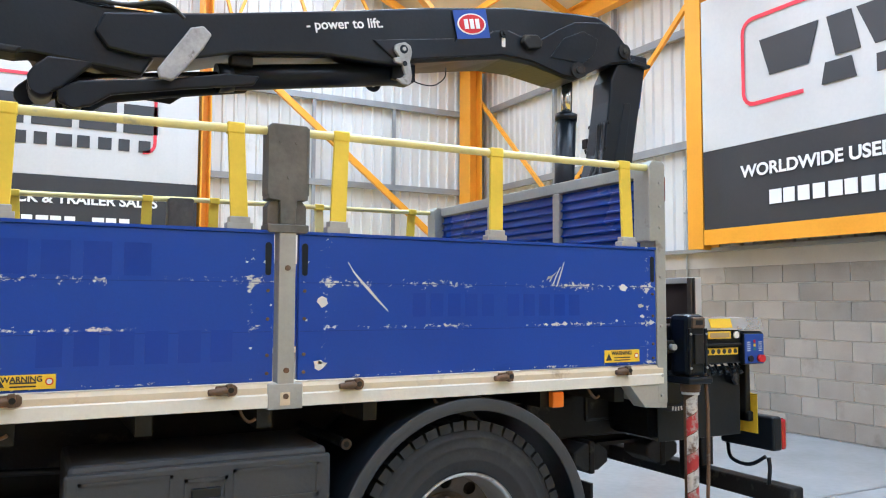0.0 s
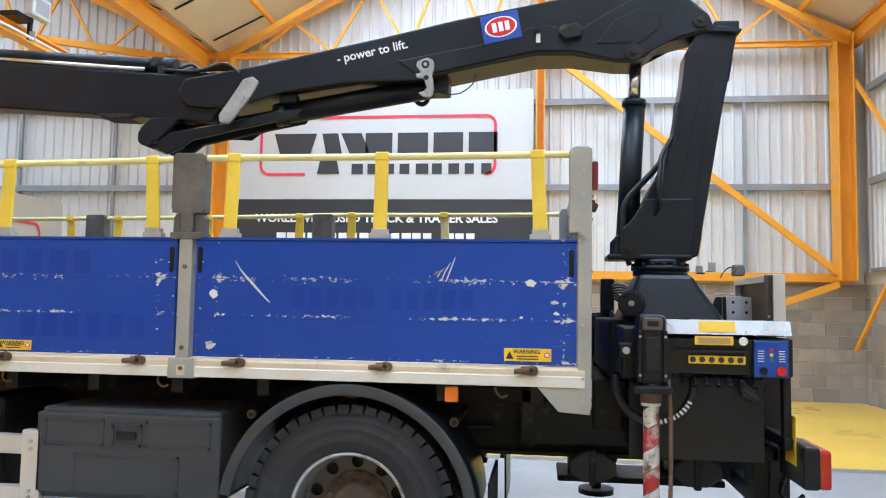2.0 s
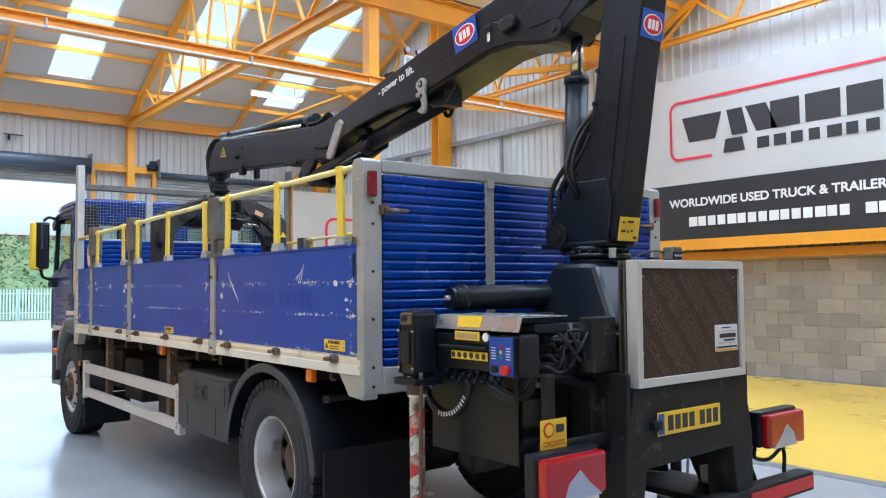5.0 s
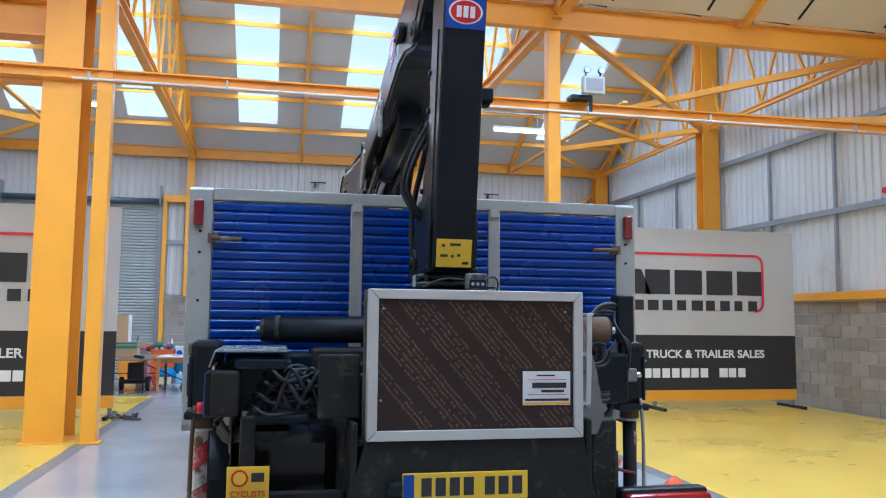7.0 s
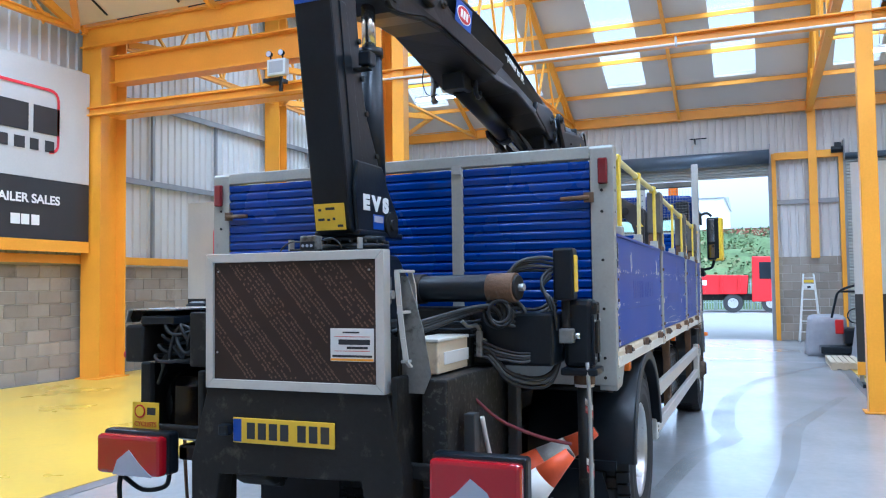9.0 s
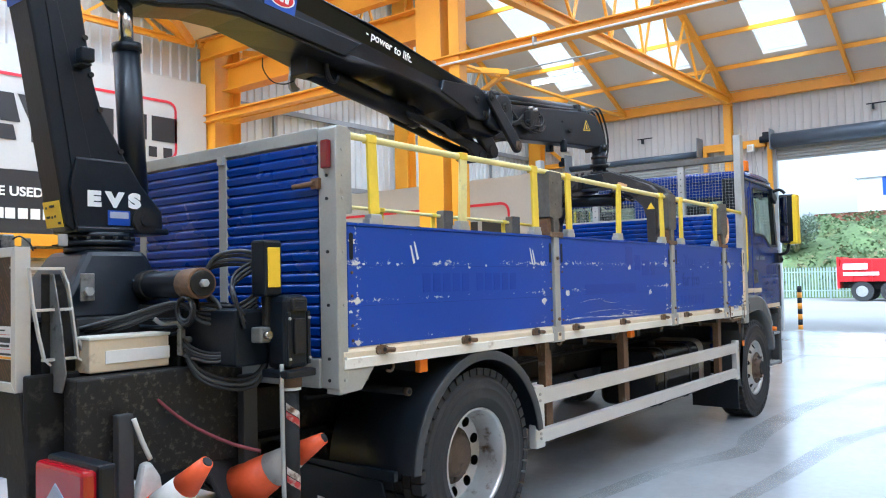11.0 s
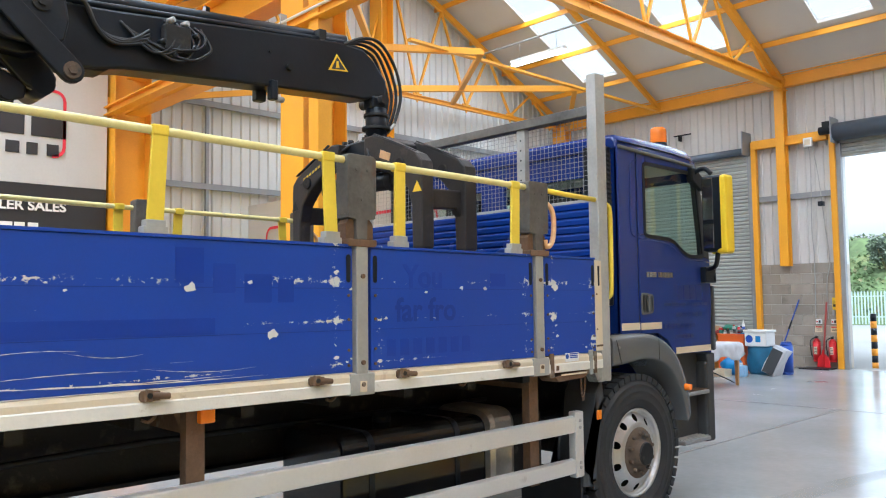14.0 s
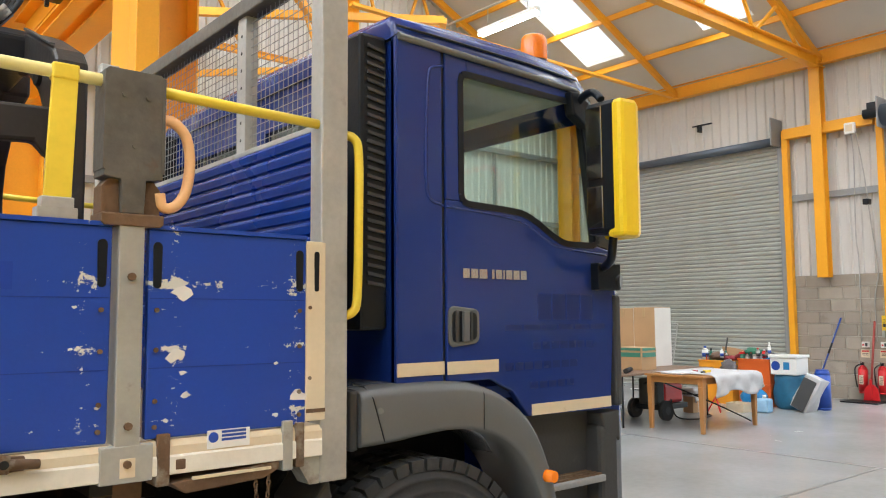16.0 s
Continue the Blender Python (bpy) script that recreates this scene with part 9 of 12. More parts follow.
# underrun bar and its brackets, tail lamps
bar_ = solid("underrun_bar", -1.10, -0.99, -1.18, 1.18, 0.40, 0.51, BLACK_GRIMY, crane, "scuffed black underrun bar", 0.012)
for s in (-1, 1):
    solid("underrun_bracket", -1.02, -0.90, s * 0.40, s * 0.50, 0.44, 0.86, BLACK_GRIMY, bar_)
    part("bar_stripe", box(bmesh.new(), -1.104, -1.1, s * 0.5, s * 1.16, 0.42, 0.49), RED, bar_, "red reflective stripe")
    line("bar_post", [(-1.0, s * 1.02, 0.5), (-1.0, s * 1.03, 0.6), (-0.99, s * 1.03, 0.66)], 0.012, BLACK, bar_)
    lamp = solid("tail_lamp", -1.06, -0.985, s * 0.67, s * 1.075, 0.70, 0.90, BLACK, crane, "red tail lamp with a pale wedge", 0.015)
    part("lamp_lens", box(bmesh.new(), -1.115, -1.055, s * 0.68, s * 1.065, 0.70, 0.885), RED_LENS, lamp, "red lens", 0.018)
    part("lamp_wedge", prism(bmesh.new(), [(s * 0.72, 0.70), (s * 0.96, 0.70), (s * 0.93, 0.77), (s * 0.86, 0.82), (s * 0.80, 0.76)], "x", -1.119, -1.11), CLEAR_LENS, lamp, "pale wedge of the lens")
    bm = bmesh.new()
    tube(bm, smooth_path([(-1.0, s * 0.72, 0.70), (-0.96, s * 0.78, 0.62), (-0.98, s * 0.9, 0.60), (-1.0, s * 1.0, 0.66)], 4), 0.012, 7)
    part("lamp_guard", bm, BLACK, lamp)
    solid("lamp_arm", -0.985, -0.72, s * 0.62, s * 0.68, 0.76, 0.83, BLACK_GRIMY, lamp)
    solid("lamp_arm", -0.985, -0.95, s * 0.50, s * 0.68, 0.76, 0.83, BLACK_GRIMY, lamp)
solid("side_bracket", -0.84, -0.20, 0.955, 0.962, 0.80, 1.20, BLACK, crane, "black side plate", 0.004)
# cyclists sign
sg = part("cyclist_sign", box(bmesh.new(), -0.985, -0.98, 0.80, 0.965, 0.79, 1.025), PLATE_YELLOW, crane, "yellow cyclists warning sign", 0.003)
letters("lettering", "CYCLISTS", 0.032, facing(-0.986, 0.882, 0.918, (-1, 0, 0)), RED, sg, "red lettering")
bm = bmesh.new()
rod(bm, (-0.985, 0.915, 0.98), (-0.988, 0.915, 0.98), 0.033, n=20)
part("sign_roundel", bm, RED, sg)
bm = bmesh.new()
rod(bm, (-0.987, 0.915, 0.98), (-0.9895, 0.915, 0.98), 0.025, n=20)
part("roundel_field", bm, PLATE_YELLOW, sg)
part("sign_lorry", box(bmesh.new(), -0.9875, -0.985, 0.82, 0.87, 0.965, 1.0), DARK_INK, sg)
for i in range(3):
    part("sign_line", box(bmesh.new(), -0.9875, -0.985, 0.82, 0.945, 0.81 + i * 0.03, 0.822 + i * 0.03), DARK_INK, sg)
solid("sign_bracket", -0.98, -0.94, 0.50, 0.94, 0.86, 0.92, BLACK_GRIMY, crane)
solid("sign_bracket", -0.98, -0.94, 0.86, 0.92, 0.86, 1.22, BLACK_GRIMY, crane)

# oil tank, round filter, hose loop on the near side
solid("oil_tank", -0.78, -0.20, 0.50, 0.945, 0.79, 1.15, GLOSS_BLACK, crane, "black oil tank with rounded edges", 0.07)
bm = bmesh.new()
rod(bm, (-0.60, 0.90, 0.98), (-0.60, 0.945, 0.98), 0.17, n=32)
part("tank_cover", bm, BLACK_GRIMY, crane)
ang = [math.pi * (0.95 + i * 0.085) for i in range(14)]
line("hose_loop", [(-0.32 + 0.19 * math.cos(t), 0.965, 1.17 + 0.19 * math.sin(t)) for t in ang], 0.021, HOSE, None, "black hose with white print", 3)
for i in range(12):
    t = math.pi * (1.16 + i * 0.036)
    m = Matrix.Translation((-0.32 + 0.19 * math.cos(t), 0.9855, 1.17 + 0.19 * math.sin(t))) @ Matrix.Rotation(-(t + math.pi / 2), 4, "Y")
    bm = bmesh.new()
    box(bm, -0.0055, 0.0055, 0, 0.0015, -0.011, 0.011)
    bmesh.ops.transform(bm, matrix=m, verts=bm.verts)
    part("hose_print", bm, CONE_WHITE, crane)
rng = random.Random(3)
for i in range(16):
    y0 = rng.uniform(0.35, 0.95)
    line("control_hose", [(-0.50 - rng.uniform(0, 0.3), y0, 1.24), (-0.62 - rng.uniform(0, 0.2), y0 - 0.1, 1.30 + rng.uniform(-0.08, 0.1)), (-0.70 + rng.uniform(-0.15, 0.1), y0 - 0.3, 1.28 + rng.uniform(-0.1, 0.12)), (-0.6, rng.uniform(0.12, 0.3), 1.25 + rng.uniform(-0.06, 0.14))], 0.008, (HOSE, PLASTIC)[i % 2])
for i in range(12):
    y = 0.90 - i * 0.022
    line("bank_hose", [(-0.81, y, 1.24 + (i % 4) * 0.045), (-0.93, y - 0.03, 1.25 + (i % 4) * 0.05), (-0.95 + (i % 3) * 0.03, y - 0.10, 1.22 + (i % 5) * 0.045), (-0.86, 0.60 - (i % 3) * 0.03, 1.24 + (i % 4) * 0.05)], 0.0085, HOSE)
for i in range(5):
    # a bundle that drops from the valve bank and loops to the end box
    o = i * 0.016
    line("hanging_loop", [(-0.76, 0.55 - o, 1.33 + o), (-0.80 - o, 0.70 - o, 1.41 - o), (-0.84, 0.80 - o * 0.5, 1.34), (-0.86, 0.865 + o * 0.3, 1.22), (-0.86 + o, 0.90 + o * 0.4, 1.13 + o * 0.4), (-0.80, 0.97, 1.095 + o * 0.6), (-0.72, 1.02, 1.13 + o)], 0.0095, (HOSE, HOSE, PLASTIC)[i % 3])
for i in range(4):
    line("hanging_loop", [(-0.74, 0.50, 1.42 - i * 0.03), (-0.84, 0.60 + i * 0.02, 1.36 - i * 0.035), (-0.86, 0.68, 1.31 - i * 0.03), (-0.80, 0.78 + i * 0.02, 1.33 - i * 0.04), (-0.70, 0.88, 1.30 - i * 0.03)], 0.010, (PLASTIC, HOSE)[i % 2])
slots = solid("slotted_plate", -0.985, -0.90, 0.445, 0.615, 1.205, 1.465, BLACK_GRIMY, crane, "dark slotted cover plate", 0.008)
for i in range(5):
    solid("plate_slot", -0.9862, -0.984, 0.475, 0.515, 1.29 + i * 0.026, 1.303 + i * 0.026, BLACK, slots)
turn = Matrix.Translation((-0.94, 0.05, 0.0)) @ Matrix.Rotation(radians(20), 4, "Z")
bm = prism(bmesh.new(), [(0.085, 1.62), (-0.085, 1.612), (-0.09, 1.47), (0.08, 1.475)], "y", -0.003, 0.003)
bmesh.ops.transform(bm, matrix=turn, verts=bm.verts)
plt = part("folded_plate", bm, ALLOY, crane, "bare alloy folded plate with drilled holes", 0.003)
for x in (-0.05, 0.04):
    for z in (1.52, 1.58):
        bm = rod(bmesh.new(), (x, 0.002, z), (x, 0.0045, z), 0.009, n=12)
        bmesh.ops.transform(bm, matrix=turn, verts=bm.verts)
        part("plate_hole", bm, BLACK_GRIMY, plt)
solid("plate_foot", -1.0, -0.87, 0.0, 0.09, 1.375, 1.475, BLACK_GRIMY, crane)
solid("switch_box", -0.93, -0.70, 0.30, 0.46, 1.15, 1.38, BLACK_GRIMY, crane, "grimy black box", 0.02)
for i in range(4):
    bm = bmesh.new()
    rod(bm, (-0.83, 0.32 + i * 0.035, 1.38), (-0.83, 0.32 + i * 0.035, 1.43), 0.02 - i * 0.003, n=14)
    part("filler_cap", bm, GALV if i == 1 else BLACK, crane)
# octagonal rubber pads stowed below
for x, y in ((-0.05, 0.45), (-0.60, 0.45), (-0.15, -0.5)):
    bm = bmesh.new()
    pts = [(x + 0.135 * math.cos(math.pi / 8 + i * math.pi / 4), 0.665 + 0.085 * math.sin(math.pi / 8 + i * math.pi / 4)) for i in range(8)]
    prism(bm, pts, "y", y - 0.10, y + 0.12)
    part("stowed_pad", bm, RUBBER, crane, "black octagonal pad", bevel=0.012)
    solid("pad_strap", x - 0.02, x + 0.02, y - 0.11, y + 0.13, 0.57, 0.76, BLACK_GRIMY, crane)

# far-side plumbing
rem = solid("remote_box", -0.30, -0.20, -1.10, -1.0, 1.50, 1.755, BLACK, crane, "black junction box with a yellow face", 0.012)
solid("remote_face", -0.285, -0.215, -1.106, -1.10, 1.54, 1.72, PLATE_YELLOW, rem, "yellow face", 0.004)
solid("remote_post", -0.27, -0.23, -1.07, -1.03, 1.36, 1.52, BLACK_GRIMY, rem)
GREY_HOSE = stuff_of("grey_hose", (0.06, 0.062, 0.064), rough=0.5, var=0.2, bump=0.02)
# hoses from the junction box: a few arch over the slewing cylinder, the rest hang in loops
for i in range(4):
    o = i * 0.02
    line("remote_hose", [(-0.28, -1.0, 1.70 - o), (-0.33, -0.95 + o, 1.71 - o), (-0.38, -0.86 + o, 1.69 - o), (-0.40, -0.80 + o, 1.62 - o), (-0.43, -0.77, 1.52), (-0.44, -0.75 - o, 1.44)], 0.0085, (GREY_HOSE, HOSE)[i % 2])
for i in range(3):
    line("remote_hose", [(-0.28, -0.99, 1.66 - i * 0.02), (-0.36, -0.96, 1.60 - i * 0.02), (-0.40, -1.0 - i * 0.01, 1.50), (-0.36, -1.03, 1.42 - i * 0.03)], 0.008, (HOSE, GREY_HOSE)[i % 2])
for i in range(5):
    # small coil tied up beside the pipe ends
    r, c = 0.052 + 0.008 * (i % 3), (-0.755 - 0.012 * i, 1.445 + 0.008 * (i % 2))
    line("coiled_hose", [(-0.47 - 0.011 * i, c[0] + r * math.cos(a), c[1] + r * math.sin(a)) for a in [0.7 * i + k * math.pi / 5 for k in range(10)]], 0.0075, (GREY_HOSE, HOSE, HOSE)[i % 3], steps=3)
for i in range(3):
    o = i * 0.022
    line("loop_hose", [(-0.40, -0.66, 1.30 - o), (-0.45, -0.74, 1.25 - o), (-0.42, -0.80, 1.165 - o), (-0.33, -0.90, 1.125 - o), (-0.25, -0.975, 1.15 - o), (-0.21, -1.02, 1.26), (-0.23, -1.04, 1.36)], 0.0105, (HOSE, GREY_HOSE, HOSE)[i])
for i in range(3):
    o = i * 0.025
    line("loop_hose", [(-0.42, -0.76, 1.55), (-0.38, -0.82 - o, 1.47), (-0.37, -0.86 - o, 1.38 - o), (-0.31, -0.92 - o, 1.30 - o), (-0.25, -0.97, 1.33 - o), (-0.22, -1.02, 1.40)], 0.0095, (GREY_HOSE, HOSE)[i % 2])
for i in range(4):
    line("loop_hose", [(-0.43, -0.64, 1.33 - i * 0.03), (-0.45, -0.78, 1.27 - i * 0.015), (-0.40, -0.90, 1.25 - i * 0.012), (-0.30, -0.99, 1.29), (-0.24, -1.04, 1.35)], 0.0075, (HOSE, GREY_HOSE)[i % 2])
for i in range(5):
    # lines that run from the column foot along the slewing cylinder
    o = i * 0.02
    line("run_hose", [(-0.70 - o, -0.36, 1.33 + o * 0.5), (-0.60, -0.50, 1.38 + o * 0.6), (-0.50, -0.66 - o, 1.45 + o * 0.4), (-0.42, -0.80, 1.47 - o), (-0.33, -0.93, 1.46 - o), (-0.27, -1.01, 1.52 - o)], 0.0085, (HOSE, GREY_HOSE, HOSE)[i % 3])
for i in range(3):
    line("steel_pipe", [(-0.46, -0.35, 1.40 - i * 0.035), (-0.46, -0.6, 1.40 - i * 0.035), (-0.44, -0.68, 1.41 - i * 0.03)], 0.008, BLACK)
tee = solid("pipe_tee", -0.458, -0.428, -0.685, -0.655, 1.235, 1.358, ALLOY_DULL, crane, "bright pipe tee", 0.006)
for z in (1.262, 1.31):
    part("tee_union", rod(bmesh.new(), (-0.43, -0.67, z), (-0.385, -0.685, z - 0.006), 0.014, n=10), GALV, tee)
line("tee_pipe", [(-0.44, -0.67, 1.355), (-0.46, -0.66, 1.385), (-0.52, -0.64, 1.385), (-0.55, -0.62, 1.41)], 0.010, ALLOY_DULL, tee)
pb = solid("pale_box", -0.855, -0.475, -0.62, -0.47, 1.19, 1.338, CREAM, crane, "grubby cream steel box with a white band", 0.006)
solid("box_band", -0.785, -0.474, -0.624, -0.619, 1.226, 1.282, WHITE, pb, bevel=0.001)
solid("box_lid", -0.86, -0.47, -0.626, -0.465, 1.330, 1.345, RAIL_PALE, pb, bevel=0.004)
fp = solid("foot_plate", -0.735, -0.665, -0.312, -0.302, 1.495, 1.625, ALLOY_DULL, crane, "small alloy plate on the pedestal", 0.012)
part("plate_bolt", rod(bmesh.new(), (-0.70, -0.31, 1.54), (-0.70, -0.335, 1.54), 0.022, n=6), GALV, fp)
solid("steel_upright", -0.172, -0.088, -0.77, -0.72, 0.60, 1.12, PLASTIC, crane, "grey steel upright", 0.006)
solid("steel_upright", -0.81, -0.74, -0.77, -0.72, 0.60, 1.02, PLASTIC, crane, "grey steel upright", 0.006)
line("white_lever", [(-0.75, -0.785, 1.0), (-0.715, -0.79, 0.90), (-0.68, -0.795, 0.82)], 0.011, CONE_WHITE, None, "white painted lever", 3)
solid("rear_panel", -0.95, -0.12, -0.70, -0.58, 0.72, 1.18, GRIME_SPECK, crane, "dark panel speckled with dried mud", 0.01)
# folded alloy step frame beside the board
def flat_run(name, pts, parent, label=""):
    """Flat alloy bar bent along a line of points."""
    bm = bmesh.new()
    for a, b in zip(pts, pts[1:]):
        bar(bm, a, b, 0.024, 0.009)
    return part(name, bm, ALLOY, parent, label, 0.002)


fr = flat_run("folding_step", [(-1.062, -0.525, 1.640), (-1.05, -0.53, 1.50), (-1.028, -0.535, 1.36), (-1.008, -0.54, 1.262), (-0.985, -0.55, 1.235)], crane, "bare alloy folding step")
flat_run("step_side", [(-0.925, -0.525, 1.640), (-0.905, -0.53, 1.585), (-0.888, -0.53, 1.47), (-0.874, -0.535, 1.34), (-0.868, -0.54, 1.255), (-0.84, -0.55, 1.24)], fr)
for z, xa, xb in ((1.642, -1.066, -0.921), (1.468, -1.046, -0.884), (1.258, -1.01, -0.866)):
    part("step_rung", box(bmesh.new(), xa, xb, -0.545, -0.515, z - 0.006, z + 0.006), ALLOY, fr, "", 0.002)
line("step_stay", [(-0.86, -0.54, 1.33), (-0.845, -0.55, 1.29), (-0.83, -0.555, 1.25)], 0.012, GALV, fr)
part("guard_back", prism(bmesh.new(), [(-0.485, 1.62), (-0.53, 1.62), (-0.60, 1.40), (-0.635, 1.20), (-0.60, 1.12), (-0.485, 1.12)], "x", -0.965, -0.958), ALLOY_DULL, crane, "bare alloy guard plate", 0.003)
plates("guard_plate", [(-1.0, 1.62), (-0.92, 1.62), (-0.84, 1.40), (-0.82, 1.16), (-1.0, 1.16)], -0.50, -0.494, BLACK_GRIMY, crane, "grimy guard plate", 0.004)
CLOTH_WHITE = stuff_of("grubby_white_plastic", (0.62, 0.62, 0.60), rough=0.5, var=0.2, scale=12, fine=40, bump=0.3)
STRAP_RED = stuff_of("faded_red_webbing", (0.16, 0.035, 0.04), rough=0.9)
line("red_strap", [(-0.62, -0.66, 1.10), (-0.5, -0.78, 0.95), (-0.4, -0.95, 0.86), (-0.32, -1.08, 0.82)], 0.008, STRAP_RED, None, "faded red strap")
bm = prism(bmesh.new(), [(-0.735, 0.42), (-0.62, 0.42), (-0.605, 0.60), (-0.63, 0.74), (-0.675, 0.81), (-0.71, 0.80), (-0.74, 0.66)], "y", -0.80, -0.74)
part("white_bag", bm, CLOTH_WHITE, crane, "crumpled white plastic bag on the tray", 0.02)
solid("cone_tray", -0.98, 0.12, -0.98, -0.52, 0.36, 0.40, BLACK_GRIMY, crane, "black steel tray")
for x in (-0.88, 0.02):
    solid("tray_hanger", x - 0.03, x + 0.03, -0.62, -0.56, 0.38, 0.75, BLACK_GRIMY, crane)


# ---- traffic cones laid in the tray ----
def cone(tip, foot, label):
    tip, foot = Vector(tip), Vector(foot)
    c = thing("traffic_cone", foot, label, "traffic cone", "cones behind the lorry")
    d = (tip - foot)
    for a, b, ra, rb, mat, nm in ((0.0, 0.38, 0.115, 0.085, CONE_ORANGE, "lower_skin"), (0.38, 0.68, 0.085, 0.058, CONE_WHITE, "sleeve"), (0.68, 1.0, 0.058, 0.028, CONE_ORANGE, "tip")):
        part(nm, rod(bmesh.new(), foot + d * a, foot + d * b, ra, rb, n=28), mat, c)
    part("tip_end", rod(bmesh.new(), foot + d * 0.985, foot + d * 1.012, 0.024, 0.020, n=20), RUBBER, c, "dark open tip")
    u, w = basis(d)
    n = d.normalized()
    bm = bmesh.new()
    vs = [[bm.verts.new(foot + u * p * 0.18 + w * q * 0.18 - n * k) for p, q in ((-1, -1), (1, -1), (1, 1), (-1, 1))] for k in (0.0, 0.03)]
    bm.faces.new(vs[0])
    bm.faces.new(vs[1][::-1])
    for i in range(4):
        bm.faces.new((vs[0][i], vs[1][i], vs[1][(i + 1) % 4], vs[0][(i + 1) % 4]))
    part("base", bm, RUBBER, c, bevel=0.01)
    return c


cone((-0.645, -1.15, 0.845), (-0.735, -0.82, 0.52), "grubby orange and white traffic cone on the tray")
cone((0.01, -1.13, 0.828), (-0.16, -0.74, 0.575), "orange and white traffic cone leaning beside the leg")


# ---- loose things by the far wall ----
def slab_of(name, x0, x1, y0, y1, z0, z1, mat, parent, label="", bevel=0.006):
    return part(name, box(bmesh.new(), x0, x1, y0, y1, z0, z1), mat, parent, label, bevel)


def pipe_of(name, pts, r, mat, parent, label="", steps=5, n=8):
    return part(name, tube(bmesh.new(), smooth_path(pts, steps), r, n), mat, parent, label)


def post_of(name, p0, p1, r0, mat, parent, label="", r1=None, n=18):
    return part(name, rod(bmesh.new(), p0, p1, r0, r1, n), mat, parent, label)


def draped(name, x0, x1, y0, y1, z, hem, mat, parent, label, seed, nx=36, ny=26, over=(0, 0, 0, 0)):
    """A cloth over a table top; over gives how far it hangs past each side (x-, x+, y-, y+)."""
    rng = random.Random(seed)
    ph = [rng.uniform(0, 6.28) for _ in range(8)]
    bm = bmesh.new()
    rows = []
    ax, bx, ay, by = x0 - over[0], x1 + over[1], y0 - over[2], y1 + over[3]
    for i in range(nx + 1):
        row = []
        for j in range(ny + 1):
            u, v = ax + (bx - ax) * i / nx, ay + (by - ay) * j / ny
            dx = max(x0 - u, 0, u - x1)
            dy = max(y0 - v, 0, v - y1)
            drop = max(dx, dy)
            cx, cy = min(max(u, x0), x1), min(max(v, y0), y1)
            wave = 0.022 * math.sin(u * 17 + ph[0]) + 0.016 * math.sin(v * 21 + ph[1])
            out = (0.012 + abs(wave) + drop * 0.06) if drop > 0 else 0
            sx = (1 if u > x1 else -1) if dx > 0 and dx >= dy else 0
            sy = (1 if v > y1 else -1) if dy > 0 and dy > dx else 0
            rag = 1 + 0.16 * math.sin(u * 7 + ph[2]) + 0.14 * math.sin(v * 9 + ph[3])
            h = 0.004 + 0.006 * abs(math.sin(u * 9 + v * 5 + ph[4])) * (drop == 0)
            row.append(bm.verts.new((cx + sx * out, cy + sy * out, z + h - drop * rag)))
        rows.append(row)
    for a, b in zip(rows, rows[1:]):
        for j in range(ny):
            bm.faces.new((a[j], b[j], b[j + 1], a[j + 1])).smooth = True
    ob = part(name, bm, mat, parent, label)
    mod = ob.modifiers.new("thick", "SOLIDIFY")
    mod.thickness, mod.offset = 0.003, 1.0
    return ob


pine = thing("pine_table", (14.35, 2.8, 0.0), "worn pine table with tapered legs and a cloth on it", "table")
TX0, TX1, TY0, TY1 = 13.66, 15.06, 2.36, 3.27
for i in range(6):
    w = (TY1 - TY0) / 6
    slab_of("top_board", TX0, TX1, TY0 + i * w + 0.001, TY0 + (i + 1) * w - 0.001, 0.715, 0.742, WOOD, pine, "", 0.003)
for x, y in ((TX0 + 0.06, TY0 + 0.06), (TX1 - 0.06, TY0 + 0.06), (TX0 + 0.06, TY1 - 0.06), (TX1 - 0.06, TY1 - 0.06)):
    bm = bmesh.new()
    for z0, z1, a, b in ((0.0, 0.60, 0.024, 0.036), (0.60, 0.715, 0.036, 0.036)):
        lo = [bm.verts.new((x + p * a, y + q * a, z0)) for p, q in ((-1, -1), (1, -1), (1, 1), (-1, 1))]
        hi = [bm.verts.new((x + p * b, y + q * b, z1)) for p, q in ((-1, -1), (1, -1), (1, 1), (-1, 1))]
        bm.faces.new(lo[::-1])
        bm.faces.new(hi)
        for k in range(4):
            bm.faces.new((lo[k], lo[(k + 1) % 4], hi[(k + 1) % 4], hi[k]))
    part("leg", bm, WOOD, pine, bevel=0.004)
for x0, x1, y0, y1 in ((TX0 + 0.1, TX1 - 0.1, TY0 + 0.045, TY0 + 0.065), (TX0 + 0.1, TX1 - 0.1, TY1 - 0.065, TY1 - 0.045), (TX0 + 0.045, TX0 + 0.065, TY0 + 0.1, TY1 - 0.1), (TX1 - 0.065, TX1 - 0.045, TY0 + 0.1, TY1 - 0.1)):
    slab_of("apron", x0, x1, y0, y1, 0.63, 0.715, WOOD, pine, "", 0.003)
sheet = thing("dust_sheet", (14.5, 2.8, 0.745), "rumpled white dust sheet hanging over the table edge", "cloth")
draped("cloth", TX0 + 0.22, TX1 + 0.006, TY0 - 0.006, TY1 + 0.006, 0.743, 0.4, CLOTH, sheet, "", 5, over=(0, 0.16, 0.27, 0.1))
rag = thing("folded_cloth", (13.95, 2.9, 0.745), "small folded grubby cloth on the table", "cloth")
slab_of("fold", 13.72, 14.0, 2.72, 3.05, 0.744, 0.765, CLOTH, rag, "", 0.008)
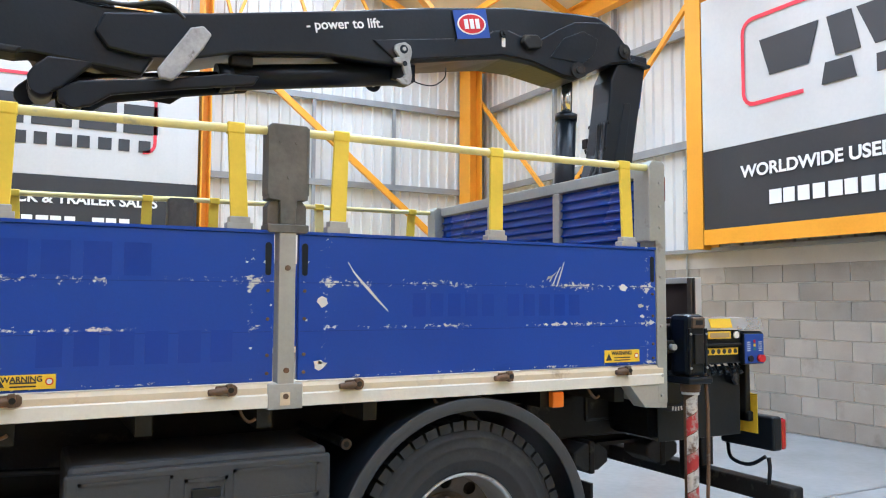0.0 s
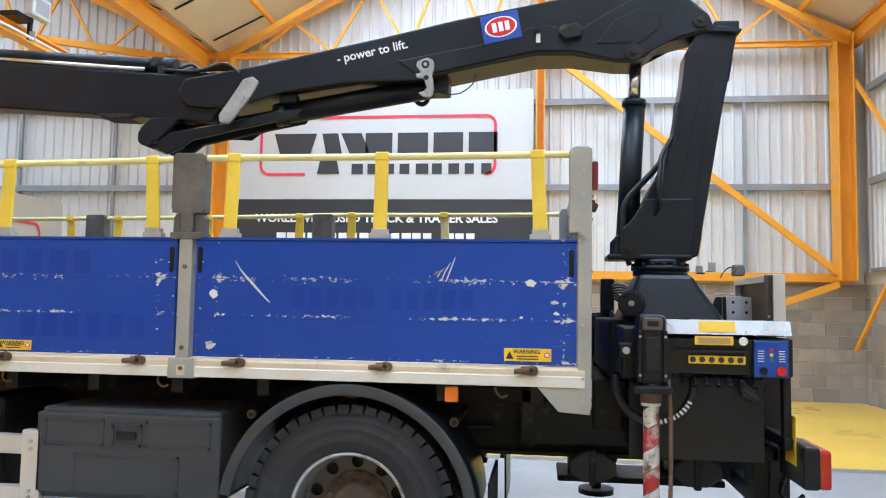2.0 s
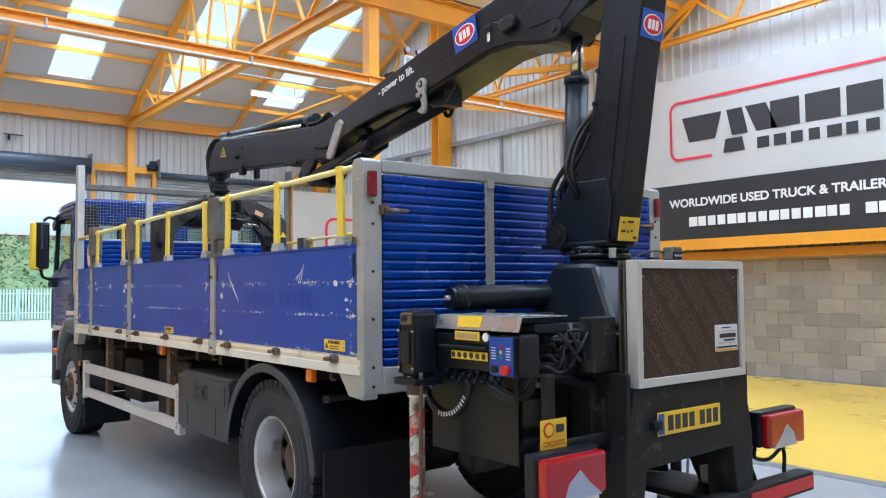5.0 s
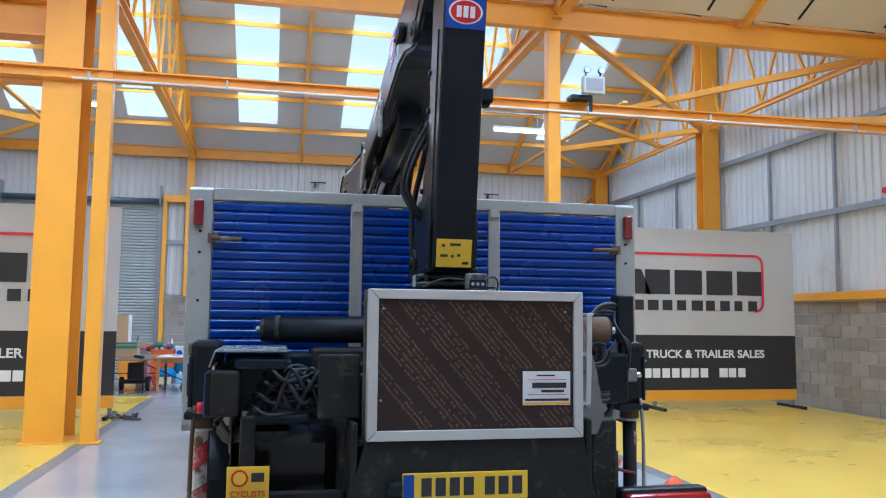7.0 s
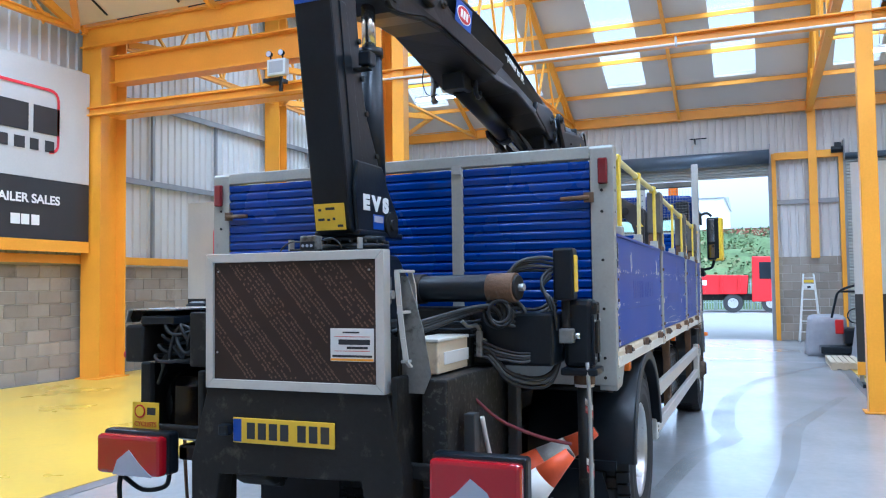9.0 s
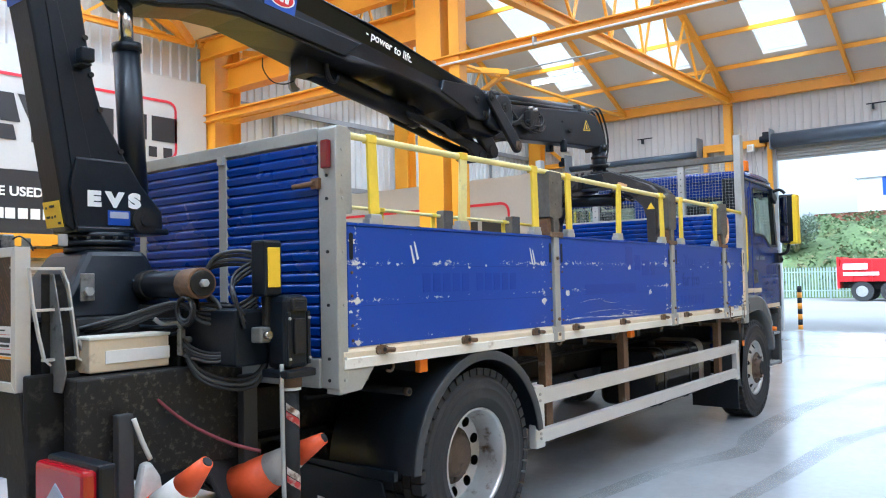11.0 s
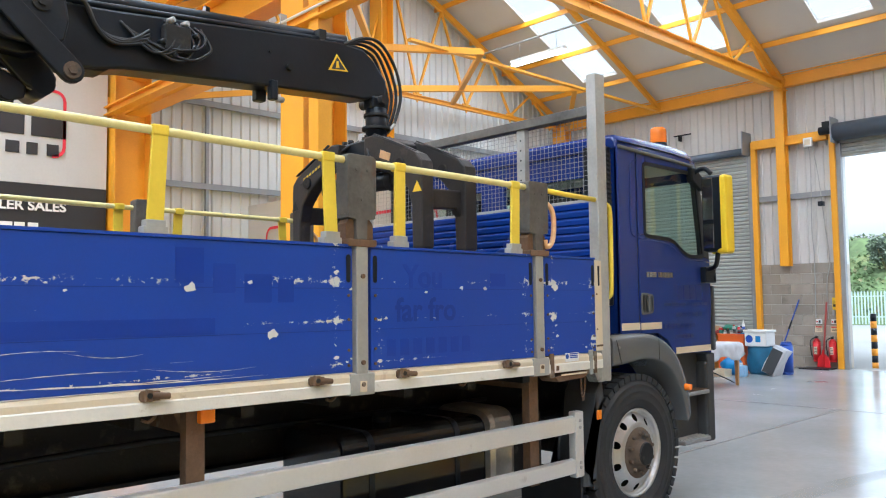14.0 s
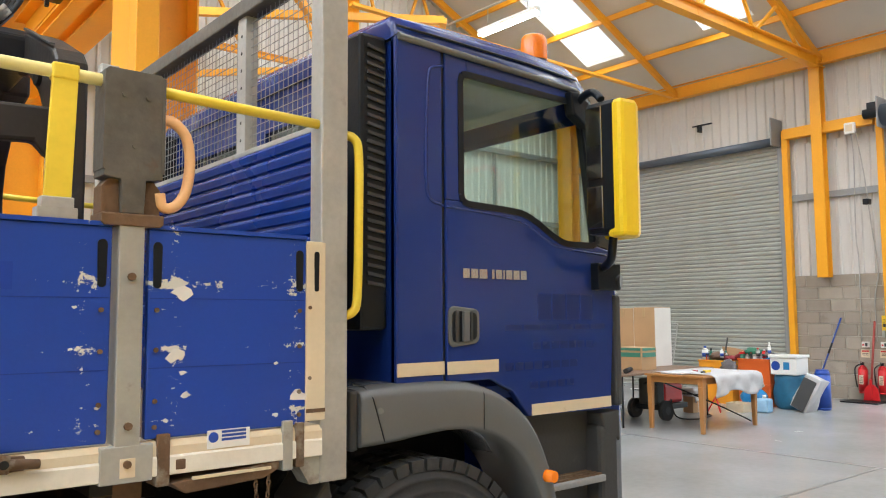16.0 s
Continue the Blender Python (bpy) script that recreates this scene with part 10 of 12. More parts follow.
tool = thing("spray_gun", (14.05, 2.55, 0.765), "small yellow and black hand tool on the cloth", "tool")
slab_of("body", 14.0, 14.13, 2.53, 2.58, 0.766, 0.80, PLATE_YELLOW, tool, "", 0.008)
slab_of("handle", 13.93, 14.0, 2.54, 2.57, 0.768, 0.79, PLASTIC, tool, "", 0.006)
pliers = thing("pliers", (14.35, 2.95, 0.76), "steel pliers lying on the table", "tool")
pipe_of("grip", [(14.3, 2.85, 0.762), (14.36, 2.92, 0.762), (14.4, 2.98, 0.762)], 0.008, RED, pliers)
pipe_of("jaw", [(14.4, 2.98, 0.762), (14.44, 3.03, 0.762)], 0.009, GALV, pliers)

bench = thing("folding_table", (14.4, 4.15, 0.0), "folding trestle table with thin dark metal legs", "table")
slab_of("top", 13.32, 15.6, 3.40, 4.92, 0.70, 0.728, stuff_of("brown_laminate", (0.20, 0.12, 0.08), rough=0.45), bench, "brown laminate top", 0.006)
for x in (13.42, 15.48):
    for y in (3.46, 4.84):
        post_of("leg", (x, y, 0.0), (x, y, 0.70), 0.014, BLACK, bench)
    post_of("brace", (x, 3.46, 0.30), (x, 4.84, 0.30), 0.010, BLACK, bench)

PALE_CARD = stuff_of("pale_carton", (0.72, 0.70, 0.66), rough=0.7, var=0.08, bump=0.03)
for y0, y1, z1 in ((4.07, 4.47, 1.66), (4.475, 4.90, 1.65)):
    c = thing("tall_carton", (15.27, (y0 + y1) / 2, 0.728), "tall brown cardboard carton with one white side", "carton", "cartons on the folding table")
    slab_of("carton_body", 15.05, 15.49, y0 + 0.004, y1, 0.729, z1, CARD, c, "", 0.008)
    slab_of("white_side", 15.06, 15.485, y0, y0 + 0.004, 0.735, z1 - 0.008, PALE_CARD, c, "white side", 0.0)
    slab_of("tape", 15.044, 15.05, (y0 + y1) / 2 - 0.025, (y0 + y1) / 2 + 0.025, z1 - 0.16, z1 - 0.002, stuff_of("parcel_tape", (0.50, 0.36, 0.20), rough=0.25), c)
box_t = thing("striped_carton", (14.4, 3.95, 0.728), "opened cardboard carton with teal stripes", "carton")
slab_of("carton_body", 14.22, 14.58, 3.72, 4.20, 0.729, 1.06, CARD, box_t, "", 0.006)
for z0, z1 in ((0.92, 0.985), (1.015, 1.055)):
    slab_of("stripe", 14.215, 14.219, 3.74, 4.18, z0, z1, GREEN, box_t, "teal stripe", 0)
    slab_of("stripe", 14.24, 14.56, 3.715, 3.719, z0, z1, GREEN, box_t, "teal stripe", 0)
rollx = thing("dark_roll", (13.7, 3.5, 0.76), "dark rolled cloth on the table edge", "roll")
post_of("roll", (13.55, 3.50, 0.763), (13.95, 3.72, 0.763), 0.034, SEAT, rollx)


def crate(x0, x1, y0, y1, z0, z1, mat, label):
    """An open stacking crate with a rim and hand holes."""
    c = thing("storage_crate", ((x0 + x1) / 2, (y0 + y1) / 2, z0), label, "crate", "crates behind the table")
    t = 0.012
    slab_of("crate_base", x0 + t, x1 - t, y0 + t, y1 - t, z0, z0 + t, mat, c, "", 0.003)
    for a, b, p, q in ((x0, x1, y0, y0 + t), (x0, x1, y1 - t, y1), (x0, x0 + t, y0 + t, y1 - t), (x1 - t, x1, y0 + t, y1 - t)):
        slab_of("crate_side", a, b, p, q, z0, z1 - 0.03, mat, c, "", 0.003)
    for a, b, p, q in ((x0 - 0.012, x1 + 0.012, y0 - 0.012, y0 + t), (x0 - 0.012, x1 + 0.012, y1 - t, y1 + 0.012), (x0 - 0.012, x0 + t, y0 + t, y1 - t), (x1 - t, x1 + 0.012, y0 + t, y1 - t)):
        slab_of("crate_rim", a, b, p, q, z1 - 0.03, z1, mat, c, "", 0.004)
    return c


AMBER_PLASTIC = stuff_of("amber_plastic", (0.80, 0.33, 0.02), rough=0.4, var=0.08)
for z0, z1 in ((0.0, 0.37), (0.37, 0.74)):
    crate(17.1, 17.5, 3.98, 4.62, z0, z1, AMBER_PLASTIC, "amber plastic storage crate full of oddments")
    crate(17.1, 17.5, 3.30, 3.86, z0, z1 + (0.05 if z0 else 0), ORANGE_PLASTIC, "orange plastic storage crate full of oddments")
rng = random.Random(21)
ODD = (RED, DARK_INK, BLUE_PLASTIC, WHITE, PLASTIC, GALV, GREEN, CONE_ORANGE)
for i in range(16):
    y = 3.36 + i * 0.078
    if 3.84 < y < 4.0:
        continue
    zt = 0.62 if y > 3.9 else 0.67
    h = rng.uniform(0.16, 0.36)
    m = ODD[i % 8]
    if i % 3:
        o = thing("bottle", (17.3, y, zt), "small workshop bottle standing in a crate", "bottle", "oddments in the crates")
        r = rng.uniform(0.025, 0.04)
        x = 17.2 + rng.uniform(0, 0.2)
        bm = bmesh.new()
        rod(bm, (x, y, zt - 0.60 + 0.0), (x, y, zt + h * 0.65), r, n=14)
        rod(bm, (x, y, zt + h * 0.65), (x, y, zt + h * 0.8), r, r * 0.45, n=14)
        part("bottle_body", bm, m, o)
        post_of("cap", (x, y, zt + h * 0.8), (x, y, zt + h * 0.92), r * 0.5, ODD[(i + 3) % 8], o)
    else:
        o = thing("tool_box", (17.3, y, zt), "small workshop box standing in a crate", "box", "oddments in the crates")
        slab_of("box_body", 17.16, 17.42, y - 0.032, y + 0.032, zt - 0.60, zt + h * 0.6, m, o, "", 0.006)
        slab_of("box_lid", 17.155, 17.425, y - 0.035, y + 0.035, zt + h * 0.6, zt + h * 0.72, ODD[(i + 2) % 8], o, "", 0.004)
# loose heap over the crates: rags, tins, a hose and a cardboard flap
RAG_BROWN = stuff_of("oily_brown_rag", (0.16, 0.10, 0.07), rough=0.9, var=0.3, scale=14, bump=0.2)
RAG_RED = stuff_of("dull_red_rag", (0.22, 0.03, 0.04), rough=0.9, var=0.3, scale=14, bump=0.2)
RAG_GREY = stuff_of("grey_rag", (0.16, 0.15, 0.16), rough=0.9, var=0.3, scale=14, bump=0.2)
TEAL = stuff_of("green_plastic_bag", (0.04, 0.20, 0.12), rough=0.5, var=0.2, scale=12)
rng = random.Random(33)
for nm, cx, cy, cz, rx, ry, rz, mat, lab in (("rag", 17.3, 4.34, 0.80, 0.15, 0.17, 0.075, RAG_BROWN, "crumpled oily brown rag on a crate"), ("rag", 17.28, 4.08, 0.77, 0.13, 0.13, 0.05, RAG_RED, "crumpled dull red rag on a crate"), ("rag", 17.32, 3.93, 0.80, 0.12, 0.10, 0.06, RAG_RED, "crumpled dull red rag between the crates"),
                                             ("plastic_bag", 17.3, 3.68, 0.90, 0.13, 0.15, 0.07, TEAL, "crumpled green plastic bag on a crate"), ("rag", 17.08, 4.02, 0.62, 0.05, 0.15, 0.14, RAG_GREY, "grey rag hanging over the crates"), ("rag", 17.28, 3.40, 0.86, 0.10, 0.09, 0.05, RAG_GREY, "grey rag on a crate")):
    th = thing(nm, (cx, cy, cz - rz), lab, "cloth" if nm == "rag" else "bag", "heap on the crates")
    bm = bmesh.new()
    bmesh.ops.create_icosphere(bm, subdivisions=3, radius=1.0)
    k = rng.uniform(0, 6)
    for v in bm.verts:
        n = v.co.normalized()
        w = 1 + 0.16 * math.sin(7 * n.x + k) * math.sin(6 * n.y - k) + 0.12 * math.sin(11 * n.z + 5 * n.y + k)
        v.co = Vector((cx + rx * n.x * w, cy + ry * n.y * w, cz + rz * max(n.z, -0.75) * w))
    for fc in bm.faces:
        fc.smooth = True
    part("folds", bm, mat, th)
for x, y, z, r, h, mat, cap, lab in ((17.2, 4.55, 0.74, 0.055, 0.24, WHITE, BLUE_SIGN, "white and blue jug on a crate"), (17.18, 4.21, 0.78, 0.032, 0.16, WHITE, WHITE, "white bottle on a crate"), (17.2, 3.55, 0.80, 0.035, 0.17, GALV, RED, "grey spray can on a crate"), (17.22, 3.45, 0.80, 0.034, 0.15, RED, WHITE, "red spray can on a crate"), (17.25, 3.37, 0.80, 0.028, 0.27, WHITE, WHITE, "tall white bottle on a crate")):
    th = thing("bottle", (x, y, z), lab, "bottle", "oddments in the crates")
    bm = rod(bmesh.new(), (x, y, z), (x, y, z + h * 0.72), r, n=16)
    rod(bm, (x, y, z + h * 0.72), (x, y, z + h * 0.85), r, r * 0.45, n=16)
    part("bottle_body", bm, mat, th)
    post_of("cap", (x, y, z + h * 0.85), (x, y, z + h), r * 0.45, cap, th)
    post_of("band", (x, y, z + h * 0.2), (x, y, z + h * 0.5), r * 1.02, BLUE_SIGN if mat == WHITE else PLASTIC, th)
flap = thing("cardboard_sheet", (17.42, 4.1, 0.74), "bent cardboard sheet standing in the crates", "cardboard")
part("sheet", prism(bmesh.new(), [(3.90, 0.72), (4.36, 0.72), (4.33, 0.97), (4.10, 0.95), (3.93, 0.92)], "x", 17.40, 17.412), CARD, flap)
stick = thing("pry_bar", (17.35, 4.26, 0.75), "dark steel pry bar sticking out of a crate", "tool")
post_of("shaft", (17.35, 4.28, 0.70), (17.40, 4.22, 1.13), 0.014, DARK_INK, stick)
# white tub on a blue bag, blue jug, white tray
bag = thing("blue_bag", (17.2, 3.0, 0.0), "stuffed blue plastic sack under a white tub", "bag")
bm = bmesh.new()
rows = []
for k in range(9):
    z = 0.55 * k / 8
    s = (0.78, 0.98, 1.04, 1.05, 1.03, 1.0, 0.98, 0.96, 0.9)[k]
    rows.append([bm.verts.new((17.22 + 0.20 * s * math.cos(t) * (1 + 0.06 * math.sin(5 * t + k)), 3.02 + 0.26 * s * math.sin(t) * (1 + 0.05 * math.sin(3 * t + 2 * k)), z)) for t in [i * math.pi / 12 for i in range(24)]])
for a, b in zip(rows, rows[1:]):
    for i in range(24):
        bm.faces.new((a[i], a[(i + 1) % 24], b[(i + 1) % 24], b[i])).smooth = True
bm.faces.new(rows[0][::-1])
bm.faces.new(rows[-1])
part("sack", bm, stuff_of("teal_sack", (0.02, 0.13, 0.24), rough=0.5, var=0.2, scale=8), bag)
tub = thing("white_tub", (17.2, 3.02, 0.555), "white plastic tub with a blue mark", "tub")
slab_of("tub_body", 17.02, 17.42, 2.80, 3.25, 0.553, 0.83, WHITE, tub, "", 0.02)
slab_of("tub_lid", 17.0, 17.44, 2.78, 3.27, 0.83, 0.875, WHITE, tub, "", 0.01)
post_of("blue_mark", (17.02, 3.15, 0.70), (17.015, 3.15, 0.70), 0.075, BLUE_SIGN, tub)
slab_of("blue_mark", 17.016, 17.02, 2.92, 3.02, 0.64, 0.76, BLUE_PLASTIC, tub, "", 0)
jug = thing("water_jug", (16.45, 3.05, 0.0), "pale blue plastic jug on the floor", "jug")
slab_of("jug_body", 16.35, 16.53, 2.95, 3.15, 0.0, 0.22, stuff_of("pale_blue_plastic", (0.30, 0.50, 0.72), rough=0.3), jug, "", 0.03)
post_of("jug_neck", (16.44, 3.05, 0.22), (16.44, 3.05, 0.27), 0.03, WHITE, jug)
sack2 = thing("blue_sack", (16.75, 3.4, 0.0), "slumped blue sack on the floor", "bag")
bm = bmesh.new()
bmesh.ops.create_uvsphere(bm, u_segments=20, v_segments=12, radius=1.0)
for v in bm.verts:
    n = v.co.normalized()
    v.co = Vector((16.78 + 0.17 * n.x * (1 + 0.12 * math.sin(6 * n.y)), 3.42 + 0.22 * n.y * (1 + 0.1 * math.sin(5 * n.z)), max(0.0, 0.16 + 0.19 * n.z * (1 + 0.1 * math.sin(7 * n.x)))))
for fc in bm.faces:
    fc.smooth = True
part("sack", bm, BLUE_PLASTIC, sack2)
tray = thing("white_tray", (16.3, 3.37, 0.0), "cream plastic tray on the floor", "tray")
slab_of("tray_base", 16.15, 16.45, 3.25, 3.55, 0.0, 0.01, CREAM, tray, "", 0.002)
for a, b, p, q in ((16.15, 16.45, 3.25, 3.26), (16.15, 16.45, 3.54, 3.55), (16.15, 16.16, 3.26, 3.54), (16.44, 16.45, 3.26, 3.54)):
    slab_of("tray_side", a, b, p, q, 0.01, 0.14, CREAM, tray, "", 0.002)
# folded white bag with a dark face, leaning
fb = thing("folded_bag", (17.0, 2.7, 0.0), "white folded bag with a dark grey face, leaning over", "bag")
m = Matrix.Translation((16.82, 2.74, 0.0)) @ Matrix.Rotation(radians(24), 4, "X") @ Matrix.Rotation(radians(8), 4, "Y")
bm = box(bmesh.new(), 0.0, 0.34, -0.13, 0.13, 0.05, 0.62)
bmesh.ops.subdivide_edges(bm, edges=bm.edges, cuts=3, use_grid_fill=True)
for v in bm.verts:
    v.co += Vector((0.015 * math.sin(v.co.z * 14), 0.02 * math.sin(v.co.z * 9 + v.co.x * 12), 0))
bmesh.ops.transform(bm, matrix=m, verts=bm.verts)
part("bag_body", bm, CLOTH, fb, bevel=0.01)
bm = box(bmesh.new(), -0.02, -0.006, -0.10, 0.115, 0.06, 0.56)
bmesh.ops.transform(bm, matrix=m, verts=bm.verts)
part("bag_face", bm, PLASTIC, fb, "dark grey face", 0.006)
drum = thing("blue_drum", (17.45, 2.60, 0.0), "blue plastic drum against the wall", "drum")
bm = bmesh.new()
for z0, z1, a, b in ((0.0, 0.04, 0.11, 0.12), (0.04, 0.56, 0.12, 0.12), (0.56, 0.62, 0.12, 0.10)):
    rod(bm, (17.45, 2.60, z0), (17.45, 2.60, z1), a, b, n=24)
part("drum_body", bm, BLUE_SIGN, drum)
post_of("drum_lid", (17.45, 2.60, 0.62), (17.45, 2.60, 0.64), 0.095, BLUE_SIGN, drum)
# red machine on wheels below the tables
mc = thing("pressure_washer", (14.9, 3.75, 0.0), "red and black wheeled machine under the table", "machine")
slab_of("machine_body", 14.6, 15.1, 3.62, 3.98, 0.22, 0.52, RED, mc, "red cover", 0.05)
slab_of("machine_frame", 14.45, 15.15, 3.58, 4.02, 0.14, 0.22, BLACK, mc, "", 0.012)
slab_of("engine", 14.42, 14.62, 3.62, 3.95, 0.22, 0.60, PLASTIC, mc, "black engine", 0.03)
for x, y in ((14.5, 3.52), (14.5, 4.07)):
    bm = bmesh.new()
    rod(bm, (x, y - 0.035, 0.145), (x, y + 0.035, 0.145), 0.145, n=28)
    w = part("wheel", bm, RUBBER, mc)
    post_of("wheel_hub", (x, y - 0.04, 0.145), (x, y + 0.04, 0.145), 0.06, PLASTIC, w)
pipe_of("handle", [(14.42, 3.60, 0.5), (14.25, 3.60, 0.58), (14.12, 3.62, 0.55)], 0.014, BLACK, mc)
pipe_of("lance", [(14.5, 3.55, 0.55), (14.9, 3.1, 0.30), (15.1, 2.75, 0.12), (15.2, 2.58, 0.02)], 0.011, BLACK, mc)
pipe_of("hose", [(14.6, 3.5, 0.30), (14.5, 3.35, 0.08), (14.8, 3.25, 0.02), (15.3, 3.3, 0.02), (15.5, 3.45, 0.02)], 0.012, HOSE, mc)
red = thing("red_tripod", (15.9, 3.55, 0.0), "small red tripod stand on the floor", "stand")
for a in range(3):
    t = a * 2.1
    post_of("leg", (15.95 + 0.13 * math.cos(t), 3.6 + 0.13 * math.sin(t), 0.0), (15.95, 3.6, 0.24), 0.012, RED, red)
rg = thing("white_rag", (15.6, 3.85, 0.0), "crumpled white rag hanging by the machine", "cloth")
draped("rag", 15.55, 15.72, 3.75, 3.95, 0.38, 0, CLOTH, rg, "", 9, 14, 14, (0.1, 0.1, 0.22, 0.1))
slab_of("rag_block", 15.56, 15.71, 3.76, 3.94, 0.0, 0.38, CARD, rg, "carton under the rag", 0.004)
truckh = thing("hand_truck", (18.7, 6.35, 0.0), "grey steel hand truck leaning by the shutter", "hand truck")
for y in (6.28, 6.52):
    pipe_of("upright", [(18.6, y, 0.1), (18.8, y, 0.8), (18.95, y, 1.35)], 0.014, GALV, truckh)
    bm = bmesh.new()
    rod(bm, (18.62, y + 0.04 * (1 if y > 6.4 else -1), 0.1), (18.62, y + 0.09 * (1 if y > 6.4 else -1), 0.1), 0.1, n=20)
    part("wheel", bm, RUBBER, truckh)
for x, z in ((18.95, 1.35), (18.9, 1.1), (18.82, 0.85), (18.7, 0.45)):
    post_of("rung", (x, 6.28, z), (x, 6.52, z), 0.012, GALV, truckh)
slab_of("toe_plate", 18.35, 18.6, 6.25, 6.55, 0.0, 0.012, GALV, truckh, "", 0.002)

# leaning tools and fire point by the block pier
br = thing("broom", (19.05, 3.33, 0.0), "blue-handled broom leaning on the block wall", "broom")
post_of("shaft", (18.78, 3.40, 0.06), (19.26, 3.06, 1.46), 0.014, BLUE_SIGN, br, "dark blue shaft")
post_of("grip", (19.04, 3.216, 0.82), (19.105, 3.170, 1.01), 0.018, BLACK, br)
slab_of("broom_head", 18.70, 18.86, 3.26, 3.56, 0.0, 0.07, PLASTIC, br, "", 0.01)
sh = thing("plastic_shovel", (19.1, 2.5, 0.0), "red plastic shovel leaning between two extinguishers", "shovel")
part("blade", prism(bmesh.new(), [(2.37, 0.03), (2.65, 0.03), (2.62, 0.24), (2.55, 0.31), (2.47, 0.31), (2.40, 0.24)], "x", 19.04, 19.07), RED, sh, "broad red blade", 0.01)
slab_of("blade_rib", 19.02, 19.05, 2.49, 2.53, 0.06, 0.40, RED, sh, "", 0.006)
post_of("shaft", (19.055, 2.51, 0.30), (19.25, 2.48, 1.40), 0.018, stuff_of("faded_red_wood", (0.36, 0.06, 0.05), rough=0.6), sh)
mat_t = thing("fire_point_tray", (18.95, 2.55, 0.0), "low black tray on the floor by the wall", "tray")
slab_of("tray", 18.75, 19.2, 2.30, 2.92, 0.0, 0.025, BLACK, mat_t, "", 0.006)


def extinguisher(x, y):
    e = thing("fire_extinguisher", (x, y, 0.15), "red fire extinguisher with a black hose, hung on the wall", "extinguisher", "extinguishers on the block wall")
    bm = bmesh.new()
    for z0, z1, a, b in ((0.14, 0.17, 0.07, 0.078), (0.17, 0.56, 0.078, 0.078), (0.56, 0.60, 0.078, 0.055), (0.60, 0.63, 0.055, 0.026)):
        rod(bm, (x, y, z0), (x, y, z1), a, b, n=22)
    part("cylinder", bm, RED, e)
    slab_of("valve", x - 0.03, x + 0.02, y - 0.02, y + 0.02, 0.63, 0.68, BLACK, e, "", 0.004)
    pipe_of("lever", [(x - 0.02, y, 0.67), (x - 0.09, y, 0.69), (x - 0.14, y, 0.67)], 0.008, GALV, e)
    pipe_of("hose", [(x - 0.02, y + 0.02, 0.65), (x - 0.07, y + 0.10, 0.58), (x - 0.06, y + 0.10, 0.38), (x - 0.04, y + 0.085, 0.24)], 0.011, HOSE, e)
    slab_of("bracket", x + 0.05, 19.31, y - 0.03, y + 0.03, 0.50, 0.54, GALV, e, "", 0.003)
    slab_of("label", x - 0.083, x - 0.077, y - 0.035, y + 0.035, 0.30, 0.46, CREAM, e, "pale label", 0)
    for i in range(4):
        slab_of("print", x - 0.085, x - 0.0825, y - 0.028, y + 0.028, 0.32 + i * 0.033, 0.332 + i * 0.033, DARK_INK, e, "", 0)
    return e


extinguisher(19.2, 2.70)
extinguisher(19.2, 2.37)


def wall_plate(name, y0, y1, z0, z1, mat, label, marks=(), cat="sign", depth=0.006, bevel=0.002):
    s = thing(name, (19.29, (y0 + y1) / 2, z0), label, cat)
    slab_of("plate", 19.30 - depth, 19.302, y0, y1, z0, z1, mat, s, "", bevel)
    for a, b, c, d, mm in marks:
        slab_of("mark", 19.298 - depth, 19.30 - depth, a, b, c, d, mm, s, "", 0)
    return s


for y in (2.68, 2.36):
    wall_plate("fire_sign", y - 0.075, y + 0.075, 0.76, 0.90, CREAM, "small worn extinguisher sign on the wall", ((y - 0.06, y + 0.06, 0.86, 0.885, RED), (y - 0.05, y + 0.05, 0.80, 0.81, DARK_INK), (y - 0.05, y + 0.05, 0.825, 0.835, DARK_INK)))
    wall_plate("wall_switch", y - 0.08, y + 0.04, 0.94, 1.04, WHITE, "white twin switch box on the wall", ((y - 0.06, y - 0.02, 0.96, 1.02, DARK_INK), (y - 0.005, y + 0.025, 0.97, 1.0, RED)), "switch", 0.05, 0.006)
wall_plate("wall_notice", 2.28, 2.38, 1.22, 1.50, PLATE_YELLOW, "yellow notice tag on the block wall", ((2.295, 2.365, 1.42, 1.43, DARK_INK), (2.295, 2.365, 1.38, 1.39, DARK_INK), (2.295, 2.365, 1.30, 1.36, DARK_INK)))
wall_plate("junction_box", 2.32, 2.37, 1.12, 1.24, GALV, "small grey junction box by the door", (), "box", 0.05, 0.006)
for pts, lab in (([(19.1, 2.66, 4.78), (19.22, 2.68, 4.3), (19.2, 2.70, 3.0), (19.27, 2.70, 2.4), (19.27, 2.72, 1.06)], 0), ([(19.1, 2.58, 4.78), (19.18, 2.50, 4.0), (19.2, 2.42, 3.0), (19.27, 2.38, 2.3), (19.27, 2.46, 1.8), (19.27, 2.46, 1.05)], 1)):
    w = thing("wall_cable", pts[-1], "grey cable hanging down the wall to a switch", "cable", "door cables")
    pipe_of("cable", pts, 0.011, GALV, w, steps=8)
tb = thing("control_box", (19.1, 2.67, 4.78), "white control box on the orange beam", "control box")
slab_of("case", 19.06, 19.14, 2.58, 2.76, 4.76, 4.96, WHITE, tb, "", 0.01)
slab_of("case_front", 19.052, 19.06, 2.61, 2.73, 4.80, 4.92, CREAM, tb, "", 0.003)
ra = thing("cable_hook", (19.2, 2.5, 3.5), "dark bracket with cables on the wall rail", "bracket")
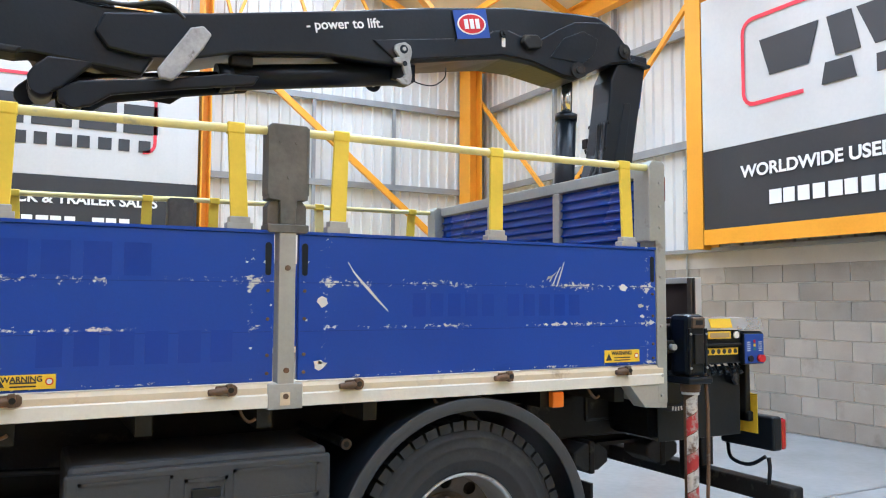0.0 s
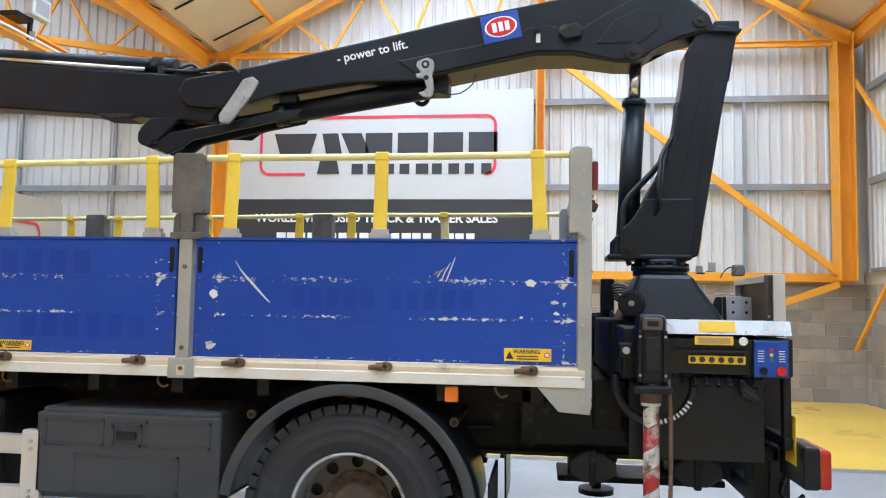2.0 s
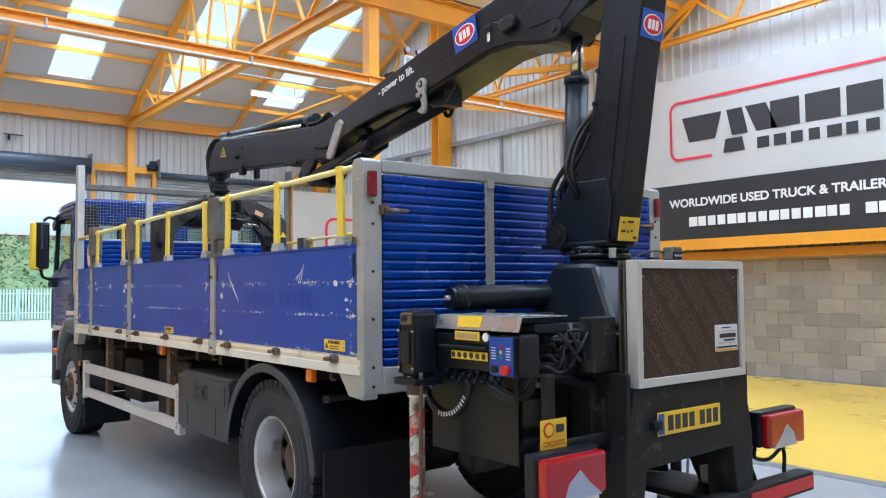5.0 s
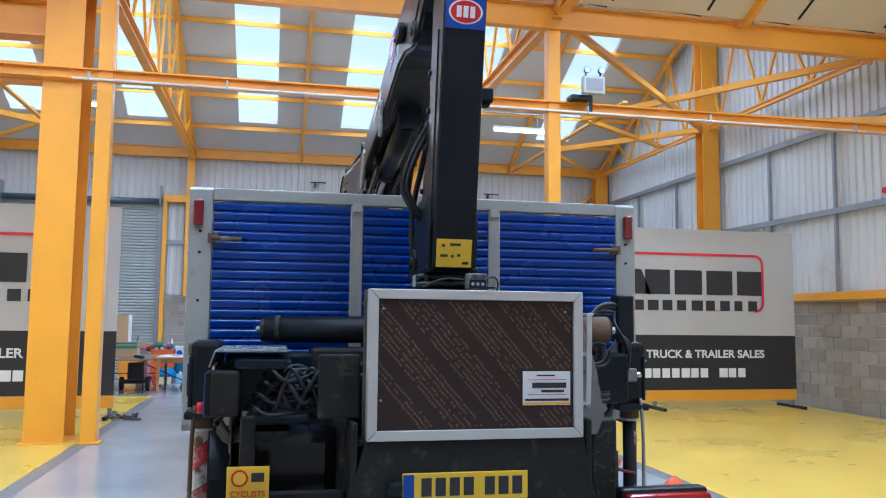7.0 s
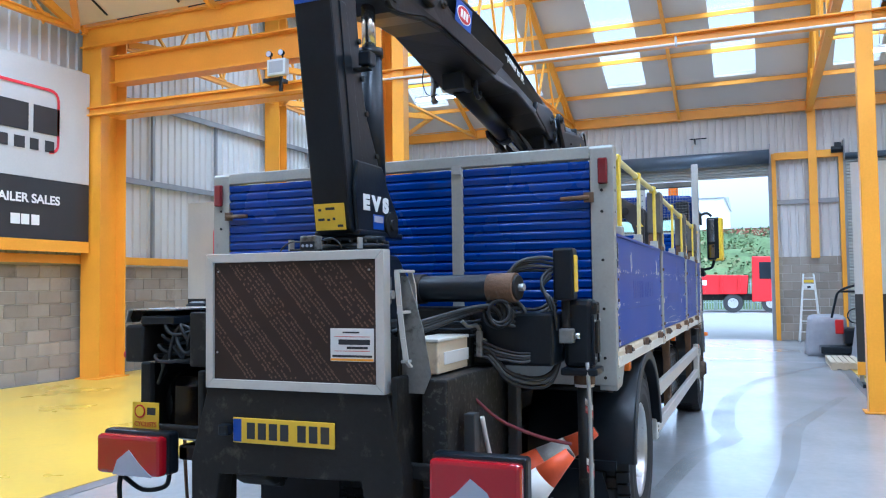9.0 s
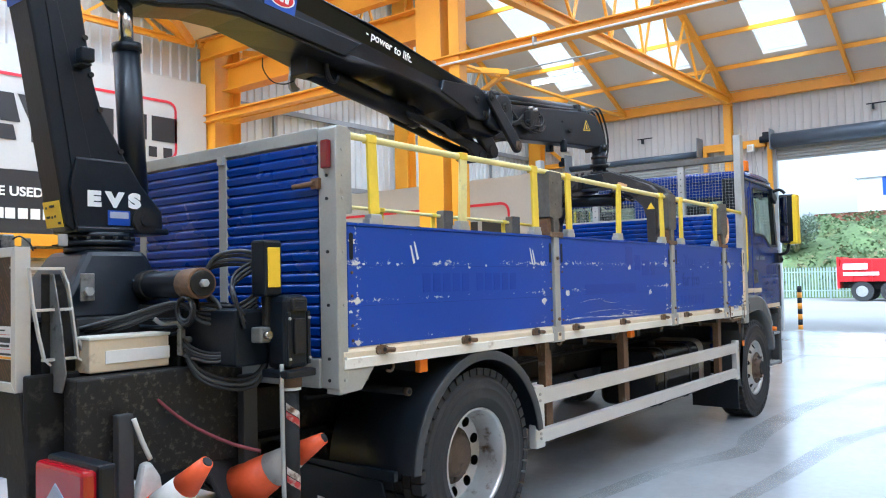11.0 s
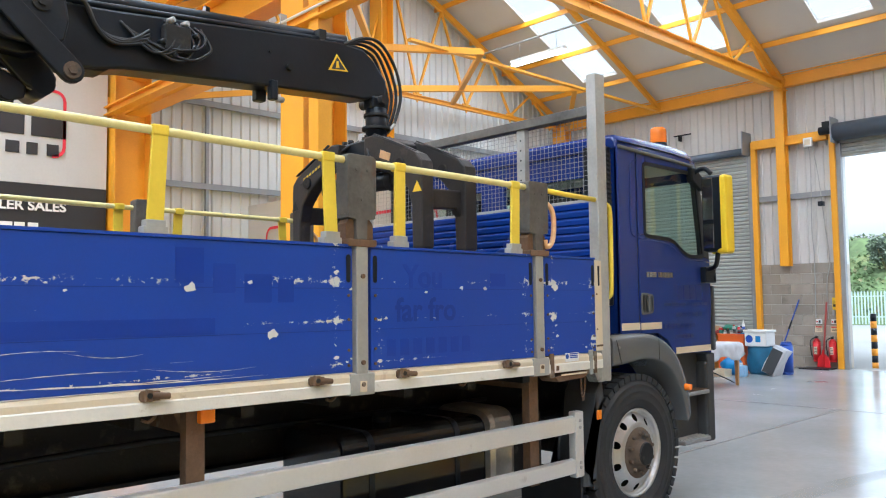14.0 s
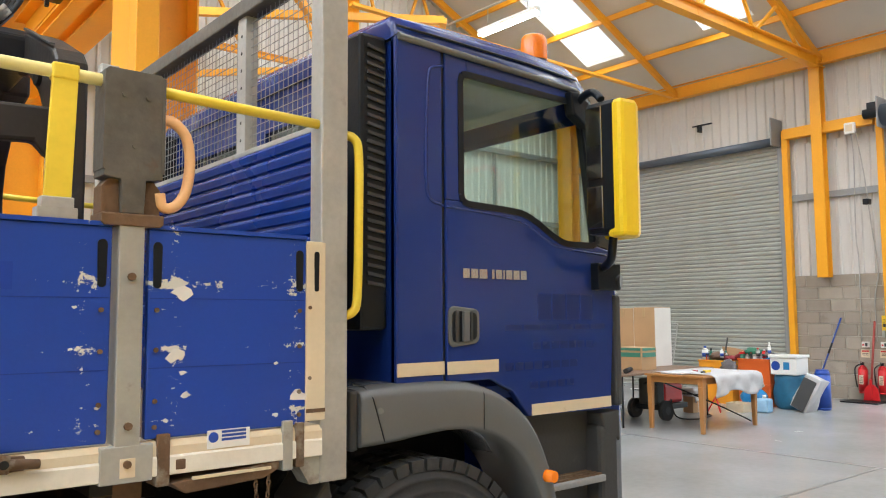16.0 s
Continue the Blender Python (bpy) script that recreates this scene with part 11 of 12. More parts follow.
slab_of("bracket", 19.1, 19.24, 2.42, 2.52, 3.46, 3.56, BLACK, ra, "", 0.01)
# small handles above the shutters
for y, z in ((5.75, 5.50), (-5.6, 5.50), (-0.3, 5.62)):
    hd = thing("chain_bracket", (19.25, y, z), "small dark bracket above the roller shutter", "bracket", "shutter brackets")
    slab_of("arm", 19.18, 19.22, y - 0.28, y + 0.18, z, z + 0.03, BLACK, hd, "", 0.004)
    slab_of("foot", 19.18, 19.31, y + 0.02, y + 0.06, z - 0.12, z + 0.03, BLACK, hd, "", 0.004)

# ---- by the other far pier ----
lad = thing("step_ladder", (18.75, -3.1, 0.0), "white folding step ladder with a pale label", "ladder")
for y0, y1 in ((-2.78, -2.92), (-3.30, -3.16)):
    pipe_of("stile", [(18.5, y0, 0.0), (18.62, (y0 + y1) / 2, 0.9), (18.74, y1, 1.78)], 0.022, WHITE, lad)
    pipe_of("back_stile", [(19.15, y0, 0.0), (18.95, (y0 + y1) / 2, 0.9), (18.78, y1, 1.76)], 0.018, WHITE, lad)
for k in range(6):
    z = 0.28 + 0.28 * k
    x = 18.5 + 0.24 * z / 1.78
    ya, yb = -2.78 - 0.14 * z / 1.78, -3.30 + 0.14 * z / 1.78
    slab_of("tread", x - 0.04, x + 0.06, yb, ya, z - 0.02, z, WHITE, lad, "", 0.004)
slab_of("ladder_label", 18.69, 18.70, -3.17, -2.90, 1.36, 1.52, WHITE_INK, lad, "white label", 0)
slab_of("label_mark", 18.686, 18.69, -3.08, -3.0, 1.40, 1.46, DARK_INK, lad, "", 0)
slab_of("label_mark", 18.688, 18.70, -3.16, -2.92, 1.55, 1.62, PLATE_YELLOW, lad, "", 0)

GREY_CLOTH = stuff_of("grey_cover_cloth", (0.34, 0.34, 0.37), rough=0.9, var=0.15, scale=5, bump=0.06)
bug = thing("covered_buggy", (14.2, -3.9, 0.0), "small buggy under a draped grey cover with a black roll bar", "vehicle")


def shroud(name, x0, x1, y0, y1, top, seed, mat, nx=28, ny=24):
    """A loose cover falling to the floor on all sides."""
    rng = random.Random(seed)
    p = [rng.uniform(0, 6.28) for _ in range(6)]
    bm = bmesh.new()
    rows = []
    for k in range(15):
        u = k / 14
        ring = []
        for i in range(48):
            t = 2 * math.pi * i / 48
            c, s = math.cos(t), math.sin(t)
            r = 1 / max(abs(c), abs(s)) ** 0.72
            if u < 0.4:
                g, z = u / 0.4 * 0.86, top - 0.05 * (u / 0.4) ** 3
            else:
                w = (u - 0.4) / 0.6
                g, z = 0.86 + 0.14 * w, (top - 0.05) * (1 - w)
                g += 0.045 * w * math.sin(9 * t + p[0]) + 0.03 * w * math.sin(14 * t + p[1])
            z += 0.05 * math.sin(3 * c * g + p[2]) * (u < 0.6) - 0.10 * (c * g + 0.2) * (1 - u)
            ring.append(bm.verts.new(((x0 + x1) / 2 + (x1 - x0) / 2 * c * r * g, (y0 + y1) / 2 + (y1 - y0) / 2 * s * r * g, max(z, 0.002))))
        rows.append(ring)
    for a, b in zip(rows, rows[1:]):
        for i in range(48):
            bm.faces.new((a[i], a[(i + 1) % 48], b[(i + 1) % 48], b[i])).smooth = True
    bm.faces.new(rows[-1])
    return part(name, bm, mat, bug, "draped grey cover", weld=True)


shroud("front_cover", 14.45, 15.5, -3.62, -2.75, 0.86, 2, GREY_CLOTH)
shroud("rear_cover", 13.55, 14.1, -4.6, -3.55, 0.72, 6, GREY_CLOTH)
slab_of("buggy_seat", 14.1, 14.5, -4.2, -3.45, 0.25, 0.62, BLACK, bug, "black seat", 0.06)
slab_of("buggy_floor", 13.9, 15.2, -4.4, -3.0, 0.10, 0.24, BLACK, bug, "", 0.02)
slab_of("red_panel", 14.28, 14.32, -3.46, -3.30, 0.48, 0.78, RED, bug, "red panel", 0.02)
for y in (-3.30, -3.36 - 0.9):
    pipe_of("roll_bar", [(14.6, y + 0.05, 0.75), (14.5, y - 0.02, 1.1), (14.35, y - 0.10, 1.36), (14.0, y - 0.42, 1.50), (13.75, y - 0.62, 1.5), (13.6, y - 0.70, 0.9), (13.6, y - 0.7, 0.2)], 0.026, BLACK, bug, steps=7)
post_of("roll_bar", (14.35, -3.40, 1.36), (14.35, -4.36, 1.36), 0.024, BLACK, bug)
bm = bmesh.new()
tube(bm, [(14.45, -3.7 + 0.15 * math.cos(t), 0.85 + 0.15 * math.sin(t)) for t in [i * math.pi / 10 for i in range(21)]], 0.013, 8)
part("steering_wheel", bm, BLACK, bug)

plt = thing("pallet", (12.3, -3.3, 0.0), "small white-painted pallet on the floor line", "pallet")
for i in range(5):
    y = -3.52 + i * 0.105
    slab_of("deck_board", 11.6, 13.1, y, y + 0.085, 0.12, 0.14, CREAM, plt, "", 0.003)
for x in (11.62, 12.1, 12.55, 13.0):
    slab_of("bearer", x, x + 0.08, -3.52, -3.02, 0.02, 0.12, CREAM, plt, "", 0.003)
for y in (-3.52, -3.28, -3.11):
    slab_of("foot_board", 11.6, 13.1, y, y + 0.085, 0.0, 0.02, CREAM, plt, "", 0.002)
# scrap of steel on the floor by the line
scr = thing("scrap_iron", (9.2, 3.1, 0.0), "small heap of rusty scrap steel on the floor", "scrap")
rng = random.Random(31)
for i in range(7):
    x, y = 9.2 + rng.uniform(-0.2, 0.2), 3.1 + rng.uniform(-0.22, 0.22)
    a = rng.uniform(0, 3.1)
    bm = bmesh.new()
    bar(bm, (x - 0.14 * math.cos(a), y - 0.14 * math.sin(a), 0.02 + 0.02 * (i % 3)), (x + 0.14 * math.cos(a), y + 0.14 * math.sin(a), 0.02 + 0.03 * (i % 2)), 0.035, 0.03)
    part("scrap_bar", bm, BLACK_GRIMY if i % 2 else HUB, scr)

# ---- emergency floodlights, lamps, pipes and alarms up in the frame ----
def flood(x, y, z, foot):
    fl = thing("emergency_light", (x, y, z), "grey twin-head emergency floodlight box on the steel", "lamp", "emergency lights")
    slab_of("case", x - 0.14, x - 0.02, y - 0.20, y + 0.14, z - 0.14, z + 0.12, stuff_of("pale_grey_case", (0.50, 0.53, 0.53), rough=0.4, var=0.06), fl, "pale grey case", 0.02)
    slab_of("case_panel", x - 0.145, x - 0.14, y - 0.16, y + 0.10, z - 0.10, z + 0.08, RAIL_GREY, fl, "", 0.003)
    slab_of("bracket", x - 0.03, x + 0.20, y - 0.03, y + 0.28, z - 0.20, z - 0.14, BLACK, fl, "", 0.004)
    slab_of("bracket_foot", x - 0.01, x + 0.03, y - 0.05, y + 0.0, z - foot, z - 0.12, BLACK, fl, "", 0.003)
    for dy in (-0.13, 0.09):
        bm = bmesh.new()
        rod(bm, (x - 0.16, y + dy, z + 0.20), (x - 0.10, y + dy, z + 0.20), 0.05, 0.04, n=18)
        hd = part("head", bm, BLACK, fl)
        post_of("lens", (x - 0.165, y + dy, z + 0.20), (x - 0.16, y + dy, z + 0.20), 0.044, CLEAR_LENS, hd)
        post_of("stem", (x - 0.09, y + dy, z + 0.11), (x - 0.11, y + dy, z + 0.18), 0.012, BLACK, fl)
    return fl


flood(6.40, -3.62, 5.05, 0.4)
flood(6.36, 5.0, 5.02, 0.36)


def tube_lamp(x, y0, y1, z, label):
    la = thing("fluorescent_lamp", (x, (y0 + y1) / 2, z), label, "lamp", "tube lamps under the roof")
    slab_of("batten", x - 0.05, x + 0.05, y0, y1, z + 0.03, z + 0.09, WHITE, la, "white batten", 0.006)
    for dx in (-0.035, 0.035):
        post_of("tube", (x + dx, y0 + 0.03, z), (x + dx, y1 - 0.03, z), 0.018, TUBE, la, "lit tube", n=10)
    for y in (y0 + 0.2, y1 - 0.2):
        post_of("drop_rod", (x, y, z + 0.09), (x, y, 6.29), 0.006, GALV, la, n=6)
    return la


for y0, y1 in ((-5.15, -3.9), (4.2, 5.45)):
    tube_lamp(12.65, y0, y1, 5.90, "lit twin fluorescent lamp hung under the roof")
    tray = thing("lamp_conduit", (12.65, y0, 6.3), "grey conduit carrying a hung lamp between steel members", "conduit", "lamp conduits")
    post_of("pipe", (12.65, 3.3 if y0 > 0 else -6.25, 6.3), (12.65, 6.25 if y0 > 0 else -3.3, 6.3), 0.02, GALV, tray, n=10)
cp = thing("conduit", (6.3, -2.0, 4.63), "thin white conduit running along the tie beam", "conduit")
post_of("pipe", (6.28, -9.2, 4.62), (6.28, 3.4, 4.62), 0.016, WHITE, cp, n=10)
for y in (-8.0, -5.5, -3.55, -1.0, 1.5, 3.2):
    slab_of("clip", 6.262, 6.34, y - 0.012, y + 0.012, 4.60, 4.72, GALV, cp, "", 0.002)
for x, y, s in ((7.25, -9.42, 1), (7.6, 9.5, -1)):
    al = thing("alarm_lamp", (x, y, 3.86), "small red alarm sounder on the wall rail", "alarm", "alarms on the wall rails")
    bm = bmesh.new()
    rod(bm, (x, y, 3.90), (x, y + s * 0.10, 3.90), 0.07, 0.055, n=20)
    part("dome", bm, RED, al)
    slab_of("alarm_base", x - 0.07, x + 0.07, y - s * 0.12, y, 3.83, 3.97, RED, al, "", 0.008)
wc = thing("wall_conduit", (-5.25, -3.85, 2.0), "grey conduit running up the end wall", "conduit")
post_of("pipe", (-5.27, -3.85, 0.9), (-5.27, -3.85, 3.6), 0.016, GALV, wc, n=10)
for z in (1.2, 1.8, 2.8, 3.4):
    slab_of("saddle", -5.315, -5.25, -3.88, -3.82, z, z + 0.02, GALV, wc, "", 0.002)
slab_of("socket_box", -5.31, -5.24, -3.92, -3.78, 0.78, 0.92, RAIL_GREY, wc, "grey socket box", 0.006)

# ---- the yard outside the open door ----
bm = bmesh.new()
face(bm, [(19.76, -400, -0.03), (400, -400, -0.03), (400, 400, -0.03), (19.76, 400, -0.03)])
face(bm, [(-400, -400, -0.26), (-400, 400, -0.26), (19.76, 400, -0.26), (19.76, -400, -0.26)])
face(bm, [(19.76, -400, -0.26), (19.76, 400, -0.26), (19.76, 400, -0.03), (19.76, -400, -0.03)])
structure("ground", bm, YARD, "pale bright concrete yard", "ground")
# grassy bank rising behind the fence
rng = random.Random(4)
bm = bmesh.new()
rows = []
NY, NX = 70, 26
for i in range(NX + 1):
    u = i / NX
    x = 46.0 + 30.0 * u
    row = []
    for j in range(NY + 1):
        y = -26 + 62.0 * j / NY
        rise = min(u / 0.48, 1.0)
        z = 5.3 * rise ** 0.9 + (0.28 * math.sin(y * 0.7 + x * 0.5) + 0.2 * math.sin(y * 1.9 - x) + rng.uniform(-0.22, 0.22)) * min(u * 5, 1)
        row.append(bm.verts.new((x, y, max(z, 0) - 0.06 * (u == 0))))
    rows.append(row)
for a, b in zip(rows, rows[1:]):
    for j in range(NY):
        bm.faces.new((a[j], b[j], b[j + 1], a[j + 1])).smooth = True
tagged(part("bank", bm, GRASS, None, "overgrown green bank rising behind the fence"), category="bank", kind="structure")


def leaf_mass(name, count, place, size, mat, label, category, seed, kind="stuff"):
    """Many small tilted leaf blades; place(rng) gives each one's spot."""
    rng = random.Random(seed)
    verts, faces = [], []
    for i in range(count):
        x, y, z = place(rng)
        s = size * rng.uniform(0.5, 1.3)
        a, b = rng.uniform(0, 6.28), rng.uniform(-0.3, 1.2)
        d = Vector((math.cos(a) * math.cos(b), math.sin(a) * math.cos(b), math.sin(b)))
        u, w = basis(d)
        p = Vector((x, y, z))
        k = len(verts)
        verts += [p - d * s * 0.5, p + u * s * 0.32, p + d * s * 0.5 + w * s * 0.15, p - u * s * 0.32]
        faces.append((k, k + 1, k + 2, k + 3))
    me = bpy.data.meshes.new(name)
    me.from_pydata(verts, [], faces)
    me.materials.append(mat)
    return tagged(new(name, me), label, category, kind=kind)


def on_bank(rng):
    u = rng.uniform(0.02, 0.55)
    x, y = 46 + 30 * u, rng.uniform(-12, 24)
    return x, y, 5.3 * min(u / 0.48, 1) ** 0.9 + rng.uniform(-0.05, 0.45)


LEAF_PALE = stuff_of("bramble_leaf", (0.12, 0.175, 0.075), rough=0.7, var=0.5, scale=0.7, bump=0.0)
DRY_STEM = stuff_of("dry_stem", (0.22, 0.20, 0.10), rough=0.8, var=0.3, scale=0.8, bump=0.0)
leaf_mass("undergrowth", 12000, on_bank, 0.28, LEAF_PALE, "tangled green undergrowth on the bank", "plants", 12)
leaf_mass("dry_growth", 1500, on_bank, 0.40, DRY_STEM, "pale dry stems among the undergrowth", "plants", 13)


def bush(x, y, z, r, h, seed):
    b = thing("bush", (x, y, z), "grey-green leafy bush on the bank", "bush", "bushes on the bank")
    rng = random.Random(seed)
    for k in range(5):
        a = k * 1.26
        p = (x + 0.5 * r * math.cos(a), y + 0.5 * r * math.sin(a), z + h * 0.6)
        part("limb", rod(bmesh.new(), (x, y, z - 0.4), p, 0.09, 0.03, n=7), DRY_STEM, b)
    lumps = [(x + rng.uniform(-0.6, 0.6) * r, y + rng.uniform(-0.7, 0.7) * r, z + h * rng.uniform(0.25, 0.8), r * rng.uniform(0.3, 0.5)) for _ in range(14)]

    def spot(q):
        cx, cy, cz, cr = q.choice(lumps)
        d = Vector((q.gauss(0, 1), q.gauss(0, 1), q.gauss(0, 1))).normalized() * cr * q.uniform(0.5, 1.05)
        return cx + d.x, cy + d.y, max(cz + d.z, z - 0.3)
    crown = leaf_mass("crown", 4500, spot, 0.17, LEAF, "", "", seed + 1, "")
    crown.parent = b
    crown.matrix_parent_inverse = Matrix.Translation(-Vector((x, y, z)))


bush(52.0, 10.0, 3.2, 1.6, 2.2, 41)
bush(52.6, 11.6, 3.2, 1.2, 1.7, 47)
# russet cladding of a long low shed beyond the bank
shed = thing("russet_shed", (64, -4, 4.5), "long low russet metal shed beyond the bank", "shed")
part("wall", box(bmesh.new(), 63, 67, -30, 11.5, 0.0, 5.85), RUST_HEDGE, shed)
part("roof", prism(bmesh.new(), [(62.9, 5.85), (67.1, 5.85), (65, 6.0)], "y", -30.1, 11.6), stuff_of("russet_roof", (0.40, 0.22, 0.17), rough=0.8), shed)
for i in range(40):
    y = -29.5 + i * 1.02
    part("cladding_rib", box(bmesh.new(), 62.95, 63.0, y, y + 0.12, 3.6, 5.84), RUST_HEDGE, shed)
fur = thing("distant_building", (90, 10.0, 5.0), "distant white industrial building with a blue panel", "building")
part("wall", box(bmesh.new(), 90, 110, 2.0, 13.4, -0.03, 11.15), WHITE, fur)
part("roof", prism(bmesh.new(), [(89.7, 11.15), (110.3, 11.15), (100, 12.2)], "y", 1.8, 13.6), SHUTTER, fur)
part("blue_panel", box(bmesh.new(), 89.9, 90.0, 9.05, 11.0, 9.2, 11.1), BLUE_SIGN, fur, "blue panel")
# palisade fence
fen = thing("palisade_fence", (45, 4, -0.03), "grey-green steel palisade fence along the yard", "fence")
for z in (0.40, 1.45):
    part("fence_rail", box(bmesh.new(), 45.02, 45.07, -14, 22, z, z + 0.05), FENCE, fen)
bmp = bmesh.new()
prism(bmp, [(-0.035, 0.05), (0.035, 0.05), (0.035, 1.66), (0.0, 1.76), (-0.035, 1.66)], "x", -0.012, 0.0)
finish(bmp)
PALE = bpy.data.meshes.new("pale")
bmp.to_mesh(PALE)
bmp.free()
PALE.materials.append(FENCE)
for i in range(190):
    ob = new("pale", PALE)
    ob.parent = fen
    ob.location = (0.02, -15.0 + i * 0.155, 0.03)
for i in range(13):
    part("fence_post", box(bmesh.new(), 45.07, 45.15, -13.8 + i * 2.9, -13.7 + i * 2.9, -0.03, 1.7), FENCE, fen)

# red tipper parked in the yard
tip = thing("tipper_lorry", (42, 2.3, -0.03), "red tipper lorry with white lettering bars parked in the yard", "lorry")
part("tipper_body", prism(bmesh.new(), [(5.25, 0.95), (-1.1, 0.95), (-1.2, 1.95), (5.05, 2.12), (5.25, 1.5)], "x", 40.9, 43.2), RED, tip, "red tipper body", 0.03)
for i in range(7):
    part("body_rib", box(bmesh.new(), 40.82, 40.9, 4.6 - i * 0.9, 4.72 - i * 0.9, 0.97, 1.98), RED, tip)
part("tail_board", box(bmesh.new(), 40.9, 43.2, 5.2, 5.3, 0.62, 2.2), RED, tip)
part("chassis", box(bmesh.new(), 41.4, 42.8, -2.6, 5.1, 0.62, 0.95), BLACK_GRIMY, tip)
for y in (4.2, 2.9, -0.4, -2.3):
    for x in (40.95, 43.0):
        bm = bmesh.new()
        rod(bm, (x, y, 0.47), (x + 0.26 * (1 if x < 42 else -1), y, 0.47), 0.5, n=28)
        w = part("wheel", bm, RUBBER, tip)
        bm = bmesh.new()
        rod(bm, (x - 0.03, y, 0.47), (x + 0.05, y, 0.47), 0.27, n=20)
        part("rim", bm, RIM, w)
part("cab", prism(bmesh.new(), [(-1.35, 0.55), (-3.2, 0.55), (-3.25, 1.6), (-2.95, 2.9), (-1.4, 2.95)], "x", 40.9, 43.2), RED, tip, "red cab", 0.05)
part("cab_window", prism(bmesh.new(), [(-1.75, 1.75), (-2.95, 1.75), (-2.75, 2.6), (-1.75, 2.65)], "x", 40.88, 40.9), BLACK, tip)
for a, b, c, d in ((5.0, 3.9, 1.55, 1.85), (5.0, 3.4, 1.25, 1.42), (2.4, 0.9, 1.45, 1.7)):
    part("lettering_bar", box(bmesh.new(), 40.815, 40.82, a, b, c, d), WHITE_INK, tip, "white lettering bar")
# striped bollard and pale jamb by the door
bol = thing("bollard", (19.95, 1.80, -0.03), "black and yellow striped steel bollard by the door", "bollard")
for k in range(8):
    z0 = -0.03 + k * 0.145
    part("bollard_band", rod(bmesh.new(), (19.95, 1.80, z0), (19.95, 1.80, z0 + 0.145), 0.062, n=20), (AMBER_PLASTIC, BLACK)[k % 2], bol)
part("bollard_cap", rod(bmesh.new(), (19.95, 1.80, 1.13), (19.95, 1.80, 1.15), 0.06, 0.04, n=20), BLACK, bol)


# ---- concrete blocks of the lower walls, each one a piece of its wall ----
BL, BH, JOINT = 0.44, 0.215, 0.010
BLOCKS = {}


def block_mesh(length, along):
    """A block's face with softened edges, 12 mm proud of the mortar; shared between alike pieces."""
    key = (round(length, 3), along)
    if key not in BLOCKS:
        a, h, e = length / 2, BH / 2, 0.004
        bm = bmesh.new()
        rings = []
        for k, d in enumerate((0.0, 0.009, 0.012)):
            s = e if k == 2 else 0.0
            ring = []
            for p, q in ((-1, -1), (1, -1), (1, 1), (-1, 1)):
                u, w = p * (a - s), q * (h - s)
                ring.append(bm.verts.new({"x+": (u, d, w), "x-": (u, -d, w), "y+": (d, u, w), "y-": (-d, u, w)}[along]))
            rings.append(ring)
        for r, t in zip(rings, rings[1:]):
            for i in range(4):
                bm.faces.new((r[i], r[(i + 1) % 4], t[(i + 1) % 4], t[i]))
        bm.faces.new(rings[-1])
        finish(bm)
        me = bpy.data.meshes.new("block")
        bm.to_mesh(me)
        bm.free()
        me.materials.append(BLOCK_PIECE)
        BLOCKS[key] = me
    return BLOCKS[key]


def block_wall(wall, along, lo, hi, at, top, near):
    """Half-bond courses on a wall face at the given place; near(s) picks the stretch of single pieces."""
    owner = bpy.data.objects[wall]
    count = 0
    verts, faces = [], []
    rng = random.Random(len(wall))
    course = 0
    z = JOINT
    while z < top - 0.05:
        s = lo - (0.225 if course % 2 else 0.0)
        while s < hi:
            a, b = max(s, lo), min(s + BL, hi)
            if b - a > 0.05 and z + BH < top + 0.03:
                mid, zc = (a + b) / 2, z + BH / 2
                push = rng.uniform(-0.0015, 0.0015)
                sign = 1 if along[1] == "+" else -1
                back = at - sign * (0.0125 + push)
                me = block_mesh(b - a, along)
                loc = (mid, back, zc) if along[0] == "x" else (back, mid, zc)
                if near(mid) and count < 300:
                    ob = new("block", me)
                    ob.parent = owner
                    ob.location = loc
                    count += 1
                else:
                    k = len(verts)
                    verts += [Vector(loc) + v.co for v in me.vertices]
                    faces += [tuple(k + i for i in p.vertices) for p in me.polygons]
            s += BL + JOINT
        z += BH + JOINT
        course += 1
    me = bpy.data.meshes.new("block_work")
    me.from_pydata(verts, [], faces)
    me.materials.append(BLOCK_REST)
    ob = tagged(new("block_work", me), kind="stuff")
    ob.parent = owner


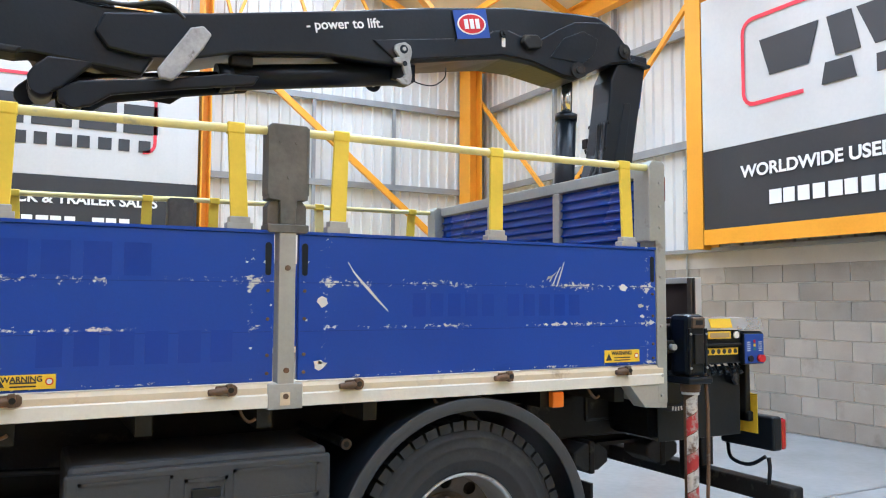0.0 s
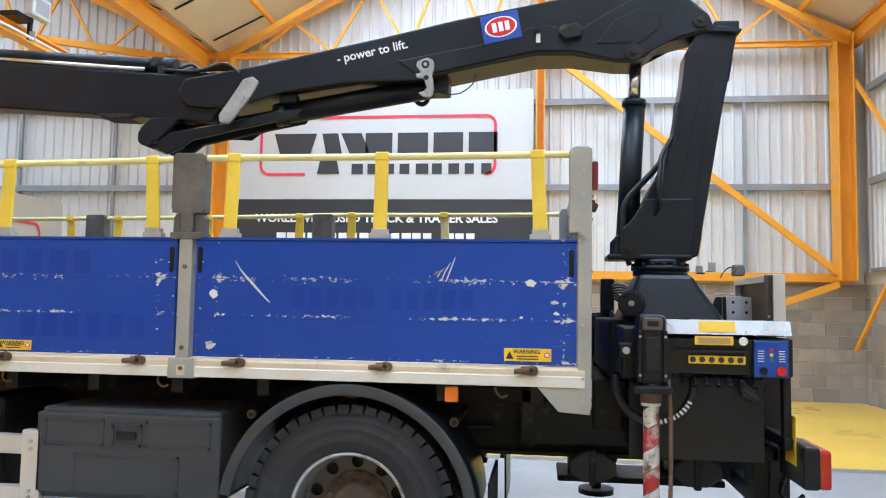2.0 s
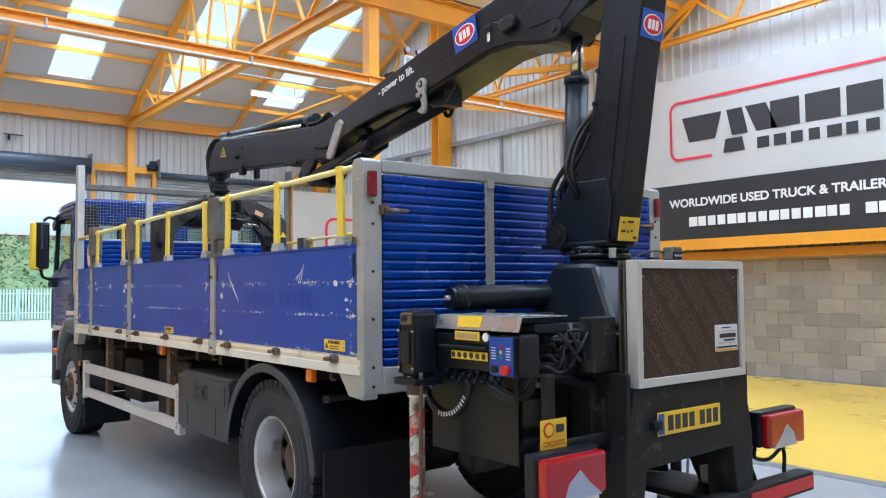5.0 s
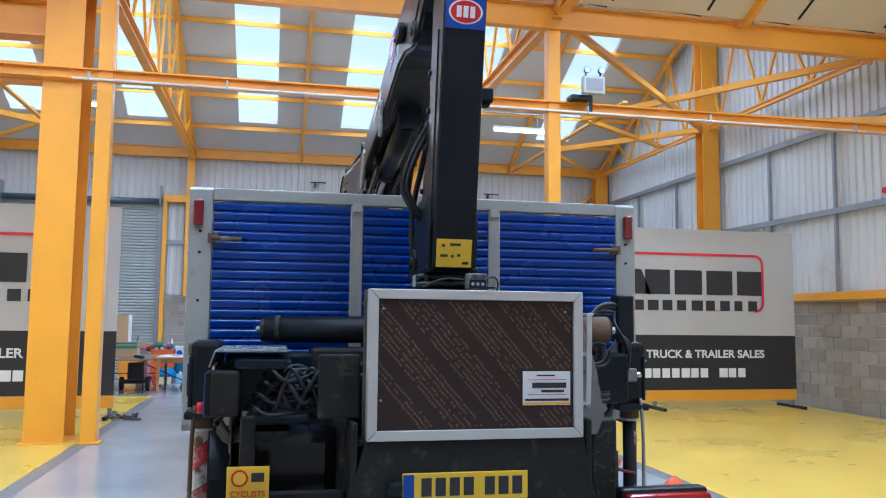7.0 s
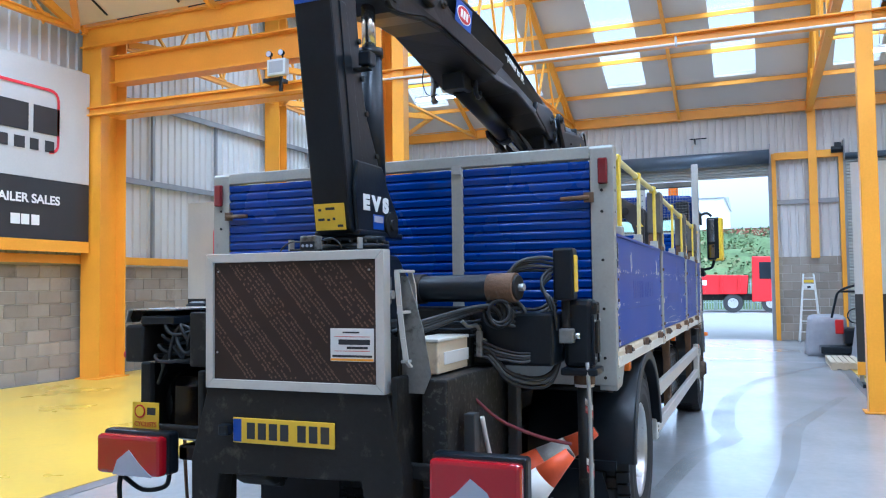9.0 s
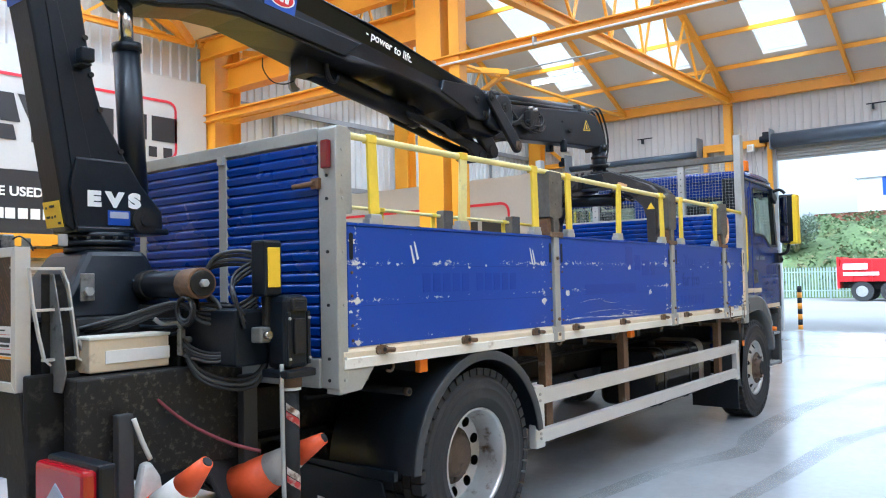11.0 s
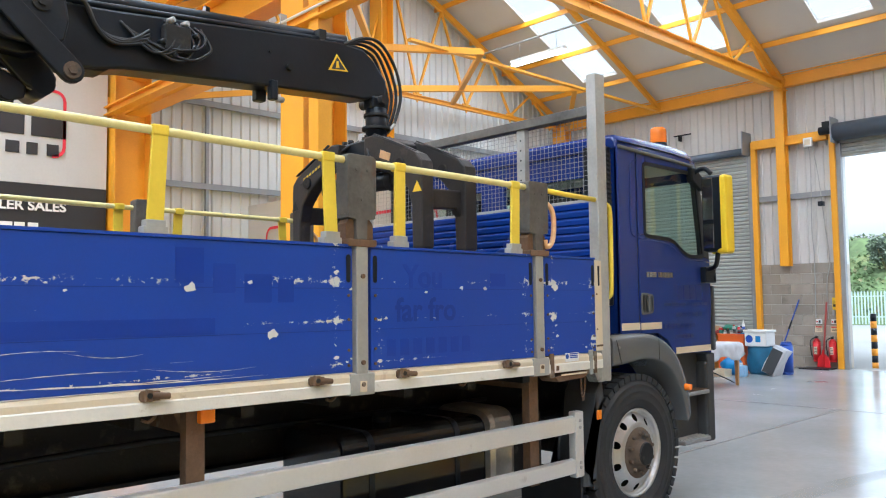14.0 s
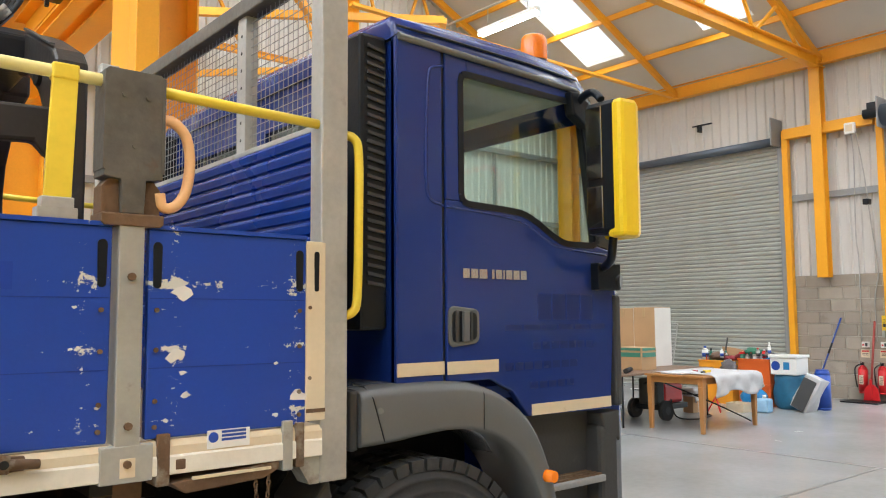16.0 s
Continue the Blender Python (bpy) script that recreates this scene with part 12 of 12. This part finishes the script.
def varied_block(name, pieces):
    m = stuff_of(name, (0.325, 0.285, 0.235), rough=0.9, var=0.16, scale=3.0, fine=75, bump=0.16, dirt=(0.225, 0.195, 0.16), dirt_amount=0.42, dirt_scale=1.6)
    n, l = m.node_tree.nodes, m.node_tree.links
    p = n["Principled BSDF"]
    old = p.inputs["Base Color"].links[0].from_socket
    if pieces:
        src = n.new("ShaderNodeObjectInfo").outputs["Random"]
        info = [q for q in n if q.type == "TEX_COORD"][0]
        add = n.new("ShaderNodeVectorMath")
        add.operation = "ADD"
        sc = n.new("ShaderNodeMath")
        sc.operation = "MULTIPLY"
        sc.inputs[1].default_value = 90.0
        l.new(src, sc.inputs[0])
        cmb = n.new("ShaderNodeCombineXYZ")
        l.new(sc.outputs[0], cmb.inputs[0])
        l.new(sc.outputs[0], cmb.inputs[1])
        l.new(info.outputs["Object"], add.inputs[0])
        l.new(cmb.outputs[0], add.inputs[1])
        for q in [q for q in n if q.type == "TEX_NOISE"]:
            l.new(add.outputs[0], q.inputs["Vector"])
    else:
        src = n.new("ShaderNodeNewGeometry").outputs["Random Per Island"]
    mr = n.new("ShaderNodeMapRange")
    mr.inputs["To Min"].default_value, mr.inputs["To Max"].default_value = 0.82, 1.16
    l.new(src, mr.inputs["Value"])
    sc = n.new("ShaderNodeVectorMath")
    sc.operation = "SCALE"
    l.new(old, sc.inputs[0])
    l.new(mr.outputs["Result"], sc.inputs["Scale"])
    l.new(sc.outputs["Vector"], p.inputs["Base Color"])
    return m


BLOCK_PIECE = varied_block("block_face", True)
BLOCK_REST = varied_block("block_face_far", False)
block_wall("wall_south", "x+", X0, X1, Y0, 2.04, lambda s: -5.3 < s < 9.0)
block_wall("wall_north", "x-", X0, X1, Y1, 2.04, lambda s: -5.3 < s < 9.0)
block_wall("wall_west", "y+", Y0, Y1, X0, 2.22, lambda s: -9.5 < s < 3.5)
block_wall("wall_pier", "x+", 6.03, 6.475, Y0 + 0.11, 2.04, lambda s: True)
for a, b in zip(edges[::2], edges[1::2]):
    block_wall("wall_east", "y-", a, b, X1, 2.28, lambda s: True)
